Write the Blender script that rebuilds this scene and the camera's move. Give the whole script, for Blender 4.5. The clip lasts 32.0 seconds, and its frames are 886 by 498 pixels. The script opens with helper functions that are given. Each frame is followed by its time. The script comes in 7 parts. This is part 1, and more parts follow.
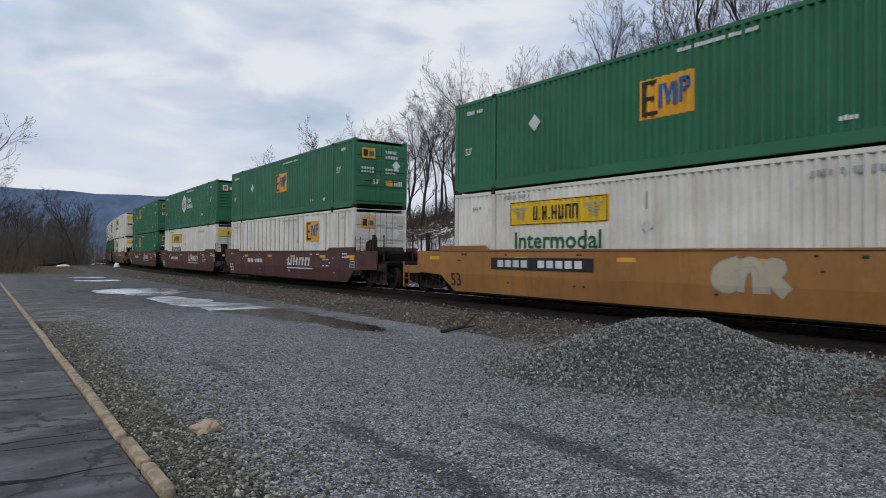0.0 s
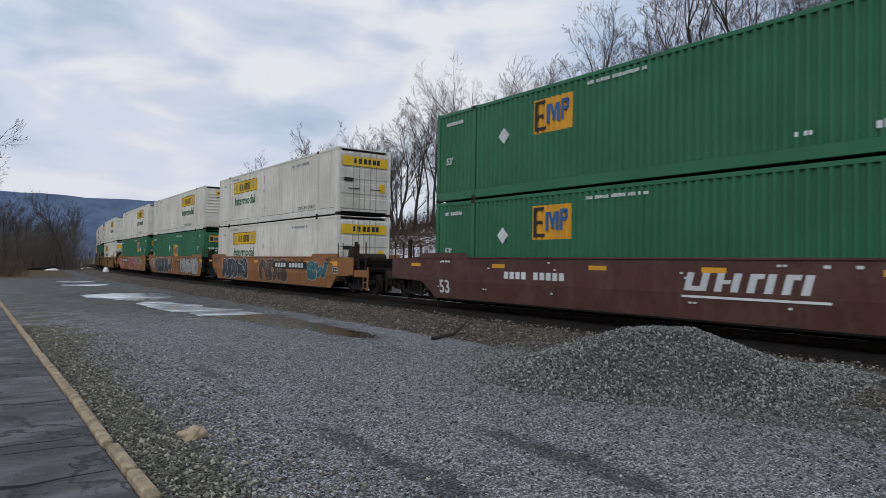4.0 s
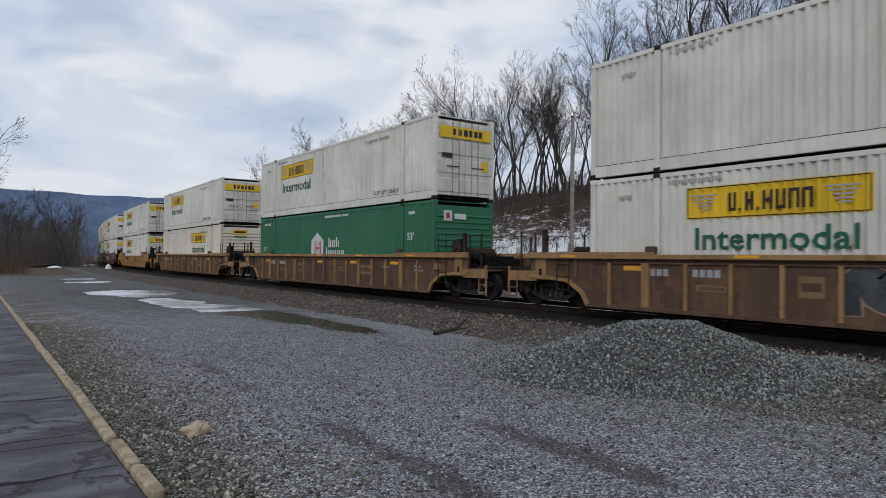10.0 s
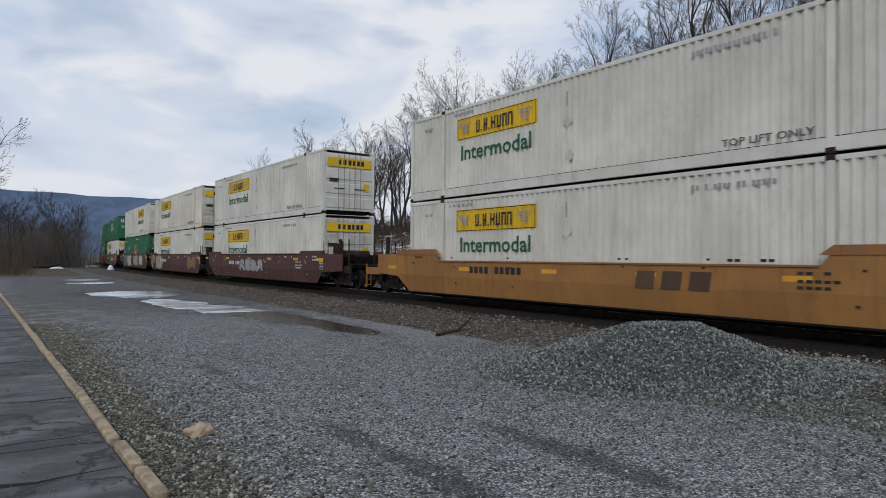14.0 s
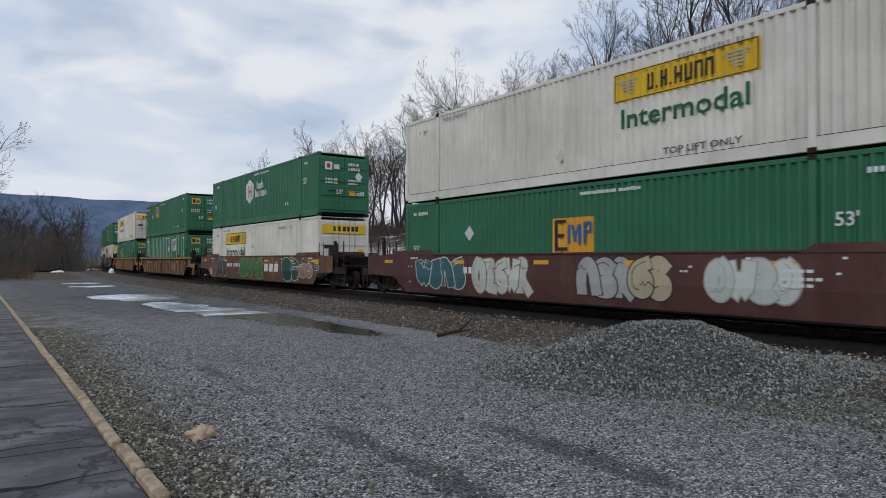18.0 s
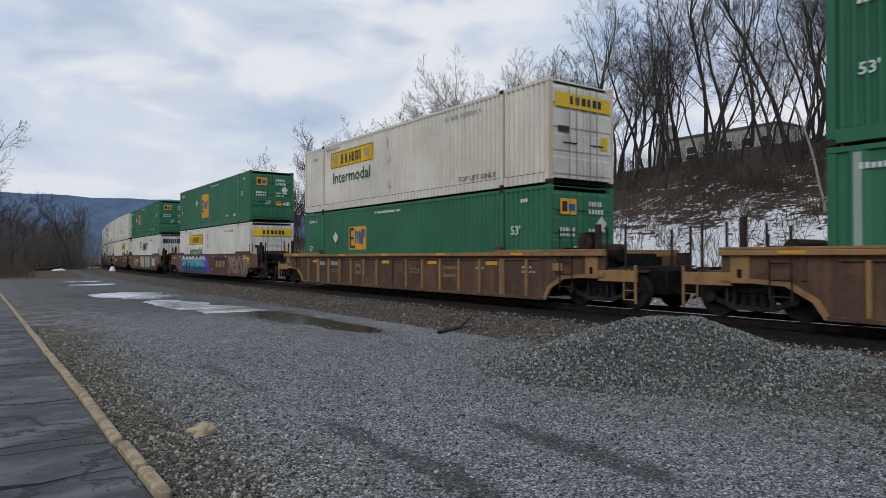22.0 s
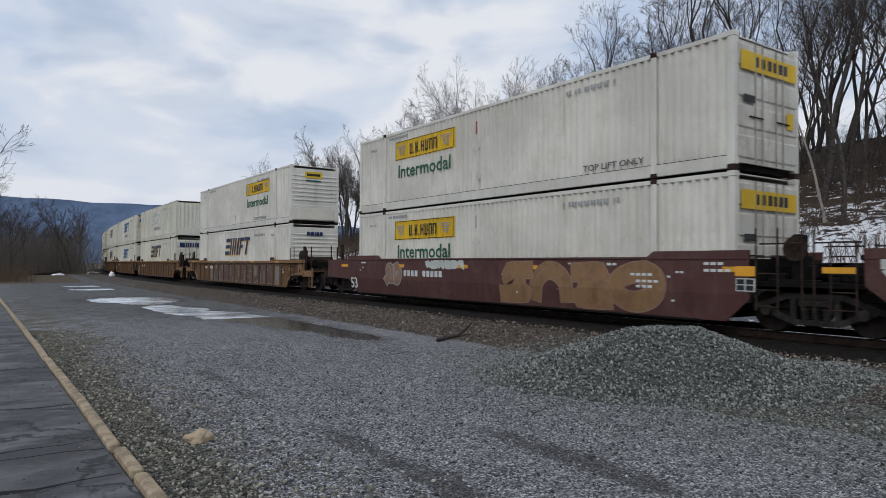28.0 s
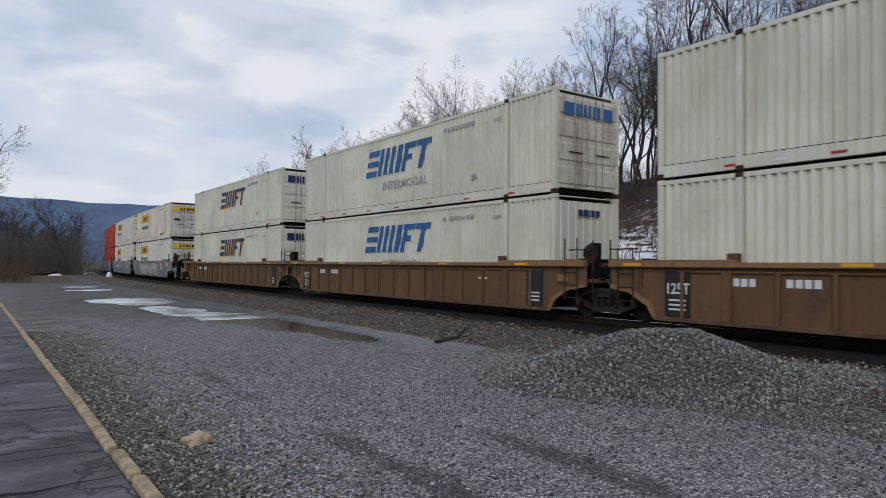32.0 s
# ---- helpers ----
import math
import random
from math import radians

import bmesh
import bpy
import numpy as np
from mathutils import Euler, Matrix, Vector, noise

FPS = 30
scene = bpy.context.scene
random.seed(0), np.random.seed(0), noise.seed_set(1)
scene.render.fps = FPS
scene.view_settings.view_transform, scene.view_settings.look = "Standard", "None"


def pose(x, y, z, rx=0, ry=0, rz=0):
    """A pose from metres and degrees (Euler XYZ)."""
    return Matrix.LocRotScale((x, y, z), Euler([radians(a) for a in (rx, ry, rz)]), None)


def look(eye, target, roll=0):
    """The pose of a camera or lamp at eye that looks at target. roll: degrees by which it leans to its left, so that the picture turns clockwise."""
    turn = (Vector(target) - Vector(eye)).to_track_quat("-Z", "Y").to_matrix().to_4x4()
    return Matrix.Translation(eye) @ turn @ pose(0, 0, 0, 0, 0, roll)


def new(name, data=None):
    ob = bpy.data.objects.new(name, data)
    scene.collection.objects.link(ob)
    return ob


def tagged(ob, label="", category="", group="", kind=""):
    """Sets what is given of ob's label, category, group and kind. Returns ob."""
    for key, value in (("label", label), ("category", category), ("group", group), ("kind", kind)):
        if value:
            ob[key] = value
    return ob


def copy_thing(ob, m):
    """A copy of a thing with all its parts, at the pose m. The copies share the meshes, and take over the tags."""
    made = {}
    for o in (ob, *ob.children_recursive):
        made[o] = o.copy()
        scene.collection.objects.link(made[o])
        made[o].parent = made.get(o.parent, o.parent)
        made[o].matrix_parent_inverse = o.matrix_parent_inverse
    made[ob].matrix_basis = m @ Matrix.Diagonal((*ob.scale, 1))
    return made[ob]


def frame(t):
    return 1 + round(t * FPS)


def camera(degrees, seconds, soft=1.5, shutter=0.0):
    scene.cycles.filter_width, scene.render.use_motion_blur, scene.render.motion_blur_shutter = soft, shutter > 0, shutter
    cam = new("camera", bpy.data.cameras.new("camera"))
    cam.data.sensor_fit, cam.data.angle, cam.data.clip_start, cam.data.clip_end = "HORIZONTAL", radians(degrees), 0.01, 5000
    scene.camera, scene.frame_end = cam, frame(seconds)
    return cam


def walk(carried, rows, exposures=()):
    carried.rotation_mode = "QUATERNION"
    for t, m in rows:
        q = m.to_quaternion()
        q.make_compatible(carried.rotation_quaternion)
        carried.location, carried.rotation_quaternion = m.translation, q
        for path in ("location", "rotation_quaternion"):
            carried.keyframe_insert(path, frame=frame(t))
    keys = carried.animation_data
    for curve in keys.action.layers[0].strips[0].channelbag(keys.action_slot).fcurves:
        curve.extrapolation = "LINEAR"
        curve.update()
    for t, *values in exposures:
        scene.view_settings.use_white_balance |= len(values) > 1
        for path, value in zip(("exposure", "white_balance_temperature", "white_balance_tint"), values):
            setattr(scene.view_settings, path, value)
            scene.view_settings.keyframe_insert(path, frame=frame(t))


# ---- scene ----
# ---- camera: a phone held in the hand, almost still ----
cam = camera(66.97, 32.0, soft=0.65, shutter=0.1)
# seconds, place, heading, tilt, lean
VIEW = [
    (0, -0.004, 0.011, 1.622, 34.900, 0.611, 0.466), (0.5, -0.004, 0.005, 1.623, 34.870, 0.532, 0.507), (1, -0.007, 0.007, 1.618, 34.843, 0.538, 0.545),
    (1.5, 0.010, 0.001, 1.621, 34.811, 0.617, 0.370), (2, 0.005, 0.007, 1.621, 35.033, 0.712, 0.500), (2.5, 0.014, 0.014, 1.622, 35.252, 0.926, 0.693),
    (3, 0.011, 0.005, 1.623, 35.451, 1.174, 0.754), (3.5, 0.006, 0.011, 1.622, 35.566, 1.233, 0.905), (5.5, 0.000, 0.007, 1.619, 35.697, 1.063, 0.916),
    (6, -0.004, 0.010, 1.619, 35.638, 0.894, 1.019), (6.5, -0.006, 0.012, 1.624, 35.511, 0.841, 0.956), (7, -0.006, 0.013, 1.619, 35.370, 0.869, 0.932),
    (7.5, -0.006, -0.001, 1.620, 35.327, 0.892, 0.838), (8, -0.003, 0.001, 1.621, 35.327, 0.888, 0.821), (8.5, 0.003, 0.002, 1.621, 35.373, 0.852, 0.743),
    (9, -0.000, -0.006, 1.621, 35.433, 0.763, 0.643), (9.5, -0.003, 0.003, 1.618, 35.435, 0.769, 0.658), (10, 0.006, 0.002, 1.617, 35.453, 0.811, 0.581),
    (10.5, 0.003, -0.006, 1.621, 35.478, 0.907, 0.521), (11, -0.009, -0.006, 1.620, 35.523, 0.936, 0.518), (11.5, -0.006, -0.007, 1.623, 35.516, 0.876, 0.462),
    (12, -0.001, 0.000, 1.621, 35.500, 0.762, 0.475), (12.5, 0.002, 0.009, 1.617, 35.398, 0.804, 0.363), (13, 0.007, 0.005, 1.621, 35.393, 0.814, 0.329),
    (13.5, 0.004, 0.012, 1.622, 35.317, 0.841, 0.548), (14, -0.003, 0.015, 1.621, 35.305, 0.891, 0.595), (14.5, 0.002, 0.006, 1.623, 35.126, 0.814, 0.443),
    (16.5, 0.006, -0.002, 1.621, 35.145, 0.989, 0.243), (17, 0.007, -0.001, 1.623, 35.272, 1.003, 0.200), (17.5, -0.004, -0.002, 1.623, 35.265, 0.985, 0.229),
    (18, -0.000, 0.002, 1.623, 35.245, 0.942, 0.142), (18.5, 0.002, 0.001, 1.619, 35.223, 0.940, 0.103), (19, 0.003, 0.002, 1.621, 35.232, 0.919, 0.110),
    (19.5, -0.002, -0.002, 1.621, 35.246, 0.914, 0.157), (20, -0.003, 0.002, 1.619, 35.255, 0.822, 0.071), (20.5, -0.001, -0.001, 1.616, 35.209, 0.723, 0.061),
    (21, -0.000, 0.012, 1.621, 35.200, 0.580, 0.062), (21.5, 0.004, 0.010, 1.621, 35.178, 0.611, 0.005), (22, 0.002, 0.003, 1.619, 35.195, 0.687, -0.052),
    (22.5, 0.002, -0.003, 1.622, 35.194, 0.747, -0.044), (23, -0.008, 0.000, 1.621, 35.193, 0.749, 0.064), (23.5, -0.010, -0.006, 1.622, 35.157, 0.728, -0.018),
    (24, -0.007, -0.006, 1.624, 35.131, 0.703, -0.010), (24.5, -0.008, -0.001, 1.619, 35.029, 0.689, 0.040), (25, -0.003, 0.002, 1.622, 34.991, 0.726, 0.184),
    (25.5, -0.007, 0.004, 1.625, 34.931, 0.921, 0.269), (27.5, 0.004, -0.010, 1.623, 35.019, 1.259, 0.636), (28, 0.003, -0.003, 1.623, 35.213, 1.337, 0.395),
    (28.5, 0.013, 0.003, 1.623, 35.391, 1.425, 0.467), (29, 0.008, 0.011, 1.627, 35.435, 1.599, 0.609), (29.5, 0.006, 0.005, 1.631, 35.450, 1.642, 0.562),
    (30, 0.003, 0.002, 1.623, 35.433, 1.689, 0.610), (30.5, 0.001, 0.003, 1.621, 35.442, 1.640, 0.615), (31, 0.001, 0.013, 1.628, 35.460, 1.520, 0.505),
    (31.5, 0.002, 0.014, 1.626, 35.433, 1.477, 0.600), (32, -0.002, 0.013, 1.631, 35.390, 1.446, 0.533),
]

def view_pose(x, y, z, heading, tilt, lean):
    h, p = radians(heading), radians(tilt)
    way = Vector((math.sin(h) * math.cos(p), math.cos(h) * math.cos(p), math.sin(p)))
    return look((x, y, z), Vector((x, y, z)) + way, lean)

walk(cam, [(t, view_pose(*v)) for t, *v in VIEW])

# ---- light: a broken overcast, with the low sun behind the clouds ----
def build_world():
    w = bpy.data.worlds.new("sky")
    scene.world = w
    w.use_nodes = True
    nt = w.node_tree
    N, K = nt.nodes.new, nt.links.new
    nt.nodes.clear()
    out, bg = N("ShaderNodeOutputWorld"), N("ShaderNodeBackground")
    bg.inputs["Strength"].default_value = SKY_STRENGTH
    sky = N("ShaderNodeTexSky")
    sky.sky_type, sky.sun_disc = "NISHITA", False
    sky.sun_elevation, sky.sun_rotation = radians(SUN_UP), radians(SUN_TURN)
    sky.air_density, sky.dust_density = 1.0, 2.0
    tc, sep = N("ShaderNodeTexCoord"), N("ShaderNodeSeparateXYZ")
    K(tc.outputs["Generated"], sep.inputs[0])

    def op(kind, a, b):
        n = N("ShaderNodeMath")
        n.operation = kind
        for i, v in enumerate((a, b)):
            if isinstance(v, (int, float)):
                n.inputs[i].default_value = v
            else:
                K(v, n.inputs[i])
        return n.outputs[0]

    # puffs drawn out level, and packed closer towards the horizon
    comb = N("ShaderNodeCombineXYZ")
    K(sep.outputs[0], comb.inputs[0])
    K(sep.outputs[1], comb.inputs[1])
    K(op("MULTIPLY", op("POWER", op("MAXIMUM", sep.outputs[2], 0.0), 0.75), 2.3), comb.inputs[2])

    def cloud(scale, detail, rough, off, stretch=(1, 1, 1)):
        mp, n = N("ShaderNodeMapping"), N("ShaderNodeTexNoise")
        mp.inputs["Location"].default_value = off
        mp.inputs["Scale"].default_value = stretch
        mp.inputs["Rotation"].default_value = (0, 0, radians(60))
        K(comb.outputs[0], mp.inputs[0])
        K(mp.outputs[0], n.inputs["Vector"])
        n.inputs["Scale"].default_value, n.inputs["Detail"].default_value = scale, detail
        n.inputs["Roughness"].default_value = rough
        n.inputs["Distortion"].default_value = 0.35
        return n.outputs["Fac"]

    def ramp(fac, stops):
        r = N("ShaderNodeValToRGB")
        K(fac, r.inputs[0])
        while len(r.color_ramp.elements) < len(stops):
            r.color_ramp.elements.new(0.5)
        for e, (at, col) in zip(r.color_ramp.elements, stops):
            e.position, e.color = at, (*col, 1)
        r.color_ramp.interpolation = "EASE"
        return r.outputs[0]

    def mix(fac, a, b):
        m = N("ShaderNodeMix")
        m.data_type = "RGBA"
        for sock, v in ((m.inputs[0], fac), (m.inputs[6], a), (m.inputs[7], b)):
            if isinstance(v, (int, float)):
                sock.default_value = v
            elif isinstance(v, tuple):
                sock.default_value = (*v, 1)
            else:
                K(v, sock)
        return m.outputs[2]

    big = cloud(2.4, 3.5, 0.48, (5.3, 2.2, 1.4))
    fine = cloud(5.8, 4, 0.46, (7.1, 2.6, 0.9))
    both = op("ADD", op("MULTIPLY", big, 0.58), op("MULTIPLY", fine, 0.42))
    shade = ramp(both, CLOUD_STOPS)
    cover = ramp(fine, [(0.30, (0.80, 0.80, 0.80)), (0.55, (1, 1, 1))])
    skyc = N("ShaderNodeVectorMath")
    skyc.operation = "SCALE"
    skyc.inputs["Scale"].default_value = 0.9
    K(sky.outputs[0], skyc.inputs[0])
    col = mix(cover, skyc.outputs[0], shade)
    # towards the horizon the layer thins into a pale band
    band = ramp(sep.outputs[2], [(0.0, (0.75, 0.75, 0.75)), (0.10, (0.35, 0.35, 0.35)), (0.24, (0, 0, 0))])
    col = mix(band, col, HORIZON_COLOUR)
    K(col, bg.inputs[0])
    K(bg.outputs[0], out.inputs[0])


SKY_STRENGTH, SUN_UP, SUN_TURN = 0.1, 24.0, 250.0
CLOUD_STOPS = [(0.36, (4.0, 5.0, 6.8)), (0.45, (5.3, 6.2, 7.8)), (0.52, (6.2, 6.85, 8.0)), (0.60, (7.6, 7.85, 8.4))]
HORIZON_COLOUR = (6.9, 7.25, 8.0)
build_world()
sun = new("sun", bpy.data.lights.new("sun", "SUN"))
sun.data.energy, sun.data.angle, sun.data.color = 0.95, radians(25), (0.96, 0.97, 1.0)
sun.matrix_basis = look((-40, -30, 45), (14, 12, 0))
scene.view_settings.exposure = 0.0

# ---- materials ----
MATS = {}


class Nodes:
    def __init__(self, name, rough=0.6, metal=0.0):
        self.m = bpy.data.materials.new(name)
        self.m.use_nodes = True
        self.nt = self.m.node_tree
        self.bsdf = self.nt.nodes["Principled BSDF"]
        self.bsdf.inputs["Roughness"].default_value = rough
        self.bsdf.inputs["Metallic"].default_value = metal
        self.tc = self.add("ShaderNodeTexCoord")

    def add(self, kind):
        return self.nt.nodes.new(kind)

    def link(self, a, b):
        self.nt.links.new(a, b)

    def where(self, scale=(1, 1, 1), vary=True):
        """Object space in metres, shifted from object to object."""
        mp = self.add("ShaderNodeMapping")
        mp.inputs["Scale"].default_value = scale
        self.link(self.tc.outputs["Object"], mp.inputs["Vector"])
        if vary:
            oi, vm = self.add("ShaderNodeObjectInfo"), self.add("ShaderNodeVectorMath")
            vm.operation = "SCALE"
            vm.inputs[0].default_value = (37, 19, 53)
            self.link(oi.outputs["Random"], vm.inputs["Scale"])
            self.link(vm.outputs[0], mp.inputs["Location"])
        return mp.outputs[0]

    def noise(self, scale, detail=4, rough=0.55, at=None, out="Fac"):
        n = self.add("ShaderNodeTexNoise")
        n.inputs["Scale"].default_value, n.inputs["Detail"].default_value = scale, detail
        n.inputs["Roughness"].default_value = rough
        self.link(at if at is not None else self.where(), n.inputs["Vector"])
        return n.outputs[out]

    def cells(self, scale, at=None, feature="F1"):
        n = self.add("ShaderNodeTexVoronoi")
        n.feature = feature
        n.inputs["Scale"].default_value = scale
        self.link(at if at is not None else self.where(), n.inputs["Vector"])
        return n

    def step(self, fac, lo, hi, a=0.0, b=1.0):
        n = self.add("ShaderNodeMapRange")
        n.interpolation_type = "SMOOTHSTEP"
        for i, v in zip(range(5), (None, lo, hi, a, b)):
            if v is not None:
                n.inputs[i].default_value = v
        self.link(fac, n.inputs[0])
        return n.outputs[0]

    def mul(self, a, b, kind="MULTIPLY"):
        n = self.add("ShaderNodeMath")
        n.operation = kind
        for s, v in zip(n.inputs, (a, b)):
            if isinstance(v, (int, float)):
                s.default_value = v
            else:
                self.link(v, s)
        return n.outputs[0]

    def mix(self, fac, a, b, blend="MIX"):
        m = self.add("ShaderNodeMix")
        m.data_type, m.blend_type = "RGBA", blend
        for sock, v in ((m.inputs[0], fac), (m.inputs[6], a), (m.inputs[7], b)):
            if isinstance(v, (int, float)):
                sock.default_value = v
            elif isinstance(v, tuple):
                sock.default_value = (*v, 1)
            else:
                self.link(v, sock)
        return m.outputs[2]

    def attr(self, name):
        n = self.add("ShaderNodeAttribute")
        n.attribute_name = name
        return n.outputs["Fac"]

    def bump(self, height, strength=0.3, distance=0.01):
        b = self.add("ShaderNodeBump")
        b.inputs["Strength"].default_value, b.inputs["Distance"].default_value = strength, distance
        self.link(height, b.inputs["Height"])
        self.link(b.outputs[0], self.bsdf.inputs["Normal"])

    def base(self, col):
        if isinstance(col, tuple):
            self.bsdf.inputs["Base Color"].default_value = (*col, 1)
        else:
            self.link(col, self.bsdf.inputs["Base Color"])
        return self.m

    def roughness(self, v):
        self.link(v, self.bsdf.inputs["Roughness"])


def dim(c, f):
    return tuple(v * f for v in c)


def paint(name, col, grime=(0.10, 0.085, 0.065), dirt=0.35, rust=0.15, rough=0.5, sheen=0.25, hollows=None):
    """Weathered paint on steel: a broad fade, dirt in runs down the side, specks of rust."""
    if name in MATS:
        return MATS[name]
    n = Nodes(name, rough)
    n.bsdf.inputs["Specular IOR Level"].default_value = sheen
    fade = n.mix(n.step(n.noise(0.45, 3), 0.3, 0.75), dim(col, 0.86), dim(col, 1.08))
    runs = n.noise(1.0, 5, 0.6, n.where((3.2, 3.2, 0.30)))
    c = n.mix(n.mul(n.step(runs, 0.48, 0.82), dirt), fade, grime)
    patch = n.noise(0.75, 7, 0.72)
    c = n.mix(n.mul(n.step(patch, 0.50, 0.60), min(dirt * dirt * 1.1, 0.6)), c, tuple(0.35 * u + 0.65 * v for u, v in zip(col, grime)))
    c = n.mix(n.mul(n.step(n.noise(1.9, 6, 0.75, n.where((1.4, 1.4, 0.6))), 0.54, 0.62), min(dirt * dirt * 0.9, 0.5)), c, dim(col, 0.45))
    blot = n.noise(2.4, 6, 0.68)
    c = n.mix(n.mul(n.step(blot, 0.46, 0.74), dirt * 0.55), c, tuple(0.5 * (u + v) for u, v in zip(col, grime)))
    c = n.mix(n.mul(n.step(n.noise(26.0, 4, 0.7), 0.52, 0.72), 0.10 + 0.25 * dirt), c, dim(col, 0.72))
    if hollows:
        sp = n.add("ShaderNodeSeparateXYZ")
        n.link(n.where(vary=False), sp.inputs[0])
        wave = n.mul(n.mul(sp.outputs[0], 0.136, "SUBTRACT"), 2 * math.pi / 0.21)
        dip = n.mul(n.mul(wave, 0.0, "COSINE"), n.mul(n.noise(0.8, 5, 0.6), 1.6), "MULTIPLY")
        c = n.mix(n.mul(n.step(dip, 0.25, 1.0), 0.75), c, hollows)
    speck = n.noise(9.0, 6, 0.65)
    c = n.mix(n.mul(n.step(speck, 0.62, 0.76), rust), c, (0.13, 0.05, 0.022))
    n.bump(speck, 0.08, 0.004)
    n.roughness(n.step(runs, 0.3, 0.8, rough - 0.08, rough + 0.2))
    MATS[name] = n.base(c)
    return MATS[name]


def plain(name, col, rough=0.6, metal=0.0, vary=0.25, scale=6.0, bump=0.15):
    if name in MATS:
        return MATS[name]
    n = Nodes(name, rough, metal)
    f = n.noise(scale, 5, 0.6)
    g = n.noise(scale * 7, 3)
    n.bsdf.inputs["Specular IOR Level"].default_value = 0.5 if metal > 0.4 or rough < 0.5 else 0.08
    c = n.mix(n.step(f, 0.3, 0.7), dim(col, 1 - vary), dim(col, 1 + vary))
    c = n.mix(n.mul(n.step(g, 0.45, 0.7), vary), c, dim(col, 0.6))
    n.bump(g, bump, 0.004)
    MATS[name] = n.base(c)
    return MATS[name]


WHITE = paint("container_white", (0.668, 0.645, 0.572), (0.26, 0.20, 0.13), dirt=0.38, rust=0.22)
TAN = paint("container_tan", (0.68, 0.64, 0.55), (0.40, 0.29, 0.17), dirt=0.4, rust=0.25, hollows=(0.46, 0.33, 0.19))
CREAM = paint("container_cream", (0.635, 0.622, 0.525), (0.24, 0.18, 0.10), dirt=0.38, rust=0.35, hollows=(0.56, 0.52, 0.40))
GREEN = paint("container_green", (0.030, 0.142, 0.072), (0.11, 0.15, 0.11), dirt=0.22, rust=0.05, rough=0.45)
GREENPALE = paint("container_pale_post", (0.34, 0.40, 0.34), dirt=0.3)
RED = paint("container_red", (0.42, 0.06, 0.04), dirt=0.2)
DOORW = paint("door_white_rusty", (0.61, 0.59, 0.52), (0.16, 0.09, 0.05), dirt=0.55, rust=0.6)
ROD = paint("lock_rod_steel", (0.36, 0.34, 0.30), (0.10, 0.06, 0.04), dirt=0.6, rust=0.6)
RUSTDOOR = paint("door_rusted", (0.58, 0.53, 0.44), (0.13, 0.055, 0.025), dirt=0.95, rust=0.95, rough=0.75)
MAROON = paint("car_maroon", (0.085, 0.035, 0.031), (0.13, 0.085, 0.065), dirt=0.6, rust=0.35, rough=0.65)
ORANGE = paint("car_orange", (0.29, 0.122, 0.040), (0.19, 0.115, 0.07), dirt=0.75, rust=0.5, rough=0.65)
OCHRE = paint("car_ochre", (0.325, 0.152, 0.045), (0.14, 0.08, 0.045), dirt=0.5, rust=0.4, rough=0.65)
BROWN = paint("car_brown", (0.082, 0.047, 0.032), (0.20, 0.115, 0.058), dirt=0.85, rust=0.7, rough=0.75)
RUSTY = paint("car_rusty_orange", (0.142, 0.076, 0.036), (0.065, 0.042, 0.030), dirt=0.85, rust=0.7, rough=0.75)
CHORD = paint("chord_worn_yellow", (0.31, 0.175, 0.072), (0.09, 0.06, 0.04), dirt=0.7, rust=0.6, rough=0.7)
GREYCAR = paint("car_grey", (0.20, 0.20, 0.21), (0.08, 0.07, 0.07), dirt=0.5, rust=0.4, rough=0.65)
STEEL = plain("dark_steel", (0.011, 0.010, 0.0095), 0.7, 0.1, 0.35)
GEAR = plain("rusty_gear", (0.040, 0.028, 0.022), 0.8, 0.1, 0.4)
TRUCK = plain("truck_casting", (0.034, 0.030, 0.027), 0.85, 0, 0.35)
WHEEL = plain("wheel_steel", (0.026, 0.021, 0.018), 0.7, 0.1, 0.3)
RAILSIDE = plain("rail_steel", (0.026, 0.019, 0.015), 0.75, 0.1, 0.35)
RAILTOP = plain("rail_polished", (0.45, 0.45, 0.46), 0.22, 0.9, 0.12)
TIE = plain("tie_timber", (0.020, 0.016, 0.013), 0.9, 0, 0.4, 5)
YELLOW = paint("decal_yellow", (0.72, 0.46, 0.02), dirt=0.25, rust=0.08)
AMBER = paint("decal_amber", (0.70, 0.34, 0.03), dirt=0.2, rust=0.08)
DECALGREEN = paint("decal_green", (0.012, 0.095, 0.045), (0.3, 0.3, 0.28), dirt=0.15, rust=0.03)
DECALBLACK = paint("decal_black", (0.02, 0.02, 0.02), (0.2, 0.17, 0.1), dirt=0.2, rust=0.03)
DECALBLUE = paint("decal_blue", (0.020, 0.105, 0.27), (0.3, 0.3, 0.3), dirt=0.12, rust=0.05)
DECALNAVY = paint("decal_navy", (0.016, 0.030, 0.095), (0.2, 0.2, 0.2), dirt=0.12, rust=0.05)
DECALWHITE = paint("decal_white", (0.62, 0.64, 0.62), dirt=0.25, rust=0.05)
DECALGREY = paint("decal_grey", (0.33, 0.33, 0.32), dirt=0.25, rust=0.1)
DECALDARK = paint("decal_dark_grey", (0.09, 0.09, 0.09), (0.3, 0.28, 0.24), dirt=0.35, rust=0.1)
DECALFADED = paint("decal_faded", (0.70, 0.70, 0.66), (0.55, 0.45, 0.15), dirt=0.45, rust=0.05)
DECALRED = paint("decal_red", (0.40, 0.03, 0.05), dirt=0.15, rust=0.05)
CONCRETE = plain("kerb_stone", (0.335, 0.265, 0.18), 0.9, 0, 0.38, 7, 0.8)
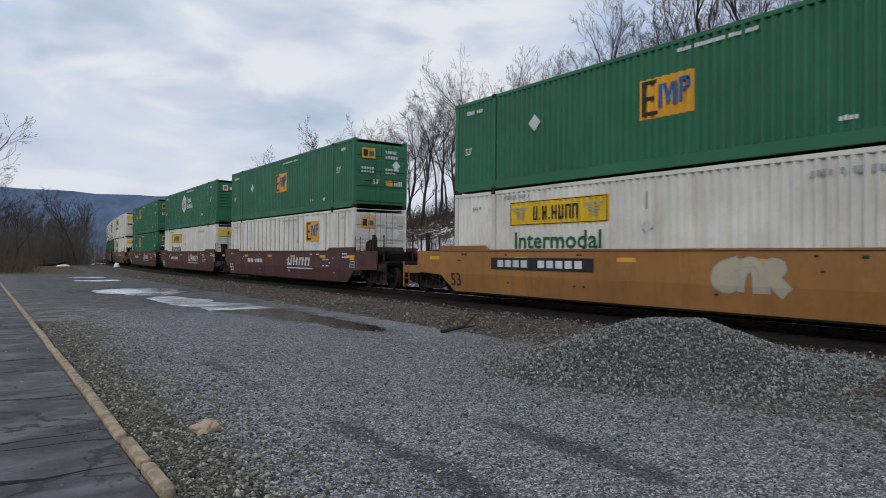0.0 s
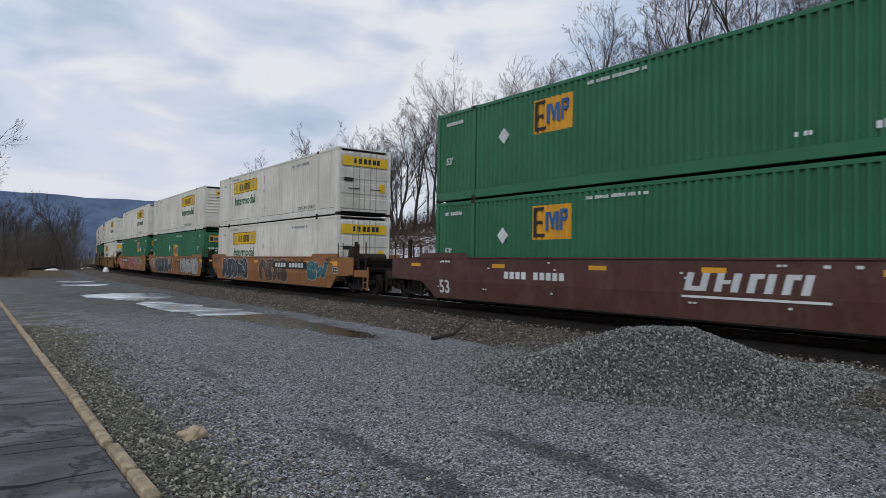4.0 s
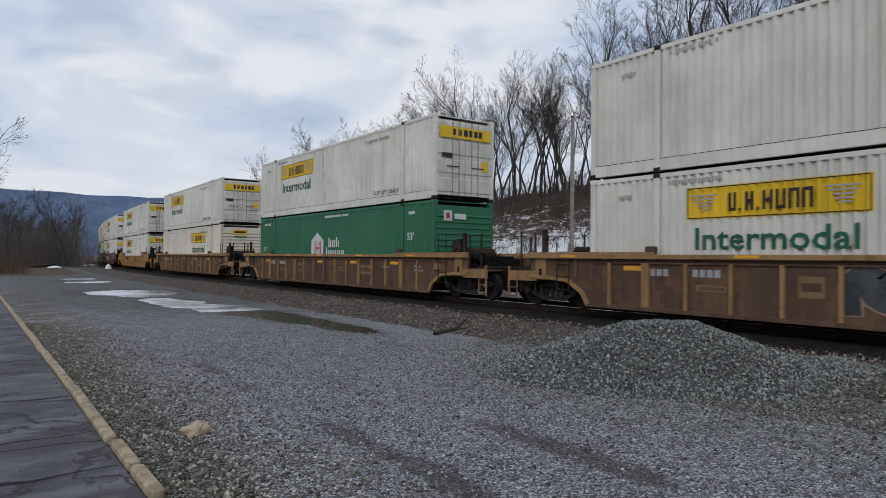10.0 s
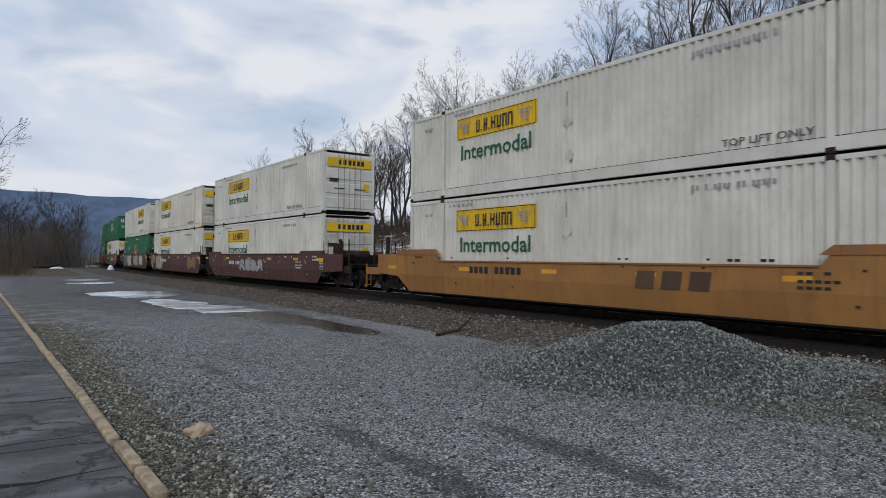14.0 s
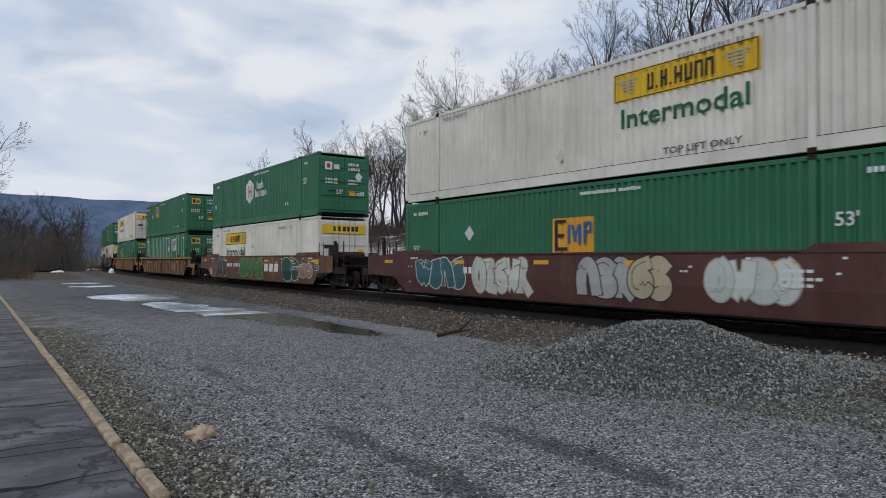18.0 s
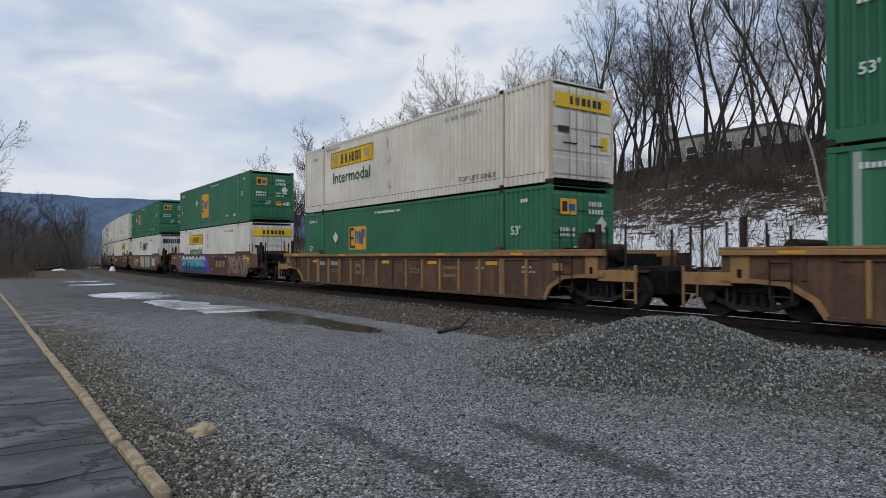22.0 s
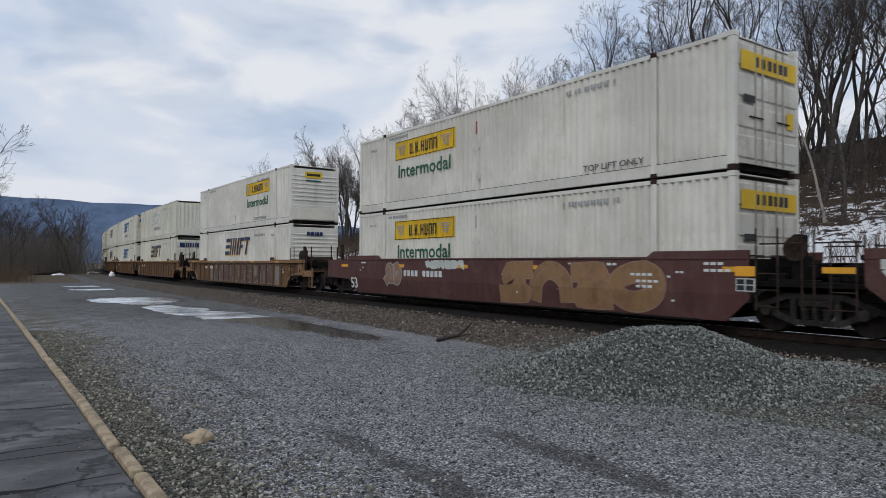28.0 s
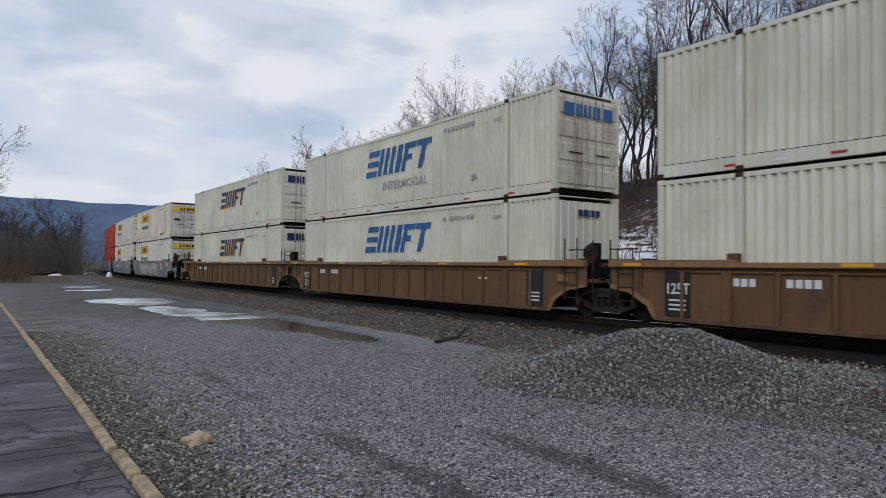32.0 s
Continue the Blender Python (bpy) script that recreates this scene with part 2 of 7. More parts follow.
BARK = plain("bark", (0.060, 0.052, 0.046), 0.9, 0, 0.4, 7, 0.5)
BARKPALE = plain("bark_pale", (0.30, 0.27, 0.23), 0.9, 0, 0.3, 7, 0.4)
TWIG = plain("twig", (0.068, 0.055, 0.047), 0.9, 0, 0.3, 3)
TWIGRED = plain("brush_twig", (0.115, 0.082, 0.060), 0.9, 0, 0.35, 3)
BRUSHGREY = plain("brush_grey", (0.125, 0.108, 0.090), 0.9, 0, 0.3, 3)
HOUSEWALL = plain("house_wall", (0.42, 0.38, 0.33), 0.85, 0, 0.12, 2)
HOUSEROOF = plain("house_roof", (0.12, 0.11, 0.11), 0.85, 0, 0.2, 3)
PANE = plain("window_glass", (0.03, 0.035, 0.04), 0.08, 0, 0.1, 1, 0.0)
POLE = plain("pole_timber", (0.26, 0.23, 0.20), 0.85, 0, 0.25, 8)
LOG = plain("log_bark", (0.05, 0.042, 0.036), 0.9, 0, 0.35, 8)
SANDSTONE = plain("sandstone", (0.40, 0.31, 0.21), 0.9, 0, 0.2, 12, 0.5)


def stone_mat(name, a, b, c, dark=0.35):
    n = Nodes(name, 0.85)
    g = n.add("ShaderNodeNewGeometry")
    r = g.outputs["Random Per Island"]
    ramp = n.add("ShaderNodeValToRGB")
    n.link(r, ramp.inputs[0])
    for _ in range(2):
        ramp.color_ramp.elements.new(0.5)
    for e, (at, col) in zip(ramp.color_ramp.elements, ((0.0, dim(a, dark)), (0.35, a), (0.75, b), (1.0, c))):
        e.position, e.color = at, (*col, 1)
    f = n.noise(40, 4, 0.6, n.where(vary=False))
    n.bump(f, 0.4, 0.004)
    return n.base(n.mix(n.step(f, 0.35, 0.7), ramp.outputs[0], n.mix(0.5, ramp.outputs[0], (0.05, 0.05, 0.05))))


GREYSTONE = stone_mat("crushed_stone", (0.104, 0.109, 0.098), (0.228, 0.235, 0.212), (0.41, 0.418, 0.38), 0.15)
OLIVESTONE = stone_mat("kerbside_stone", (0.112, 0.105, 0.078), (0.225, 0.208, 0.158), (0.53, 0.49, 0.40), 0.18)
LOTSTONE = stone_mat("lot_stone", (0.108, 0.106, 0.109), (0.245, 0.242, 0.245), (0.60, 0.595, 0.59), 0.1)
BALLASTSTONE = stone_mat("ballast_stone", (0.074, 0.056, 0.040), (0.145, 0.110, 0.080), (0.40, 0.33, 0.25), 0.2)


def ground_material():
    """One sheet: packed gravel, coarse stone, ballast, leaf litter, snow and grass, blended by where they lie."""
    n = Nodes("ground", 0.9)
    n.bsdf.inputs["Specular IOR Level"].default_value = 0.15
    at = n.where(vary=False)
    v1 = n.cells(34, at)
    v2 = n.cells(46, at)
    v3 = n.cells(15, at)
    broad = n.noise(0.35, 5, 0.6, at)
    mid = n.noise(2.2, 5, 0.6, at)
    fine = n.noise(60, 3, 0.6, at)

    def sample(v, stops):
        sp, r = n.add("ShaderNodeSeparateColor"), n.add("ShaderNodeValToRGB")
        n.link(v.outputs["Color"], sp.inputs[0])
        n.link(sp.outputs[0], r.inputs[0])
        while len(r.color_ramp.elements) < len(stops):
            r.color_ramp.elements.new(0.5)
        for e, (p, col) in zip(r.color_ramp.elements, stops):
            e.position, e.color = p, (*col, 1)
        return r.outputs[0]

    packed = n.mix(0.25, sample(v2, [(0, (0.036, 0.036, 0.038)), (0.45, (0.240, 0.236, 0.238)), (0.85, (0.44, 0.434, 0.436)), (1, (0.74, 0.73, 0.72))]),
                   n.mix(n.step(mid, 0.35, 0.65), (0.185, 0.182, 0.185), (0.305, 0.300, 0.303)))
    packed = n.mix(0.12, packed, sample(v3, [(0, (0.028, 0.029, 0.030)), (0.5, (0.162, 0.165, 0.168)), (1, (0.49, 0.49, 0.48))]))
    # cell edges darkened: the shade between stones is put into the colour
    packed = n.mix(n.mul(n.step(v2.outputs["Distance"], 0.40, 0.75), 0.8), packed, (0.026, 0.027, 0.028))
    packed = n.mix(n.mul(n.step(n.noise(0.9, 6, 0.7, n.where((1.0, 0.45, 1.0), False)), 0.52, 0.68), 0.5), packed, n.mix(1.0, packed, (0.5, 0.5, 0.5), "MULTIPLY"))
    coarse = sample(v1, [(0, (0.022, 0.021, 0.017)), (0.5, (0.082, 0.081, 0.066)), (1, (0.24, 0.23, 0.19))])
    ballast = n.mix(0.4, sample(v3, [(0, (0.016, 0.013, 0.011)), (0.5, (0.07, 0.058, 0.048)), (1, (0.22, 0.185, 0.155))]), sample(v1, [(0, (0.035, 0.029, 0.023)), (0.5, (0.085, 0.070, 0.058)), (1, (0.19, 0.16, 0.13))]))
    litter = n.mix(n.step(fine, 0.35, 0.65), (0.030, 0.023, 0.017), (0.095, 0.066, 0.046))
    litter = n.mix(n.step(broad, 0.45, 0.7), litter, (0.03, 0.026, 0.022))
    grass = n.mix(n.step(fine, 0.3, 0.7), (0.055, 0.045, 0.028), (0.14, 0.10, 0.065))
    snow = n.mix(n.step(mid, 0.3, 0.7), (0.68, 0.69, 0.71), (0.84, 0.84, 0.84))

    def zone(name, amount=0.7, lo=0.42, hi=0.58):
        """The zone's edge, made ragged by noise."""
        k = n.mul(n.attr(name), n.mul(n.mul(n.noise(1.3, 6, 0.65, at), 0.5, "SUBTRACT"), amount), "ADD")
        return n.step(k, lo, hi)

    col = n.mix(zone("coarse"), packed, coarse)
    weeds = n.mix(n.step(fine, 0.35, 0.65), (0.050, 0.046, 0.022), (0.150, 0.120, 0.062))
    col = n.mix(n.mul(zone("weed", 1.6, 0.42, 0.70), 0.75), col, weeds)
    mud = n.mix(n.step(mid, 0.35, 0.65), (0.048, 0.047, 0.044), (0.100, 0.098, 0.092))
    col = n.mix(n.mul(zone("mud", 0.9, 0.3, 0.8), 0.85), col, n.mix(0.22, mud, packed))
    col = n.mix(zone("ballast", 0.5), col, ballast)
    # shade under the train, painted into the ballast colour
    col = n.mix(n.mul(zone("train_shade", 0.3), 0.9), col, n.mix(1.0, ballast, (0.06, 0.053, 0.05), "MULTIPLY"))
    col = n.mix(zone("grass", 0.9), col, grass)
    col = n.mix(zone("litter", 0.8), col, litter)
    # snow lies in torn bands along the slope
    torn = n.mul(n.noise(0.9, 7, 0.72, n.where((0.55, 0.55, 2.6), False)), n.noise(4.5, 5, 0.7, n.where((0.7, 0.7, 1.8), False)), "ADD")
    lies = n.mul(n.attr("snow"), n.mul(n.mul(torn, 1.0, "SUBTRACT"), 1.35), "ADD")
    col = n.mix(n.step(lies, 0.47, 0.55), col, snow)
    wet = n.mul(zone("wet", 1.5, 0.40, 0.85), 0.9)
    col = n.mix(wet, col, n.mix(1.0, col, (0.30, 0.29, 0.29), "MULTIPLY"))
    n.roughness(n.step(wet, 0, 1, 0.92, 0.6))
    h = n.mul(n.mul(v1.outputs["Distance"], n.step(zone("coarse"), 0, 1, 0.25, 1.0)), n.mul(fine, 0.3), "ADD")
    n.bump(n.mul(h, n.mul(v2.outputs["Distance"], 0.6), "ADD"), 0.9, 0.02)
    return n.base(col)


def asphalt_material():
    n = Nodes("asphalt", 0.85)
    at = n.where(vary=False)
    f, m, b = n.noise(90, 4, 0.7, at), n.noise(1.1, 6, 0.62, at), n.cells(130, at)
    col = n.mix(n.step(m, 0.3, 0.7), (0.056, 0.055, 0.058), (0.140, 0.136, 0.142))
    band = n.noise(1.0, 5, 0.6, n.where((0.6, 1.2, 1), False))
    col = n.mix(n.mul(n.step(band, 0.44, 0.60), 0.8), col, (0.024, 0.023, 0.025))
    seam = n.noise(1.0, 7, 0.66, n.where((0.16, 1.15, 1), False))
    col = n.mix(n.mul(n.mul(n.step(seam, 0.485, 0.50), n.step(seam, 0.50, 0.52, 1, 0)), n.step(n.noise(0.7, 4, 0.6, at), 0.45, 0.65)), col, (0.010, 0.010, 0.011))
    col = n.mix(n.mul(n.step(n.noise(34, 4, 0.7, at), 0.55, 0.72), 0.55), col, (0.018, 0.018, 0.019))
    col = n.mix(n.mul(n.step(n.noise(3.1, 6, 0.7, at), 0.5, 0.7), 0.4), col, (0.145, 0.138, 0.13))
    col = n.mix(n.mul(n.step(f, 0.5, 0.75), 0.5), col, (0.15, 0.145, 0.14))
    cr = n.cells(0.55, n.where((1, 1, 1), False), "DISTANCE_TO_EDGE")
    mp = n.add("ShaderNodeVectorMath")
    mp.operation = "ADD"
    n.link(n.where(vary=False), mp.inputs[0])
    n.link(n.noise(1.7, 4, 0.6, at, "Color"), mp.inputs[1])
    n.link(mp.outputs[0], cr.inputs["Vector"])
    crack = n.step(cr.outputs["Distance"], 0.006, 0.024, 1, 0)
    col = n.mix(n.mul(crack, 0.9), col, (0.016, 0.016, 0.017))
    n.bump(n.mul(n.mul(b.outputs["Distance"], 0.4), n.mul(crack, -1.0), "ADD"), 0.5, 0.008)
    return n.base(col)


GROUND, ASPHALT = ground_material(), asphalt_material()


def water_material():
    n = Nodes("puddle_water", 0.2)
    n.bsdf.inputs["Specular IOR Level"].default_value = 0.35
    n.bsdf.inputs["IOR"].default_value = 1.33
    n.bump(n.noise(2.5, 3, 0.5, n.where(vary=False)), 0.02, 0.01)
    return n.base((0.014, 0.013, 0.012))


WATER = water_material()
# distance haze is mixed into this blue base colour
RIDGE = plain("hazed_ridge", (0.100, 0.140, 0.215), 1.0, 0, 0.18, 0.02, 0)


def ice_material():
    n = Nodes("puddle_ice", 0.16)
    f = n.noise(0.45, 5, 0.6, n.where(vary=False))
    n.bump(f, 0.05, 0.01)
    n.roughness(n.step(f, 0.3, 0.7, 0.08, 0.32))
    return n.base(n.mix(n.step(f, 0.35, 0.68), (0.30, 0.33, 0.37), (0.60, 0.63, 0.67)))


ICE = ice_material()

# ---- mesh helpers ----
MESHES = {}


def mesh_of(key, build):
    """One mesh for alike pieces."""
    if key not in MESHES:
        bm = bmesh.new()
        build(bm)
        me = bpy.data.meshes.new(str(key[0]))
        bm.to_mesh(me)
        bm.free()
        MESHES[key] = me
    return MESHES[key]


def put(name, me, material, parent=None, at=None, label="", smooth=False):
    """Links a mesh as one object, under a thing or a part."""
    key = ("mat", me.name, material.name)
    if not me.materials:
        me.materials.append(material)
    elif me.materials[0] != material:
        if key not in MESHES:
            MESHES[key] = me.copy()
            MESHES[key].materials[0] = material
        me = MESHES[key]
    ob = new(name, me)
    if parent is not None:
        ob.parent = parent
    if at is not None:
        ob.matrix_basis = at if isinstance(at, Matrix) else Matrix.Translation(at)
    if smooth:
        me.shade_smooth()
    return tagged(ob, label)


def add_box(bm, c, s, bevel=0.0):
    r = bmesh.ops.create_cube(bm, size=1.0, matrix=Matrix.Translation(c) @ Matrix.Diagonal((*s, 1)))
    if bevel:
        edges = list({e for v in r["verts"] for e in v.link_edges})
        bmesh.ops.bevel(bm, geom=edges, offset=bevel, segments=1, affect="EDGES")


def box(name, parent, material, c, s, bevel=0.008, label="", turn=None):
    s = tuple(round(v, 4) for v in s)
    me = mesh_of(("box", s, bevel), lambda bm: add_box(bm, (0, 0, 0), s, min(bevel, min(s) * 0.3)))
    m = Matrix.Translation(c)
    return put(name, me, material, parent, m @ turn if turn else m, label)


def boxes(name, parent, material, items, bevel=0.006, at=None, label=""):
    """Several boxes that form one welded part."""
    key = ("boxes", tuple(items), bevel)
    me = mesh_of(key, lambda bm: [add_box(bm, c, s, bevel) for c, s in items])
    return put(name, me, material, parent, at, label)


def add_tube(bm, a, b, r0, r1=None, n=8, caps=True):
    a, b = Vector(a), Vector(b)
    r1 = r0 if r1 is None else r1
    q = (b - a).to_track_quat("Z", "Y").to_matrix().to_4x4()
    bmesh.ops.create_cone(bm, cap_ends=caps, segments=n, radius1=r0, radius2=r1, depth=(b - a).length,
                          matrix=Matrix.Translation((a + b) / 2) @ q)


def tube(name, parent, material, a, b, r, n=8, label=""):
    a, b = Vector(a), Vector(b)
    d = b - a
    me = mesh_of(("tube", round(d.length, 3), r, n), lambda bm: add_tube(bm, (0, 0, 0), (0, 0, d.length), r, r, n))
    return put(name, me, material, parent, Matrix.Translation(a) @ d.to_track_quat("Z", "Y").to_matrix().to_4x4(), label)


def add_prism(bm, outline, depth, axis="y"):
    """An outline in x, z extruded along y from 0 to depth."""
    lo = [bm.verts.new((x, 0, z)) for x, z in outline]
    hi = [bm.verts.new((x, depth, z)) for x, z in outline]
    bm.faces.new(lo)
    bm.faces.new(hi[::-1])
    n = len(lo)
    for i in range(n):
        bm.faces.new((lo[i], hi[i], hi[(i + 1) % n], lo[(i + 1) % n]))
    bmesh.ops.recalc_face_normals(bm, faces=bm.faces)


def prism(name, parent, material, outline, depth, at, label=""):
    key = ("prism", tuple((round(a, 4), round(b, 4)) for a, b in outline), round(depth, 4))
    return put(name, mesh_of(key, lambda bm: add_prism(bm, outline, depth)), material, parent, at, label)


def text_mesh(words, height):
    key = ("text", words, height)
    if key not in MESHES:
        cu = bpy.data.curves.new("lettering", "FONT")
        cu.body, cu.size, cu.extrude, cu.offset = words, height / 0.72, 0.002, 0.022 * height
        cu.resolution_u = 2
        ob = new("lettering", cu)
        bpy.context.view_layer.update()
        MESHES[key] = bpy.data.meshes.new_from_object(ob.evaluated_get(bpy.context.evaluated_depsgraph_get()))
        bpy.data.objects.remove(ob)
        bpy.data.curves.remove(cu)
    return MESHES[key]


def points_mesh(name, verts, faces):
    me = bpy.data.meshes.new(name)
    me.from_pydata(verts, [], faces)
    return me

# ---- plan: x across, y along the straight part of the line; the camera stands at x = 0, y = 0 ----
TRACK_X, BEND_AT, BEND = 14.02, 34.98, 0.001347
RAIL_Z, GAUGE = 0.353, 1.435


def along(s):
    """The centre line at s metres: x, y and the angle that it has turned to the right."""
    if s < BEND_AT:
        return TRACK_X, s, 0.0
    a = (s - BEND_AT) * BEND
    return TRACK_X + (1 - math.cos(a)) / BEND, BEND_AT + math.sin(a) / BEND, a


def offset(x, y):
    """Metres to the right of the centre line."""
    return np.where(y < BEND_AT, x - TRACK_X, 1 / BEND - np.hypot(x - TRACK_X - 1 / BEND, y - BEND_AT))


def ripple(x, y, w, seed):
    rs = np.random.RandomState(seed)
    z = np.zeros_like(x)
    for _ in range(7):
        a, p, k = rs.uniform(0, 6.28), rs.uniform(0, 6.28), rs.uniform(0.5, 1.8) / w
        z += np.sin((x * np.cos(a) + y * np.sin(a)) * k * 6.28 + p)
    return z / 7


PITS = [(5.9, 32.3, 2.1, 2.6, 0.085), (6.0, 25.0, 1.0, 3.2, 0.07), (6.9, 21.5, 0.6, 1.5, 0.06), (7.1, 18.2, 0.75, 2.9, 0.062), (5.9, 46.0, 1.5, 1.4, 0.08), (6.2, 52.2, 1.3, 1.4, 0.08),
        (7.35, 14.6, 0.45, 1.9, 0.055), (6.3, 20.4, 0.55, 1.5, 0.055)]


def height(x, y):
    d = offset(x, y)
    z = np.interp(d, [-12, -6, -5.2, -4.6, -2.6, -1.9, 1.9, 2.8, 4.6, 5.5], [0, -0.03, -0.03, 0.02, 0.14, 0.165, 0.165, 0.12, -0.1, 0.0])
    top = np.interp(y, [-60, 22, 48, 62, 100, 150, 260], [8.8, 8.6, 7.0, 5.6, 3.0, 1.2, 0.5])
    rise = np.interp(d, [5.5, 8, 12, 20, 26, 34, 200], [0, 0.09, 0.30, 0.74, 1.0, 1.06, 1.10])
    z = z + top * rise * (1 + 0.05 * ripple(x, y, 9, 5))
    lot = (np.abs(d) > 1.95) & (x > 1.2)
    z = z + np.where(lot, 0.016 * ripple(x, y, 2.6, 2) + 0.011 * ripple(x, y, 0.9, 3), 0)
    for rut in (2.9, 4.25):
        z = z - 0.02 * np.exp(-((x - rut) / 0.22) ** 2) * np.clip((12 - y) / 6, 0, 1)
    for px, py, rx, ry, deep in PITS:
        z = z - deep * np.exp(-((x - px) / rx) ** 2 - ((y - py) / ry) ** 2)
    return np.where((x < 1.06) & (d < -8), np.minimum(z, -0.01), z)


def span(*stops):
    out = []
    for (a, b, st) in stops:
        out += list(np.arange(a, b - 1e-6, st))
    return np.array(out)


def spill_edge(y):
    """Where the stone spilled from the heap begins."""
    return np.interp(y, [1.5, 2.6, 3.3, 4.0, 4.9, 6.1, 10.4], [5.9, 5.6, 5.5, 5.4, 5.3, 5.4, 7.4])


def build_ground():
    far = [-2600, -1600, -900, -500, -300, -200, -140, -100, -70, -50, -36, -26, -18, -12, -8, -5]
    xs = np.r_[far, span((-3, 1, 0.5), (1, 14, 0.13), (14, 22, 0.4), (22, 48, 0.8)), 50, 56, 64, 75, 90, 120, 170, 240, 340, 520, 900, 1600, 2600]
    ys = np.r_[-2600, -1500, -800, -400, -200, -110, -70, -45, -30, -20, -12, span((-7, 0, 0.5), (0, 26, 0.15), (26, 60, 0.35), (60, 110, 1.0), (110, 220, 3)),
               230, 250, 290, 350, 450, 600, 900, 1500, 2600]
    X, Y = np.meshgrid(xs, ys)
    Z = height(X, Y)
    nx, ny = len(xs), len(ys)
    idx = np.arange(nx * ny).reshape(ny, nx)
    quads = np.stack([idx[:-1, :-1], idx[:-1, 1:], idx[1:, 1:], idx[1:, :-1]], -1).reshape(-1, 4)
    me = points_mesh("ground", np.stack([X, Y, Z], -1).reshape(-1, 3).tolist(), quads.tolist())
    me.shade_smooth()
    d, x, y = offset(X, Y).ravel(), X.ravel(), Y.ravel()
    zones = {
        "ballast": np.interp(np.abs(d + 0.3), [4.4, 5.6], [1, 0]),
        "coarse": np.maximum(np.interp(x, [1.4, 2.0], [1, 0]) * np.interp(y, [9, 22], [1, 0.35]), np.interp(x - spill_edge(y), [1.0, 2.2], [0, 1]) * np.interp(y, [9, 12], [1, 0])),
        "grass": np.maximum(np.interp(y - 0.6 * x, [52, 62], [0, 1]) * np.interp(d, [-7.5, -5.5], [1, 0]), np.interp(x, [-40, -28], [1, 0])),
        "litter": np.interp(d, [6, 10], [0, 1]),
        "weed": np.interp(x, [1.2, 1.7, 2.4, 3.4], [0.55, 0.62, 0.5, 0]) * np.interp(y, [6, 10, 16, 32, 44], [0, 0.6, 1, 1, 0.3]),
        "mud": np.interp(y, [11, 26], [0, 1]) * np.interp(x, [1.5, 4.5], [0.6, 1.0]),
        # strip beneath the train that is painted as shaded
        "train_shade": np.interp(np.abs(d), [2.5, 3.2], [1, 0]),
        "snow": np.interp(d, [3.4, 4.6, 6.5, 7.6, 11, 14, 19, 24], [0, 0.22, 0.34, 0.80, 0.70, 0.44, 0.30, 0.0]) + np.where(d > 4, np.interp(y, [2, 12], [0.16, 0]), 0),
        "wet": np.maximum(np.exp(-((x - 2.92) / 0.26) ** 2) * np.interp(y, [2.8, 3.6, 5.6, 6.6, 8, 10, 12.5], [0, 0.85, 0.8, 0.45, 0.6, 0.75, 0]),
                          np.exp(-((x - 4.24) / 0.24) ** 2) * np.interp(y, [2.2, 3.2, 4.7, 6.2], [0, 0.9, 0.85, 0])),
    }
    for px, py, rx, ry, deep in PITS:
        zones["wet"] = np.maximum(zones["wet"], 1.1 * np.exp(-((x - px) / rx / 1.5) ** 2 - ((y - py) / ry / 1.4) ** 2))
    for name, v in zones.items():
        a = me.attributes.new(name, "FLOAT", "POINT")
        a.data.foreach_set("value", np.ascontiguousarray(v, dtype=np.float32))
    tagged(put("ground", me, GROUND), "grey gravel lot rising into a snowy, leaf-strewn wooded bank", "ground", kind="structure")


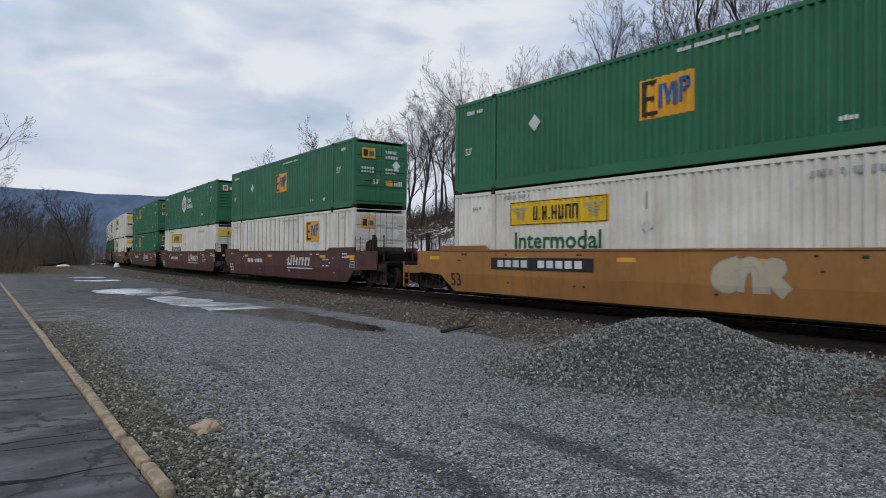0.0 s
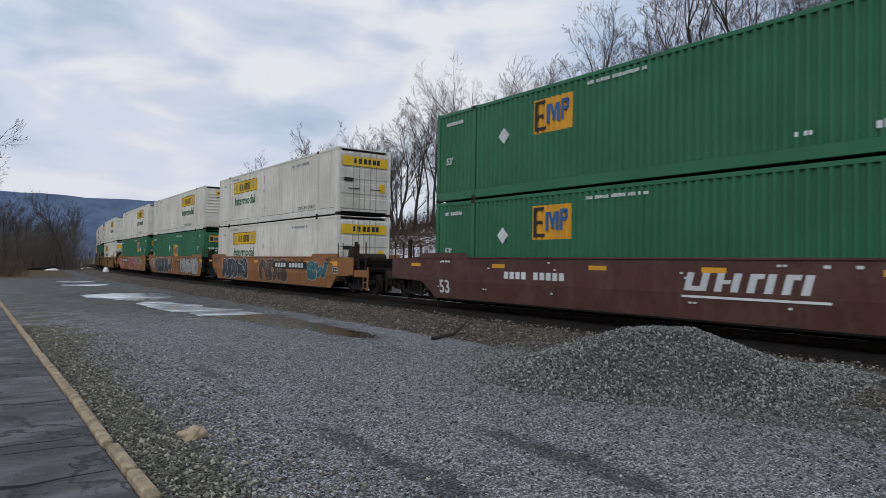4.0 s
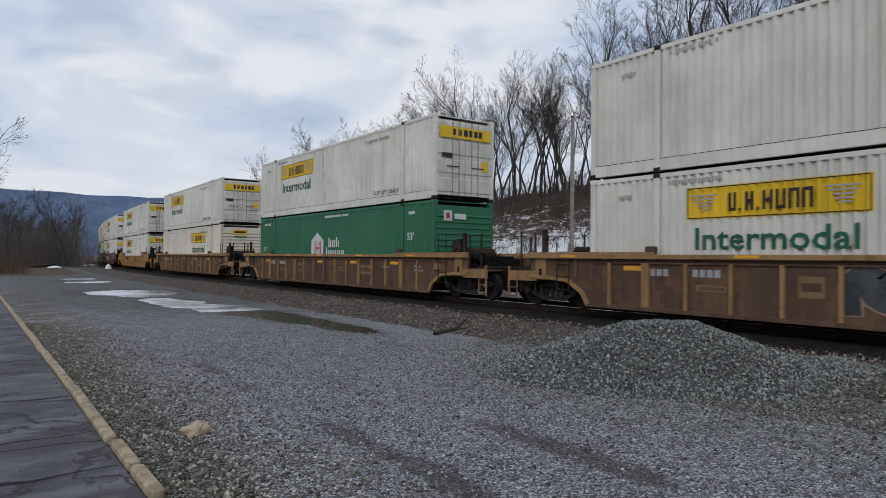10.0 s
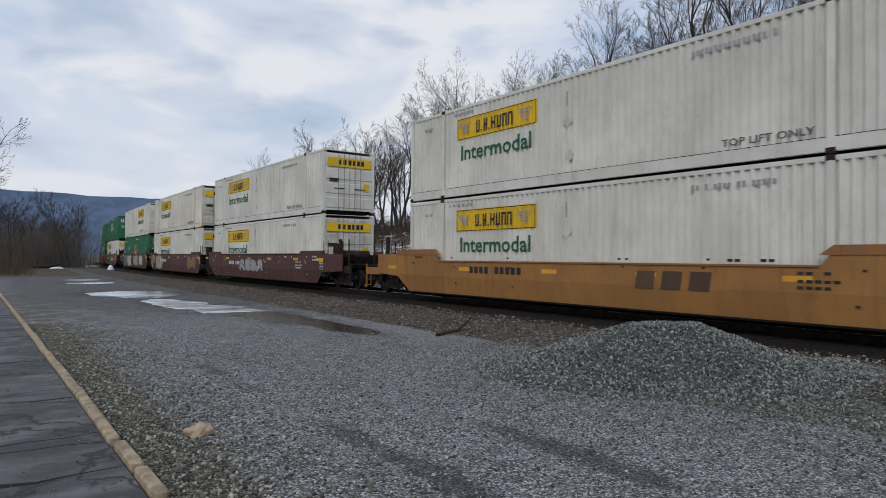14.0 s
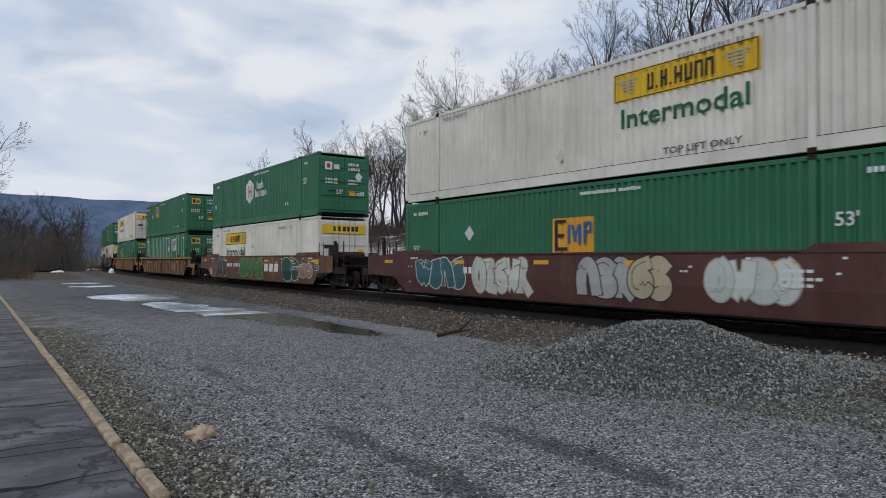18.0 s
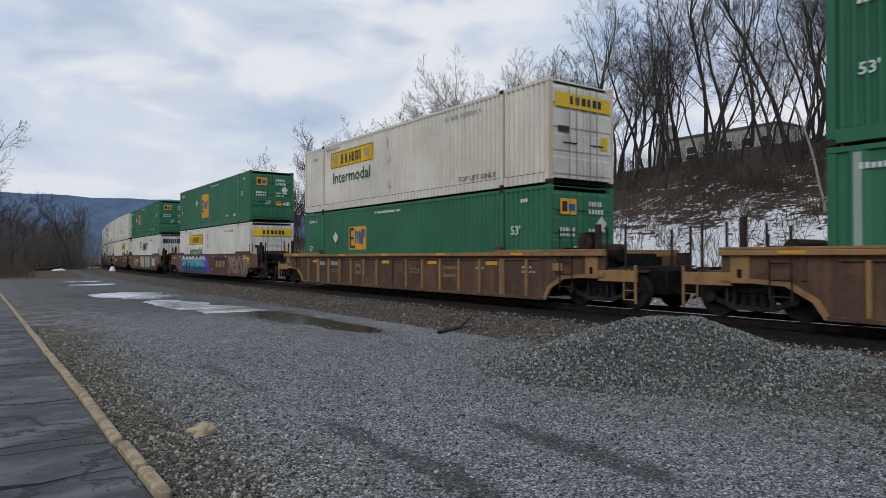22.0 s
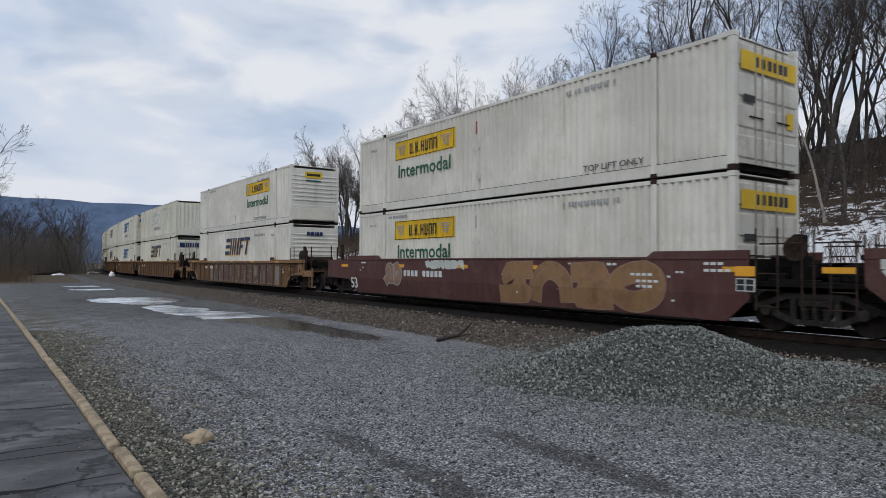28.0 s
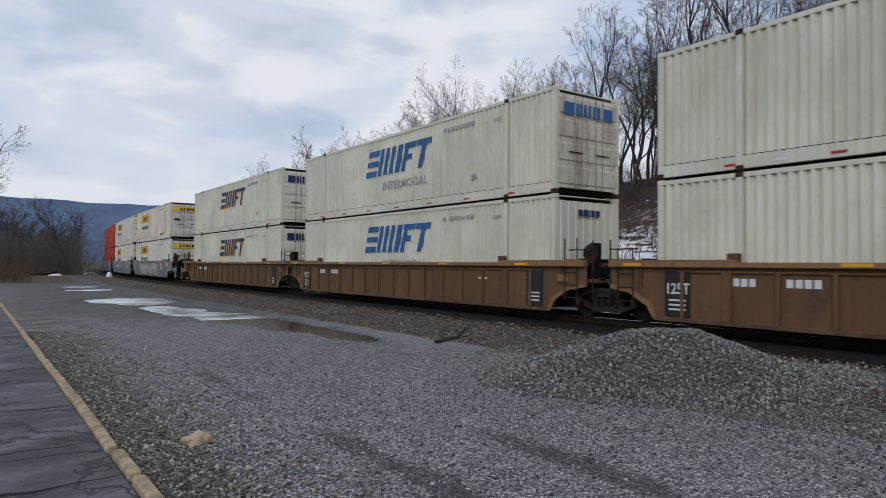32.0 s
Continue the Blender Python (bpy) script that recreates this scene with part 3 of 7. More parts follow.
def scatter(name, n, area, size, material, label, seed, keep=None, lift=0.25, parent=None, hfun=None, flat=0.6):
    """Loose stones as real little lumps, joined into one mesh."""
    rs = np.random.RandomState(seed)
    x0, x1, y0, y1 = area
    x, y = rs.uniform(x0, x1, n), rs.uniform(y0, y1, n)
    if keep is not None:
        k = keep(x, y) > rs.rand(n)
        x, y = x[k], y[k]
    n = len(x)
    z = (hfun or height)(x, y)
    octa = np.array([(1, 0, 0), (0, 1, 0), (-1, 0, 0), (0, -1, 0), (0.15, 0.1, 1), (-0.1, 0.12, -1)], float)
    tri = np.array([(0, 1, 4), (1, 2, 4), (2, 3, 4), (3, 0, 4), (1, 0, 5), (2, 1, 5), (3, 2, 5), (0, 3, 5)])
    r = size * np.minimum(rs.lognormal(0, 0.33, n), 2.2)
    shape = octa[None] * np.stack([rs.uniform(0.7, 1.3, n), rs.uniform(0.6, 1.1, n), rs.uniform(0.45, 0.9, n) * flat / 0.6], -1)[:, None, :]
    shape = shape * rs.uniform(0.75, 1.2, (n, 6, 1))
    a, b = rs.uniform(0, 6.28, n), rs.normal(0, 0.35, n)
    ca, sa, cb, sb = np.cos(a), np.sin(a), np.cos(b), np.sin(b)
    px = shape[..., 0] * cb[:, None] + shape[..., 2] * sb[:, None]
    pz = -shape[..., 0] * sb[:, None] + shape[..., 2] * cb[:, None]
    py = shape[..., 1]
    V = np.stack([(px * ca[:, None] - py * sa[:, None]) * r[:, None] + x[:, None], (px * sa[:, None] + py * ca[:, None]) * r[:, None] + y[:, None],
                  pz * r[:, None] + (z + r * lift)[:, None]], -1).reshape(-1, 3)
    F = (tri[None] + 6 * np.arange(n)[:, None, None]).reshape(-1, 3)
    me = bpy.data.meshes.new(name)
    me.vertices.add(len(V))
    me.vertices.foreach_set("co", V.ravel().astype(np.float32))
    me.loops.add(F.size)
    me.loops.foreach_set("vertex_index", F.ravel().astype(np.int32))
    me.polygons.add(len(F))
    me.polygons.foreach_set("loop_start", np.arange(0, F.size, 3, dtype=np.int32))
    me.update()
    me.validate()
    return tagged(put(name, me, material, parent), label, "" if parent else "gravel", kind="stuff")


build_ground()

# far ridge beyond the valley
def build_ridge():
    V, F = [], []
    for i in range(121):
        h = radians(-50 + i * 1.4)
        r = 1900.0
        top = 152 + 3 * math.sin(h * 9 + 1) + 2 * math.sin(h * 31) + 1.5 * math.sin(h * 83)
        top *= 1.0 if h < radians(13) else max(0.55, 1 - (h - radians(13)) * 1.2)
        for k, (dr, z) in enumerate(((-260, -6), (-120, top * 0.55), (0, top), (320, -6))):
            V.append(((r + dr) * math.sin(h), (r + dr) * math.cos(h), z))
    for i in range(120):
        for k in range(3):
            F.append((i * 4 + k, i * 4 + 4 + k, i * 4 + 5 + k, i * 4 + 1 + k))
    me = points_mesh("backdrop", V, F)
    me.shade_smooth()
    tagged(put("backdrop", me, RIDGE), "long wooded mountain ridge on the horizon, distance haze in its colour", "mountain", kind="structure")


build_ridge()

# ---- paved strip and its kerb ----
def build_pavement():
    x0, x1, y0, y1 = -26.0, 1.0, -16.0, 62.0
    me = mesh_of(("slab",), lambda bm: add_box(bm, ((x0 + x1) / 2, (y0 + y1) / 2, -0.06), (x1 - x0, y1 - y0, 0.18), 0.01))
    slab = tagged(put("pavement", me, ASPHALT), "cracked dark asphalt strip edged by a pale kerb", "pavement", kind="structure")
    rs = random.Random(4)
    for yc, w in ((5.6, 0.09), (6.38, 0.05), (6.8, 0.08), (8.55, 0.04), (11.75, 0.09), (15.4, 0.05), (21.0, 0.07)):
        V, F, y = [], [], yc
        n = 26
        for i in range(n):
            x = 0.97 - i * 0.28
            y += rs.uniform(-0.07, 0.07)
            ww = w * 1.3 * rs.uniform(0.05, 1.5) * (1 if i < n - 4 else 0.3)
            for dx, z in ((-ww / 2, 0.0295), (0, 0.0325), (ww / 2, 0.0295)):
                V.append((x, y + dx, z))
        for i in range(n - 1):
            for k in range(2):
                F.append((i * 3 + k, i * 3 + k + 1, i * 3 + k + 4, i * 3 + k + 3))
        put("crack_filler", points_mesh("crack_filler", V, F), plain("tar", (0.018, 0.018, 0.020), 0.75, 0, 0.3), slab)
    kerb = tagged(new("kerb"), "row of pale tan stone kerb blocks beside the asphalt", "kerb", kind="structure")
    y, first = 4.70, [0.64, 0.72]
    for i in range(24):
        ln = first[i] if i < 2 else rs.choice((1.35, 1.9, 2.3, 2.6))
        me = mesh_of(("kerb_block", round(ln, 2)), lambda bm: add_box(bm, (0, 0, 0), (0.104, ln, 0.15), 0.02))
        put("kerb_block", me, CONCRETE, kerb, pose(1.06 + rs.uniform(-0.008, 0.008), y + ln / 2, 0.0 + rs.uniform(-0.006, 0.006), 0, rs.uniform(-2, 2), rs.uniform(-0.7, 0.7)))
        y += ln + (0.13 if i < 2 else rs.uniform(0.01, 0.03))


build_pavement()

# ---- the line: two rails on timber ties ----
def build_track():
    line = tagged(new("railway_track"), "single railway line on dark timber ties", "railway track", kind="structure")
    ss = list(np.arange(-60, 36, 12.0)) + list(np.arange(36, 300, 4.0))
    for side in (-1, 1):
        for nm, prof, mt in (("rail", [(-0.065, -0.17), (0.065, -0.17), (0.07, -0.155), (0.012, -0.13), (0.012, -0.045), (0.036, -0.03), (0.036, -0.008), (-0.036, -0.008), (-0.036, -0.03), (-0.012, -0.045), (-0.012, -0.13), (-0.07, -0.155)], RAILSIDE),
                             ("railhead", [(-0.036, -0.008), (0.036, -0.008), (0.034, -0.001), (0.026, 0.0), (-0.026, 0.0), (-0.034, -0.001)], RAILTOP)):
            V, F, n = [], [], len(prof)
            for s in ss:
                x, y, a = along(s)
                for u, z in prof:
                    o = side * (GAUGE / 2 + 0.036) + u
                    V.append((x + o * math.cos(a), y - o * math.sin(a), RAIL_Z + z - 0.002))
            for i in range(len(ss) - 1):
                for k in range(n):
                    F.append((i * n + k, i * n + (k + 1) % n, (i + 1) * n + (k + 1) % n, (i + 1) * n + k))
            put(nm, points_mesh(nm, V, F), mt, line)
    me = mesh_of(("tie",), lambda bm: add_box(bm, (0, 0, 0), (2.6, 0.22, 0.17), 0.012))
    rs = random.Random(9)
    s = -16.0
    while s < 125:
        x, y, a = along(s)
        put("tie", me, TIE, line, pose(x + rs.uniform(-0.04, 0.04), y, RAIL_Z - 0.262 + rs.uniform(-0.006, 0.006), 0, 0, -math.degrees(a) + rs.uniform(-1, 1)))
        s += 0.5


build_track()

# ---- standing water: two frozen puddles, and open water at the foot of the ballast ----
for nm, mt, label, x0, x1, y0, y1 in (("frozen_puddle", ICE, "pale frozen puddle in the gravel lot", 3.4, 7.75, 20.3, 37.5), ("frozen_puddle", ICE, "pale frozen puddle in the gravel lot", 3.4, 8.2, 42.5, 57.0),
                                      ("puddle", WATER, "dark shallow puddle along the ballast foot", 5.2, 9.0, 11.5, 20.29)):
    V = [(x0, y0, -0.052), (x1, y0, -0.052), (x1, y1, -0.052), (x0, y1, -0.052)]
    tagged(put(nm, points_mesh(nm, V, [(0, 1, 2, 3)]), mt), label, "puddle", "puddles on the lot")

# ---- the heap of crushed stone ----
HEAP = (8.4, 6.25)


def heap_height(x, y):
    u, v = x - HEAP[0], y - HEAP[1]
    a = radians(40)
    p, q = u * math.cos(a) - v * math.sin(a), u * math.sin(a) + v * math.cos(a)
    r = np.hypot(p / 2.75, q / 1.95) * (1 + 0.10 * ripple(x, y, 2.5, 8))
    return height(x, y) + 0.76 * np.interp(r, [0, 0.2, 0.5, 0.78, 1.0, 1.15], [1.0, 0.95, 0.55, 0.17, 0.03, -0.05]) + 0.03 * ripple(x, y, 0.9, 11)


def build_heap():
    xs, ys = np.linspace(5.0, 12.2, 90), np.linspace(2.6, 9.8, 90)
    X, Y = np.meshgrid(xs, ys)
    Z = heap_height(X, Y) - 0.012
    u = np.hypot(X - HEAP[0], Y - HEAP[1])
    Z = np.where(u > 3.4, height(X, Y) - 0.08, Z)
    idx = np.arange(8100).reshape(90, 90)
    quads = np.stack([idx[:-1, :-1], idx[:-1, 1:], idx[1:, 1:], idx[1:, :-1]], -1).reshape(-1, 4)
    me = points_mesh("heap_core", np.stack([X, Y, Z], -1).reshape(-1, 3).tolist(), quads.tolist())
    n = Nodes("heap_core", 0.9)
    at = n.where(vary=False)
    c = n.cells(34, at)
    n.bump(c.outputs["Distance"], 0.8, 0.02)
    heap = tagged(new("gravel_heap"), "low heap of grey-green crushed stone on the lot", "gravel heap")
    # core coloured darker than the stones, to paint shade into their gaps
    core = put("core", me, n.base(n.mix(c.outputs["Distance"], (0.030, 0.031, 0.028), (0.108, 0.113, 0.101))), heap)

    def keep(x, y):
        return (heap_height(x, y) > height(x, y) + 0.005) * 1.0

    scatter("crushed_stone", 60000, (5.2, 11.8, 3.0, 9.6), 0.0175, GREYSTONE, "loose angular grey-green stones", 21, keep, 0.1, heap, heap_height, 0.75)


build_heap()

# ---- a rock, a branch ----
def lump(name, seed, size, at, material, label, category):
    rs = random.Random(seed)
    bm = bmesh.new()
    bmesh.ops.create_icosphere(bm, subdivisions=3, radius=1)
    for v in bm.verts:
        f = 1 + 0.35 * noise.noise(v.co * 1.3 + Vector((seed, 0, 0))) + 0.12 * noise.noise(v.co * 4)
        v.co = Vector((v.co.x * size[0] * f, v.co.y * size[1] * f, max(v.co.z, -0.5) * size[2] * f))
    me = bpy.data.meshes.new(name)
    bm.to_mesh(me)
    bm.free()
    tagged(put(name, me, material, None, at), label, category)


lump("rock", 3, (0.14, 0.10, 0.075), pose(1.74, 6.28, 0.03, 0, 0, 25), SANDSTONE, "pale tan sandstone rock lying on the gravel", "rock")


def tree_mesh(name, segments, sides=5):
    """Tapered limbs from a list of start, end and the two radii."""
    A, B = np.array([s[0] for s in segments]), np.array([s[1] for s in segments])
    ra, rb = np.array([s[2] for s in segments]), np.array([s[3] for s in segments])
    d = B - A
    d /= np.linalg.norm(d, axis=1, keepdims=True) + 1e-9
    ref = np.where(np.abs(d[:, 2:3]) < 0.9, np.array([[0, 0, 1.0]]), np.array([[1.0, 0, 0]]))
    u = np.cross(d, ref)
    u /= np.linalg.norm(u, axis=1, keepdims=True)
    w = np.cross(d, u)
    ang = np.arange(sides) * 2 * np.pi / sides
    ring = u[:, None] * np.cos(ang)[None, :, None] + w[:, None] * np.sin(ang)[None, :, None]
    V = np.concatenate([A[:, None] + ring * ra[:, None, None], B[:, None] + ring * rb[:, None, None]], 1).reshape(-1, 3)
    base = np.arange(len(segments))[:, None] * 2 * sides
    k = np.arange(sides)
    F = np.stack([base + k, base + (k + 1) % sides, base + sides + (k + 1) % sides, base + sides + k], -1).reshape(-1, 4)
    me = points_mesh(name, V.tolist(), F.tolist())
    me.shade_smooth()
    return me


def grow(seed, tall, bare=0.42, limbs=4, open_=0.55, thick=0.16, deep=4):
    """A leafless tree: a winding trunk, ascending limbs, sprays of branches and twigs; returns thick segments and thin ones."""
    rs = random.Random(seed)
    stem, fine = [], []

    def aside(way, lean):
        side = way.cross(Vector((rs.gauss(0, 1), rs.gauss(0, 1), rs.gauss(0, 1)))).normalized()
        return (way + side * lean).normalized()

    def limb(p, way, length, r, depth):
        steps = (7, 7, 5, 4, 2)[depth]
        st = length / steps
        lift = (0.02, 0.08, 0.05, 0.03, 0.02)[depth]
        wind = (0.10, 0.13, 0.12, 0.12, 0.12)[depth]
        for i in range(steps):
            way = (way + Vector((rs.gauss(0, wind), rs.gauss(0, wind), rs.gauss(lift, wind * 0.6)))).normalized()
            thin = 0.55 if depth == 0 else 0.82
            r0, r1 = max(r * (1 - thin * i / steps), 0.007), max(r * (1 - thin * (i + 1) / steps), 0.0055)
            q = p + way * st
            (stem if depth < 2 else fine).append((tuple(p), tuple(q), r0, r1))
            p = q
            f = (i + 1) / steps
            if depth == 0:
                if f > bare + 0.1 and f < 0.99 and rs.random() < 0.8:
                    limb(p, aside(way, rs.uniform(0.5, 0.95)), tall * rs.uniform(0.24, 0.38), r1 * 0.5, 1)
            elif depth < deep and f > 0.25:
                for _ in range((0, 2, 2, 1)[depth] if rs.random() < 0.55 else 1):
                    limb(p, aside(way, rs.uniform(0.45, 0.95)), length * rs.uniform(0.34, 0.52) * (1.2 - 0.6 * f), r1 * rs.uniform(0.45, 0.62), depth + 1)
        if depth == 0:
            for k in range(limbs):
                limb(p, aside(way, rs.uniform(0.18, open_ + 0.1)), tall * rs.uniform(0.30, 0.40), r1 * rs.uniform(0.6, 0.8), 1)

    lean = Vector((rs.gauss(0, 0.05), rs.gauss(0, 0.05), 1)).normalized()
    limb(Vector((0, 0, -0.4)), lean, tall * (0.50 + 0.3 * bare), thick, 0)
    return stem, fine


KINDS = []
for k, (tall, bare, limbs, open_, thick) in enumerate(((11.0, 0.5, 3, 0.5, 0.125), (10.0, 0.35, 4, 0.75, 0.13), (12.0, 0.6, 3, 0.4, 0.13), (9.0, 0.3, 4, 0.8, 0.12), (11.5, 0.55, 2, 0.5, 0.10),
                                                       (9.5, 0.25, 4, 0.9, 0.14), (12.5, 0.6, 3, 0.45, 0.145), (10.5, 0.5, 2, 0.4, 0.085), (8.5, 0.4, 3, 0.6, 0.08))):
    st, fi = grow(100 + k, tall, bare, limbs, open_, thick)
    KINDS.append((tree_mesh("trunk", st, 6), tree_mesh("crown", fi, 3), tall))
for k in range(5):
    st, fi = grow(200 + k, (10.0, 9.0, 11.0, 8.0, 9.5)[k], (0.3, 0.25, 0.45, 0.3, 0.4)[k], 3, 0.7, 0.15, 3)
    KINDS.append((tree_mesh("trunk", st, 5), tree_mesh("crown", [(a, b, p * 1.5, q * 1.5) for a, b, p, q in fi], 3), 10.0))


def plant(x, y, kind, scale=1.0, turn=0.0, label="", pale=False, tilt=(0, 0)):
    tr, cr, _ = KINDS[kind]
    z = float(height(np.array([x]), np.array([y]))[0]) - 0.05
    t = tagged(new("tree"), label or "tall bare deciduous tree on the wooded bank", "tree", "bare trees on the bank" if not label else "bare trees by the lot")
    t.matrix_basis = pose(x, y, z, tilt[0], tilt[1], turn)
    put("trunk", tr, BARKPALE if pale else BARK, t, Matrix.Diagonal((scale, scale, scale, 1)))
    put("crown", cr, TWIG, t, Matrix.Diagonal((scale, scale, scale, 1)))


def build_trees():
    rs = random.Random(12)
    for i in range(124):
        s = rs.uniform(2, 44) if i < 76 else rs.uniform(44, 135)
        d = rs.uniform(11.5 + min(max(0, s - 8) * 0.4, 9.5), 31) if i % 4 else rs.uniform(22, 34)
        x, y, a = along(s)
        x, y = x + d * math.cos(a), y - d * math.sin(a)
        if 24 < y < 46 and 50 < x < 70:
            continue
        plant(x, y, rs.choice((0, 2, 4, 6, 7, 7, 0, 4, 1, 3)) if s < 60 else 9 + rs.randrange(5), rs.uniform(0.8, 1.1) * (1 if s < 18 else 0.78 if s < 55 else 1.2), rs.uniform(0, 360), tilt=(rs.gauss(0, 2.5), rs.gauss(0, 2.5)))
    # the trees that stand out along the skyline
    for x, y, kind, sc, turn in ((35.0, 51.0, 1, 1.35, 30), (37.5, 45.5, 5, 0.95, 80), (37.0, 41.5, 3, 1.1, 10), (36.5, 35.5, 1, 1.0, 150), (36.5, 60.0, 5, 1.4, 20), (36.0, 68.0, 3, 1.6, 60), (36.0, 74.0, 1, 1.45, 100), (35.0, 80.0, 5, 1.5, 40), (35.5, 88.0, 1, 1.35, 140), (34.0, 28.5, 5, 1.25, 200)):
        plant(x, y, kind, sc, turn)
    for k in range(22):
        s = 46 + k * 3.0 + rs.uniform(-1.5, 1.5)
        x, y, a = along(s)
        d = rs.uniform(17, 23)
        plant(x + d * math.cos(a), y - d * math.sin(a), rs.choice((1, 3, 5, 5)), (1.0 if s < 62 else 1.2) * rs.uniform(0.85, 1.05), rs.uniform(0, 360), tilt=(rs.gauss(0, 2), rs.gauss(0, 2)))
    for k in range(40):
        s, d = rs.uniform(6, 32), rs.uniform(14, 29)
        if s > 20 and d < 19:
            d += 6
        plant(TRACK_X + d, s, rs.choice((0, 6, 2, 1, 5, 4, 7, 8)), rs.uniform(0.95, 1.2), rs.uniform(0, 360), tilt=(rs.gauss(0, 2.5), rs.gauss(0, 2.5)))
    for k in range(20):
        h, r = radians(37.0 + 9.5 * (k + rs.random()) / 20), rs.uniform(55, 70)
        plant(r * math.sin(h), r * math.cos(h), rs.choice((0, 2, 4, 6, 7)), rs.uniform(0.85, 1.05), rs.uniform(0, 360), tilt=(rs.gauss(0, 2.5), rs.gauss(0, 2.5)))
    plant(27.6, 12.9, 7, 0.75, 40, pale=True, tilt=(0, -7))
    # by the lot and the far woods
    plant(-1.0, 55, 5, 1.3, 10, "spreading bare tree at the lot's far end")
    plant(-4.6, 63, 1, 1.3, 200, "tall bare tree at the lot's far end")
    plant(3.4, 88, 3, 1.05, 90, "small bare tree at the lot's far end")
    plant(1.2, 78, 5, 0.9, 190, "small bare tree at the lot's far end")
    plant(9.2, 112, 5, 1.15, 60, "grey bare tree in the far woods")
    plant(16.0, 150, 1, 1.3, 20, "grey bare tree in the far woods")
    for i in range(92):
        y = rs.uniform(104, 160)
        x = rs.uniform(-14, 0.075 * y + 6) if i < 80 else rs.uniform(30, 62)
        if abs(float(offset(np.array([x]), np.array([y]))[0])) < 5:
            continue
        plant(x, y, 9 + rs.randrange(5), rs.uniform(0.7, 1.1), rs.uniform(0, 360), "grey bare tree in the far woods")


build_trees()


def brush(name, n, place, tall, material, label, seed, stems=7):
    """Thickets of thin stems."""
    rs = random.Random(seed)
    seg = []
    for _ in range(n):
        x, y = place(rs)
        z = float(height(np.array([x]), np.array([y]))[0])
        h = tall * rs.uniform(0.5, 1.25)
        for _ in range(stems):
            p = Vector((x + rs.gauss(0, 0.25), y + rs.gauss(0, 0.25), z - 0.05))
            way = Vector((rs.gauss(0, 0.35), rs.gauss(0, 0.35), 1)).normalized()
            for k in range(3):
                q = p + way * h / 3
                seg.append((tuple(p), tuple(q), 0.014 - 0.003 * k, 0.011 - 0.003 * k))
                way = (way + Vector((rs.gauss(0, 0.25), rs.gauss(0, 0.25), 0))).normalized()
                if k:
                    w2 = (way + Vector((rs.gauss(0, 0.8), rs.gauss(0, 0.8), 0))).normalized()
                    seg.append((tuple(q), tuple(q + w2 * h * 0.25), 0.007, 0.004))
                p = q
    tagged(put(name, tree_mesh(name, seg, 3), material), label, "brush", kind="stuff")


def bank_place(lo, hi, s0, s1):
    def f(rs):
        s, d = rs.uniform(s0, s1), rs.uniform(lo, hi)
        x, y, a = along(s)
        return x + d * math.cos(a), y - d * math.sin(a)
    return f


brush("bank_brush", 900, bank_place(7.5, 19, 0, 75), 1.2, TWIGRED, "brown leafless brush on the lower bank", 31)
brush("crest_brush", 900, bank_place(15, 30, 0, 110), 1.5, TWIG, "dark leafless undergrowth on the crest", 32)
brush("far_brush", 1200, lambda rs: (rs.uniform(-14, 14), rs.uniform(96, 140)), 5.2, BRUSHGREY, "grey leafless thicket at the far end of the lot", 33)
brush("roadside_brush", 500, lambda rs: (lambda y: (rs.uniform(-12, 0.07 * y - 0.5), y))(rs.uniform(60, 92)), 1.3, TWIGRED, "reddish brown dead weeds at the lot's edge", 34, 7)

# ---- a pole and the house behind the trees ----
def build_pole():
    p = tagged(new("utility_pole"), "slender pale timber pole behind the railway line", "pole")
    z = float(height(np.array([19.6]), np.array([18.7]))[0])
    p.matrix_basis = pose(19.6, 18.7, z)
    me = mesh_of(("pole",), lambda bm: add_tube(bm, (0, 0, -0.3), (0, 0, 7.25), 0.105, 0.075, 12))
    put("shaft", me, POLE, p)
    me = mesh_of(("pole_cap",), lambda bm: add_tube(bm, (0, 0, 7.25), (0, 0, 7.31), 0.085, 0.06, 12))
    put("cap", me, STEEL, p)


build_pole()


def build_house():
    h = tagged(new("house"), "long pale two-storey house half hidden behind bare trees", "house")
    h.matrix_basis = pose(57, 34.6, 7.3)
    box("wall", h, HOUSEWALL, (0, 0, 2.6), (5, 11.0, 5.6))
    box("roof", h, HOUSEROOF, (0, 0, 5.45), (5.2, 11.2, 0.2))
    box("chimney", h, HOUSEWALL, (-1.6, 6.2, 3.6), (1.3, 1.3, 7.0))
    for k in range(6):
        for zz in (1.2, 3.8):
            w = box("window", h, DECALWHITE, (-2.52, -4.5 + k * 1.8, zz), (0.1, 1.1, 1.5))
            box("pane", w, PANE, (-0.04, 0, 0.36), (0.06, 0.9, 0.62), 0.004)
            box("pane", w, PANE, (-0.04, 0, -0.36), (0.06, 0.9, 0.62), 0.004)


build_house()


SNOW = plain("snow_heap", (0.80, 0.80, 0.81), 0.8, 0, 0.06, 5, 0.2)
for seed, x, y, size in ((5, 12.6, 80.0, (0.28, 0.26, 0.50)), (6, 8.9, 95.0, (0.75, 0.4, 0.22)), (7, 14.0, 104.0, (1.0, 0.5, 0.22))):
    lump("snow_heap", seed, size, pose(x, y, float(height(np.array([x]), np.array([y]))[0]), 0, 0, 30 * seed), SNOW, "small white heap of old snow beside the bend", "snow heap")


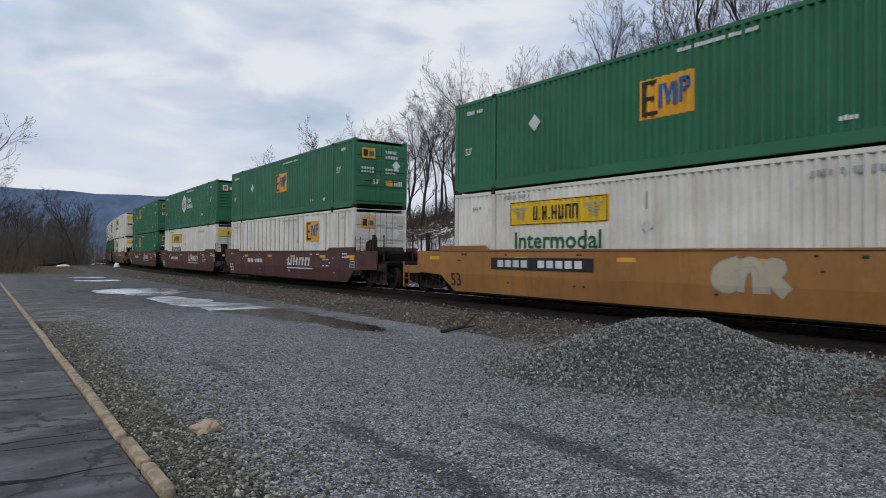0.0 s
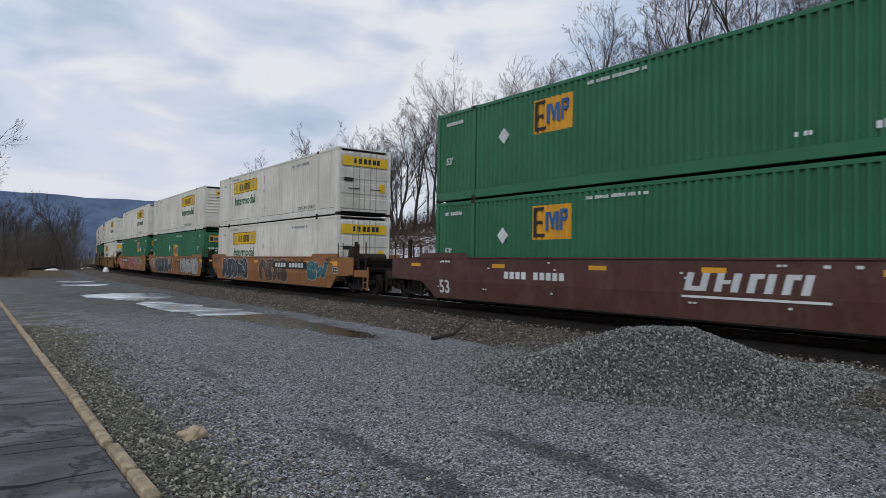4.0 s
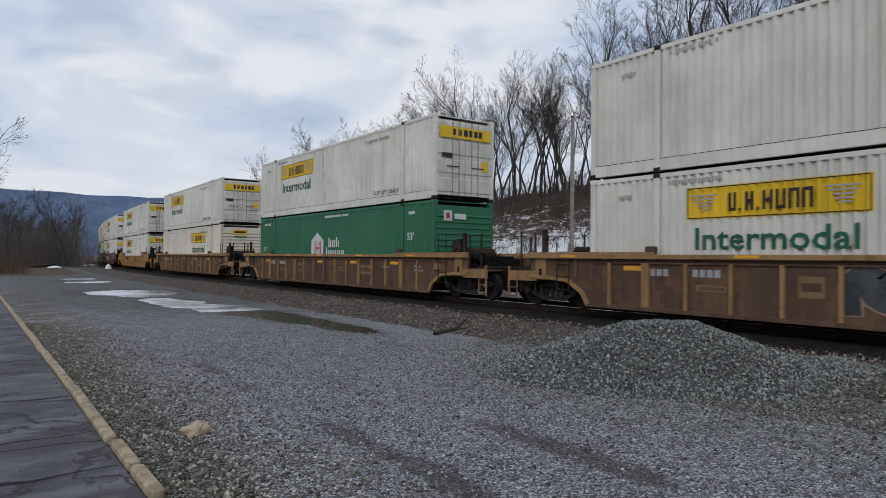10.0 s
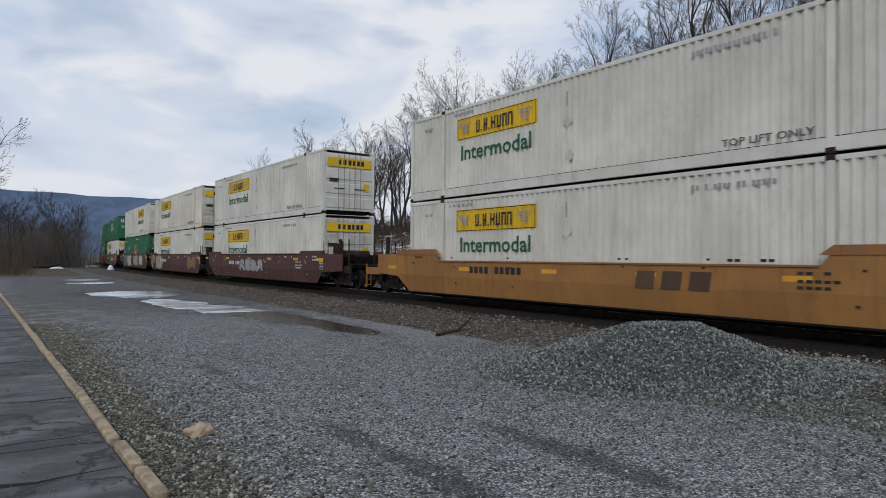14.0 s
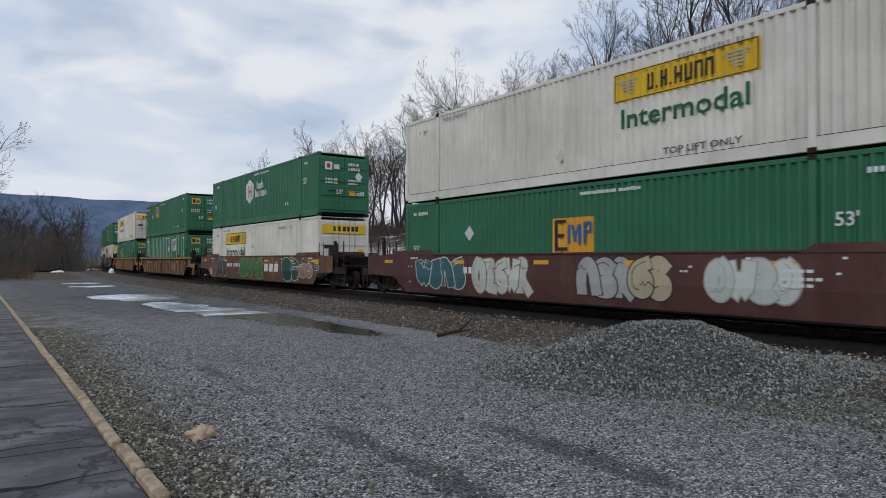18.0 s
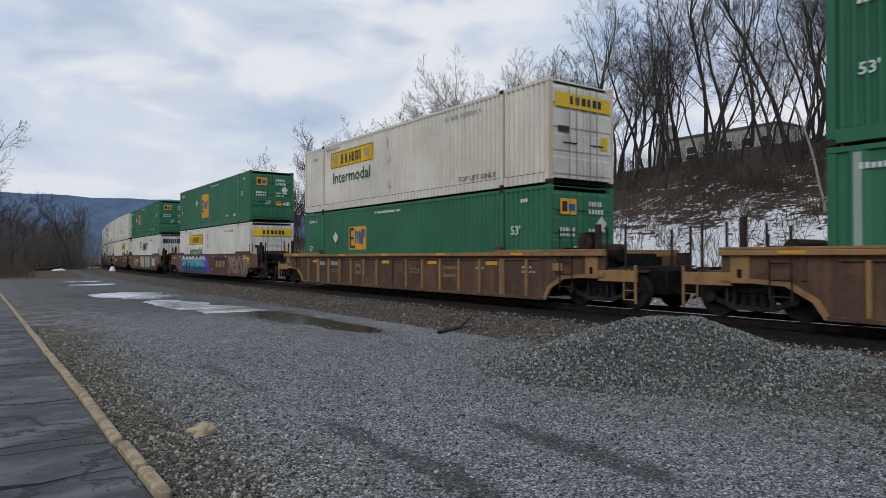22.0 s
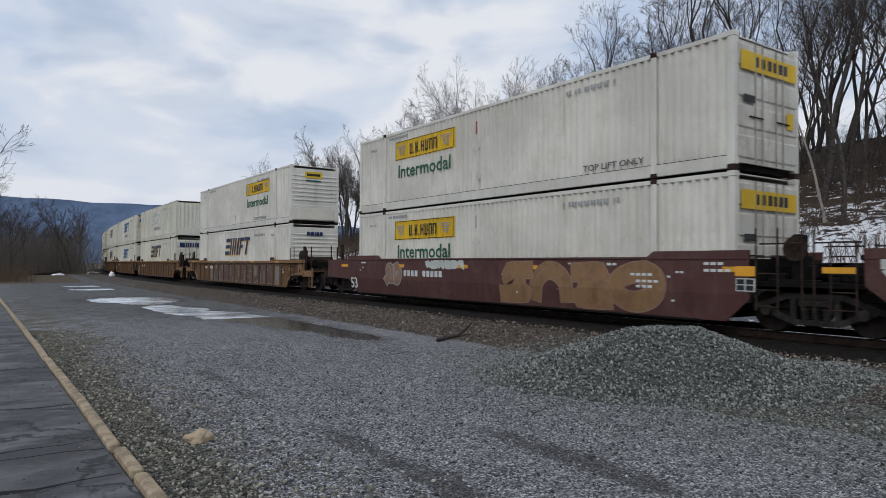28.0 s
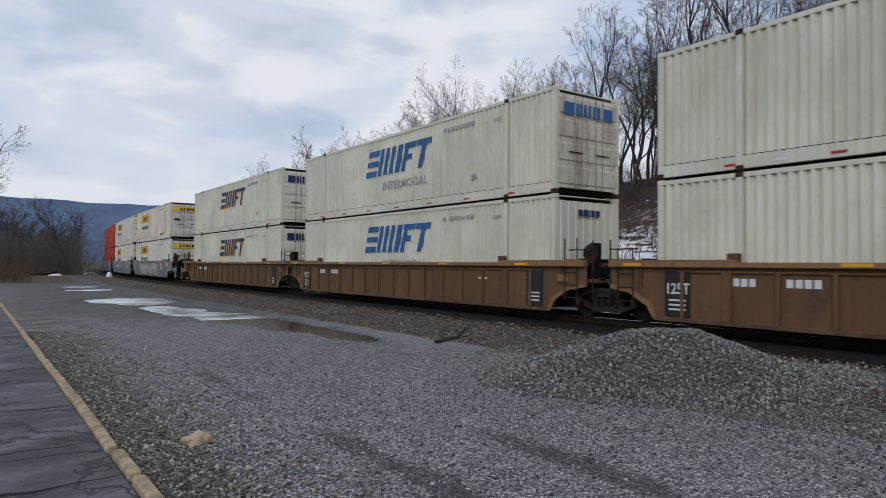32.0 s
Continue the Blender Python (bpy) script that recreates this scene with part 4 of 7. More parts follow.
def build_log():
    lg = tagged(new("fallen_log"), "dark fallen log in the weeds past the lot", "log")
    lg.matrix_basis = pose(7.9, 97, float(height(np.array([7.9]), np.array([97.0]))[0]) + 0.18, 0, 0, 20)
    put("stem", tree_mesh("stem", [((-1.6, 0, 0), (0.2, 0.05, 0.05), 0.24, 0.20), ((0.2, 0.05, 0.05), (1.7, 0.1, 0.35), 0.20, 0.12)], 9), LOG, lg)
    put("stub", tree_mesh("stub", [((-0.9, 0, 0.1), (-1.1, 0.1, 0.9), 0.09, 0.05)], 7), LOG, lg)


build_log()

# ---- the train: local x runs back along the train, y faces the lot, z is up from the rail top ----
LONG, WIDE, TALL = 16.15, 2.59, 2.896
HALF = LONG / 2
LETTER = Matrix(((-1, 0, 0, 0), (0, 0, 1, 0), (0, 1, 0, 0), (0, 0, 0, 1)))


def add_corrugated(bm, x0, x1, z0, z1, y_out, depth, pitch=0.21, flat=0.055):
    """A sheet of upright trapezoid waves that faces +y."""
    slope = pitch / 2 - flat
    if slope < 0.01:
        slope = 0.01
    cuts, x = [], math.floor(x0 / pitch) * pitch - pitch
    while x < x1 + pitch:
        cuts += [(x, 0), (x + flat, 0), (x + flat + slope, 1), (x + 2 * flat + slope, 1)]
        x += pitch
    pts = []
    for (xa, a), (xb, b) in zip(cuts, cuts[1:]):
        for lim in (x0, x1):
            if xa < lim <= xb and xb > xa:
                pts.append((lim, a + (b - a) * (lim - xa) / (xb - xa)))
        if x0 < xb < x1:
            pts.append((xb, b))
    pts.sort()
    prev = None
    for x, k in pts:
        y = y_out - depth * k
        pair = (bm.verts.new((x, y, z0)), bm.verts.new((x, y, z1)))
        if prev:
            bm.faces.new((pair[0], prev[0], prev[1], pair[1]))
        prev = pair


def sheet(name, parent, material, u0, u1, z0, z1, proud=0.003, label="", depth=0.062, pitch=0.21, flat=0.062):
    """A painted field that follows the waves of the side; u runs from the container's rear end."""
    a, b = HALF - u1, HALF - u0
    me = mesh_of(("sheet", round(a, 3), round(b, 3), round(z0, 3), round(z1, 3), proud, depth, pitch, flat), lambda bm: add_corrugated(bm, a, b, z0, z1, 1.290 + proud, depth, pitch, flat))
    return put(name, me, material, parent, None, label)


def words(parent, txt, h, u, z, material, width=None, y=1.2935, name="lettering"):
    me = text_mesh(txt, h)
    xs = [v.co.x for v in me.vertices]
    k = width / (max(xs) - min(xs)) if width else 1.0
    return put(name, me, material, parent, Matrix.Translation((HALF - u, y, z)) @ LETTER @ Matrix.Diagonal((k, 1, 1, 1)))


INK = {}


def mark(parent, material, name, quad, depth=0.003):
    """Notes a painted bar; all the bars of one colour in one line of lettering become one part."""
    INK.setdefault((parent.name, material.name, name), (parent, material, name, []))[3].append((quad, depth))


def dry():
    """Turns the noted bars into parts."""
    groups = []
    for parent, material, name, items in INK.values():
        apart = name in ("reflector", "sign_mark", "emblem_stripe", "stencil") and len(items) < 9
        groups += [(parent, material, name, [it]) for it in items] if apart else [(parent, material, name, items)]
    for parent, material, name, items in groups:
        V, F = [], []
        for (ring, out), _ in items:
            i, n = len(V), len(ring)
            V += list(ring) + [tuple(p + q for p, q in zip(v, out)) for v in ring]
            F += [tuple(range(i + n, i + 2 * n))] + [(i + k, i + (k + 1) % n, i + n + (k + 1) % n, i + n + k) for k in range(n)]
        me = points_mesh(name, V, F)
        bm = bmesh.new()
        bm.from_mesh(me)
        bmesh.ops.recalc_face_normals(bm, faces=bm.faces)
        bm.to_mesh(me)
        bm.free()
        tagged(put(name, me, material, parent), kind="stuff" if len(items) > 1 else "")
    INK.clear()


def bar(parent, u0, u1, z0, z1, material, name="marking", y=1.2925, slant=0.0):
    """A flat painted bar on the side, which may lean like italics."""
    x0, x1 = HALF - u0, HALF - u1
    mark(parent, material, name, (((x0, y, z0), (x1, y, z0), (x1 - slant, y, z1), (x0 - slant, y, z1)), (0, 0.003, 0)))


def end_words(parent, txt, h, y0, z, material, x=-HALF - 0.012):
    m = Matrix.Translation((x, y0, z)) @ Matrix(((0, 0, -1, 0), (-1, 0, 0, 0), (0, 1, 0, 0), (0, 0, 0, 1)))
    return put("lettering", text_mesh(txt, h), material, parent, m)


def end_bar(parent, y0, y1, z0, z1, material, x=-HALF - 0.014, name="marking"):
    mark(parent, material, name, (((x, y0, z0), (x, y1, z0), (x, y1, z1), (x, y0, z1)), (-0.004, 0, 0)))


def small_marks(c, seed, material, rows=()):
    rs = random.Random(seed)
    for u, z, w, h in rows:
        n = max(2, int(w / (h * 0.8)))
        for i in range(n):
            if rs.random() < 0.88:
                bar(c, u + i * w / n, u + (i + 0.72) * w / n, z, z + h * rs.uniform(0.8, 1.0), material)


def yellow_panel(c, u, z=1.80, w=3.67, h=0.69, text=True, panel=None):
    sheet("sign_panel", c, panel or YELLOW, u, u + w, z, z + h, 0.003, "yellow sign panel")
    for z0 in (z + 0.015, z + h - 0.04):
        bar(c, u + 0.03, u + w - 0.03, z0, z0 + 0.022, DECALBLACK, y=1.2935)
    for u0 in (u + 0.02, u + w - 0.045):
        bar(c, u0, u0 + 0.025, z + 0.02, z + h - 0.02, DECALBLACK, y=1.2935)
    # a row of dark sign blocks: upright pairs tied at the top, the middle or the foot
    for at, wd, tie in ((0.98, 0.17, 0), (1.21, 0.05, None), (1.34, 0.18, 1), (1.58, 0.05, None), (1.70, 0.21, 1), (1.96, 0.20, 0), (2.21, 0.21, 2), (2.47, 0.20, 2)):
        at += u
        if tie is None:
            bar(c, at, at + wd, z + 0.14, z + 0.20, DECALBLACK, "sign_mark", 1.2945)
            continue
        for u0 in (at, at + wd - 0.062):
            bar(c, u0, u0 + 0.062, z + 0.14, z + 0.52, DECALBLACK, "sign_mark", 1.2945)
        z0 = z + (0.14, 0.30, 0.455)[tie]
        bar(c, at + 0.06, at + wd - 0.06, z0, z0 + 0.065, DECALBLACK, "sign_mark", 1.2945)
    for k in range(5):
        for s in (0, 1):
            a = u + 0.10 + 0.06 * k if not s else u + w - 0.80 + 0.06 * k
            bar(c, a, a + 0.62 - 0.10 * k, z + 0.48 - 0.075 * k, z + 0.515 - 0.075 * k, DECALGREY, "sign_stripe", 1.2935)
    if text:
        words(c, "Intermodal", 0.47, u + 0.17, z - 0.64, DECALGREEN, 3.25)
    else:
        bar(c, u + 0.2, u + w - 0.3, z - 0.5, z - 0.25, DECALGREEN)


def amber_square(c, u, z=1.06, w=1.45, h=0.93, ground=None, flat=False):
    if flat:
        box("sign_panel", c, ground or AMBER, (HALF - u - w / 2, 1.291, z + h / 2), (w, 0.004, h), 0.0005, "square sign panel")
    else:
        sheet("sign_panel", c, ground or AMBER, u, u + w, z, z + h, 0.003, "amber square sign panel")
    u, z, h = u + (w - 1.45) / 2, z + (h - 0.93) / 2, 0.93
    bar(c, u + 0.09, u + 0.20, z + 0.07, z + h - 0.05, DECALBLACK, "sign_mark", 1.2945)
    for z0, ln in ((0.07, 0.34), (0.42, 0.24), (h - 0.14, 0.30)):
        bar(c, u + 0.20, u + 0.20 + ln, z + z0, z + z0 + 0.09, DECALBLACK, "sign_mark", 1.2945)
    bar(c, u + 0.56, u + 0.66, z + 0.24, z + 0.74, DECALBLUE, "sign_mark", 1.2945)
    bar(c, u + 0.80, u + 0.90, z + 0.30, z + 0.74, DECALBLUE, "sign_mark", 1.2945, -0.14)
    bar(c, u + 0.76, u + 0.84, z + 0.30, z + 0.74, DECALBLUE, "sign_mark", 1.2949, 0.14)
    bar(c, u + 0.93, u + 1.04, z + 0.24, z + 0.74, DECALBLUE, "sign_mark", 1.2945)
    bar(c, u + 1.10, u + 1.19, z + 0.24, z + 0.80, DECALBLUE, "sign_mark", 1.2945)
    for u0, u1, z0, z1 in ((1.19, 1.36, 0.71, 0.80), (1.19, 1.36, 0.50, 0.58), (1.30, 1.38, 0.54, 0.76)):
        bar(c, u + u0, u + u1, z + z0, z + z1, DECALBLUE, "sign_mark", 1.2947)


def hexagon(c, u, z=1.12, size=1.38):
    w = size * 0.89
    out = [(-w / 2, 0), (-w, size * 0.24), (-w, size * 0.76), (-w / 2, size), (0, size * 0.76), (0, size * 0.24)]
    prism("sign_panel", c, DECALWHITE, out, 0.004, (HALF - u, 1.291, z), "white hexagonal sign panel")
    for a in (0.30, 0.42, 0.70, 0.82):
        bar(c, u + a * w / 1.1, u + a * w / 1.1 + 0.07, z + size * 0.27, z + size * 0.73, DECALRED, "sign_mark", 1.2962)
    bar(c, u + 0.46 * w / 1.1, u + 0.72 * w / 1.1, z + size * 0.46, z + size * 0.54, DECALRED, "sign_mark", 1.2968)
    for row, n, zz in ((0, 3, 0.72), (1, 5, 0.30)):
        for k in range(n):
            a = u + w + 0.28 + k * 0.36 + (0.24 if row == 0 else 0)
            tall = 0.42 if k == 0 or row == 0 and k == 2 else 0.30
            bar(c, a, a + 0.10, z + zz, z + zz + tall, DECALWHITE, "sign_mark", 1.2945)
            bar(c, a + 0.17, a + 0.27, z + zz, z + zz + 0.30, DECALWHITE, "sign_mark", 1.2945)


def slant_word(c, u, z, w, h, material, shadow=None):
    """Five leaning blocks."""
    widths = (0.19, 0.27, 0.08, 0.18, 0.20)
    for mt, dx, dz, y in ([(shadow, 0.06, -0.05, 1.2915)] if shadow else []) + [(material, 0, 0, 1.2945)]:
        at = u
        for i, wd in enumerate(widths):
            b = at + w * wd
            sl = 0.30 * h
            if i == 0:
                for z0, z1 in ((0.0, 0.22), (0.40, 0.60), (0.78, 1.0)):
                    bar(c, at + dx + sl * z0, b + dx + sl * z0, z + dz + z0 * h, z + dz + z1 * h, mt, "sign_mark", y, sl * (z1 - z0))
            elif i == 1:
                for k in range(3):
                    bar(c, at + dx + k * w * 0.095, at + dx + k * w * 0.095 + w * 0.06, z + dz, z + dz + h, mt, "sign_mark", y, sl)
            elif i == 2:
                bar(c, at + dx, b + dx, z + dz, z + dz + h, mt, "sign_mark", y, sl)
            else:
                bar(c, at + dx + (0 if i == 3 else w * 0.06), at + dx + w * (0.06 if i == 3 else 0.125), z + dz, z + dz + h * 0.80, mt, "sign_mark", y, sl)
                bar(c, at + dx + (0 if i == 3 else -w * 0.01) + sl * 0.8, b + dx + sl * 0.8, z + dz + h * 0.80, z + dz + h, mt, "sign_mark", y, sl * 0.2)
                if i == 3:
                    bar(c, at + dx + w * 0.06 + sl * 0.4, b + dx + sl * 0.4 - w * 0.04, z + dz + h * 0.40, z + dz + h * 0.58, mt, "sign_mark", y, sl * 0.18)
            at = b + w * 0.02


def diamond(c, u, z, s, material=None, y=1.2935):
    prism("placard", c, material or DECALWHITE, [(0, -s), (-s, 0), (0, s), (s, 0)], 0.004, (HALF - u, y, z))


def build_doors(c, paintwork, sign, seed):
    rs = random.Random(seed)
    for side in (1, -1):
        def leaf(bm):
            out = [(0.022, -1.28), (0.022, 1.28), (-0.016, 1.28)]
            for k in range(4):
                zc = 0.98 - k * 0.64
                out += [(-0.016, zc + 0.25), (-0.044, zc + 0.21), (-0.044, zc - 0.21), (-0.016, zc - 0.25)]
            add_prism(bm, out + [(-0.016, -1.28)], 1.16)
            bmesh.ops.translate(bm, vec=(0, -0.58, 0), verts=bm.verts)
        d = put("door", mesh_of(("door_leaf",), leaf), paintwork, c, (-HALF + 0.035, side * 0.592, TALL / 2))
        for off in (0.16, 0.44):
            tube("lock_rod", d, GREEN if paintwork == GREEN else ROD, (-0.062, -side * off + side * 0.12, -1.27), (-0.062, -side * off + side * 0.12, 1.27), 0.017, 6)
            box("rod_handle", d, STEEL, (-0.075, -side * off + side * 0.24, -0.30), (0.02, 0.26, 0.03), 0.003)
    if sign == "yellow":
        end_bar(c, 1.10, -1.10, 2.12, 2.52, YELLOW, -HALF - 0.032, "sign_panel")
        for i, (y, wd) in enumerate(((0.55, 0.12), (0.33, 0.15), (0.08, 0.16), (-0.14, 0.15), (-0.36, 0.16), (-0.57, 0.14))):
            end_bar(c, y, y - wd, 2.22, 2.44, DECALBLACK, -HALF - 0.036, "sign_mark")
        end_bar(c, -0.70, -0.98, 1.05, 1.42, YELLOW, -HALF - 0.032)
        end_bar(c, 1.0, 0.55, 1.45, 1.60, DECALBLACK, -HALF - 0.032)
    elif sign == "amber":
        end_bar(c, 0.92, 0.30, 2.08, 2.52, AMBER, -HALF - 0.032, "sign_panel")
        end_bar(c, 0.86, 0.66, 2.16, 2.44, DECALBLACK, -HALF - 0.036, "sign_mark")
        end_bar(c, 0.60, 0.36, 2.18, 2.38, DECALBLUE, -HALF - 0.036, "sign_mark")
    elif sign == "hex":
        end_bar(c, 0.98, 0.62, 2.10, 2.46, DECALWHITE, -HALF - 0.032, "sign_panel")
        end_bar(c, 0.88, 0.72, 2.18, 2.38, DECALRED, -HALF - 0.036, "sign_mark")
        end_bar(c, 0.54, 0.24, 2.14, 2.36, DECALWHITE, -HALF - 0.032)
    elif sign in ("blue", "navy"):
        mt = DECALBLUE if sign == "blue" else DECALNAVY
        for i, (y, wd) in enumerate(((0.98, 0.38), (0.52, 0.11), (0.37, 0.11), (0.22, 0.11), (0.03, 0.10), (-0.15, 0.30), (-0.55, 0.40))):
            end_bar(c, y, y - wd, 2.16, 2.50, mt, -HALF - 0.034, "sign_mark")
    if sign in ("amber", "hex"):
        for y, z, w, h in ((-0.20, 2.34, 0.55, 0.13), (-0.20, 2.12, 0.62, 0.13), (-0.62, 0.98, 0.42, 0.2), (0.95, 1.62, 0.62, 0.10), (0.95, 1.48, 0.62, 0.08), (-0.2, 1.62, 0.7, 0.09), (-0.2, 1.48, 0.5, 0.07)):
            n = 5
            for k in range(n):
                end_bar(c, y - k * w / n, y - (k + 0.7) * w / n, z, z + h, DECALWHITE, -HALF - 0.033)
        end_bar(c, -0.22, -0.58, 0.96, 1.20, AMBER, -HALF - 0.033)
        end_words(c, "53'", 0.2, 0.42, 1.02, DECALWHITE, -HALF - 0.033)
        m = Matrix.Translation((-HALF - 0.036, -0.72, 1.86)) @ Matrix.Rotation(radians(45), 4, "X")
        box("placard", c, DECALWHITE, (0, 0, 0), (0.006, 0.30, 0.30), 0.001).matrix_basis = m


def build_front(c, paintwork, kind, end):
    """The plain end: steel with level ribs, or upright waves."""
    if kind == "ribs":
        def wall(bm):
            out = [(0.025, -1.28), (0.025, 1.28), (-0.02, 1.28)]
            for k in range(7):
                zc = 0.92 - k * 0.20
                out += [(-0.02, zc + 0.05), (-0.055, zc + 0.025), (-0.055, zc - 0.025), (-0.02, zc - 0.05)]
            add_prism(bm, out + [(-0.02, -0.52), (-0.034, -0.55), (-0.034, -1.20), (-0.02, -1.23), (-0.02, -1.28)], 2.40)
            bmesh.ops.translate(bm, vec=(0, -1.20, 0), verts=bm.verts)
    else:
        def wall(bm):
            out = [(0.025, -1.20), (0.025, 1.20), (-0.02, 1.20)]
            for k in range(8):
                yc = 1.02 - k * 0.29
                out += [(-0.02, yc + 0.075), (-0.05, yc + 0.04), (-0.05, yc - 0.04), (-0.02, yc - 0.075)]
            add_prism(bm, out + [(-0.02, -1.20)], 2.56)
            bmesh.ops.rotate(bm, cent=(0, 0, 0), matrix=Matrix.Rotation(radians(90), 3, "X"), verts=bm.verts)
            bmesh.ops.translate(bm, vec=(0, 0, -1.28), verts=bm.verts)
    m = Matrix.Translation((end * (HALF - 0.035), 0, TALL / 2))
    return put("end_wall", mesh_of(("end", kind), wall), paintwork, c, m if end < 0 else m @ Matrix.Rotation(math.pi, 4, "Z"))


SQUARE_FOOT = {4.6: 1.6, 4.41: 1.62, 4.42: 1.22, 4.5: 1.25, 7.55: 1.04, 7.4: 1.1, 10.3: 1.54, 7.35: 1.22}
POSTTAN = paint("post_tan", (0.40, 0.33, 0.235), (0.2, 0.13, 0.08), dirt=0.6, rust=0.3)
HOLDER = paint("placard_holder", (0.57, 0.55, 0.49), (0.2, 0.15, 0.1), dirt=0.5, rust=0.2)


def container(spec, seed, label):
    """A 53-foot box: sides, rails, posts, castings, roof, floor, doors, and its painted signs."""
    col, end, sign, u = spec
    body = {"white": WHITE, "tan": TAN, "cream": CREAM, "green": GREEN, "striped": GREEN, "red": RED, "posts": WHITE}[col]
    c = tagged(new("shipping_container"), label, "shipping container", "containers on the train")
    deep, pitch, flat = {"striped": (0.05, 0.62, 0.22), "posts": (0.05, 0.62, 0.22)}.get(col, (0.062, 0.21, 0.062))
    me = mesh_of(("side", deep, pitch), lambda bm: add_corrugated(bm, -HALF + 0.14, HALF - 0.14, 0.29, TALL - 0.11, 1.290, deep, pitch, flat))
    put("side_panel", me, body, c)
    put("side_panel", me, body, c, Matrix.Rotation(math.pi, 4, "Z"))
    for s in (1, -1):
        box("top_rail", c, body, (0, s * 1.262, TALL - 0.068), (LONG - 0.3, 0.062, 0.10), 0.008)
        box("bottom_rail", c, body, (0, s * 1.252, 0.175), (LONG - 0.3, 0.074, 0.27), 0.010)
        box("rail_seam", c, GEAR if body != GREEN else GREEN, (0, s * 1.258, 0.315), (LONG - 0.36, 0.066, 0.012), 0.002)
        for e in (1, -1):
            box("corner_post", c, body, (e * (HALF - 0.085), s * 1.205, TALL / 2), (0.16, 0.17, TALL - 0.24), 0.012)
            box("lift_post", c, body, (e * 6.09, s * 1.270, TALL / 2), (0.15, 0.085, TALL - 0.1), 0.012)
            for z in (0.06, TALL - 0.06):
                box("corner_casting", c, body if z > 1 else GEAR, (e * (HALF - 0.089), s * 1.206, z), (0.178, 0.178, 0.118), 0.01)
                if s > 0:
                    box("lift_casting", c, GEAR, (e * 6.09, s * 1.235, z), (0.178, 0.162, 0.118), 0.01)
    box("roof", c, body, (0, 0, TALL - 0.03), (LONG - 0.3, 2.46, 0.03), 0.004)
    box("floor", c, STEEL, (0, 0, 0.10), (LONG - 0.3, 2.46, 0.12), 0.004)
    rs = random.Random(seed)
    if end == "doors":
        door = {WHITE: DOORW if seed % 5 else WHITE, TAN: DOORW, CREAM: CREAM, GREEN: GREEN, RED: RED}[body]
        if body == CREAM and sign in ("blue", "faded"):
            door = RUSTDOOR
        build_doors(c, door, {"jbh": "yellow", "emp": "amber", "empw": "amber", "hub": "hex", "faded": "blue", "lowswift": "navy"}.get(sign, sign), seed)
        build_front(c, body, "ribs", 1)
    else:
        build_front(c, body, end, -1)
        build_front(c, body, "plain", 1)
        box("end_plate", c, TAN if body == WHITE else body, (-HALF - 0.006, 0, 0.48), (0.03, 2.2, 0.56), 0.008)
        if sign == "jbh":
            end_bar(c, 0.55, -0.35, 2.28, 2.58, YELLOW, -HALF - 0.022, "sign_panel")
            end_bar(c, 0.45, -0.25, 2.37, 2.49, DECALBLACK, -HALF - 0.026, "sign_mark")
            end_bar(c, 0.50, -0.30, 2.10, 2.17, DECALGREEN, -HALF - 0.024)
        if sign == "hub":
            end_bar(c, 0.90, 0.55, 2.20, 2.55, DECALWHITE, -HALF - 0.022, "sign_panel")
            end_bar(c, 0.80, 0.65, 2.28, 2.47, DECALRED, -HALF - 0.026, "sign_mark")
            end_bar(c, 0.45, -0.05, 2.26, 2.45, DECALWHITE, -HALF - 0.022)
            end_words(c, "53", 0.2, 0.2, 0.62, DECALWHITE, -HALF - 0.04)
        if sign in ("navy", "blue"):
            for y, wd in ((0.45, 0.16), (0.26, 0.20), (0.03, 0.06), (-0.06, 0.14), (-0.24, 0.16)):
                end_bar(c, y, y - wd, 2.32, 2.50, DECALNAVY, -HALF - 0.062, "sign_mark")
    grey = DECALGREY if body != GREEN else DECALWHITE
    if sign == "jbh":
        yellow_panel(c, u)
        words(c, "TOP LIFT ONLY", 0.15, 12.0 if u < 8 else 10.9, 0.40, DECALDARK, 1.9)
        small_marks(c, seed, DECALGREY, ((2.3, 2.60, 1.3, 0.10), (11.3, 2.45, 1.9, 0.13), (0.9, 2.35, 0.5, 0.1)))
        if u < 8:
            diamond(c, 7.6, 1.65, 0.17, HOLDER)
            bar(c, 7.56, 7.62, 2.05, 2.45, DECALRED if rs.random() < 0.5 else DECALGREY)
        diamond(c, 7.7, 0.75, 0.17, HOLDER)
    elif sign in ("emp", "empw"):
        if col == "striped":
            n = int(LONG / 0.62)
            for k in range(n):
                xk = math.floor((-HALF + 0.3) / 0.62) * 0.62 + 0.62 + k * 0.62
                if -HALF + 0.2 < xk and xk + 0.22 < HALF - 0.2 and not u - 0.15 < HALF - xk - 0.11 < u + 1.6:
                    box("pale_post", c, GREENPALE, (xk + 0.11, 1.289, TALL / 2 + 0.03), (0.14, 0.010, TALL - 0.34), 0.002)
        if col == "posts":
            for k in range(26):
                xk = math.floor((-HALF + 0.3) / 0.62) * 0.62 + 0.62 + k * 0.62
                if -HALF + 0.2 < xk and xk + 0.22 < HALF - 0.2 and not u - 0.2 < HALF - xk - 0.11 < u + 1.65:
                    box("upright_post", c, POSTTAN, (xk + 0.11, 1.289, TALL / 2 + 0.03), (0.10, 0.012, TALL - 0.34), 0.002)
        pane = paint("decal_cream", (0.60, 0.57, 0.44), dirt=0.3) if col == "striped" else None
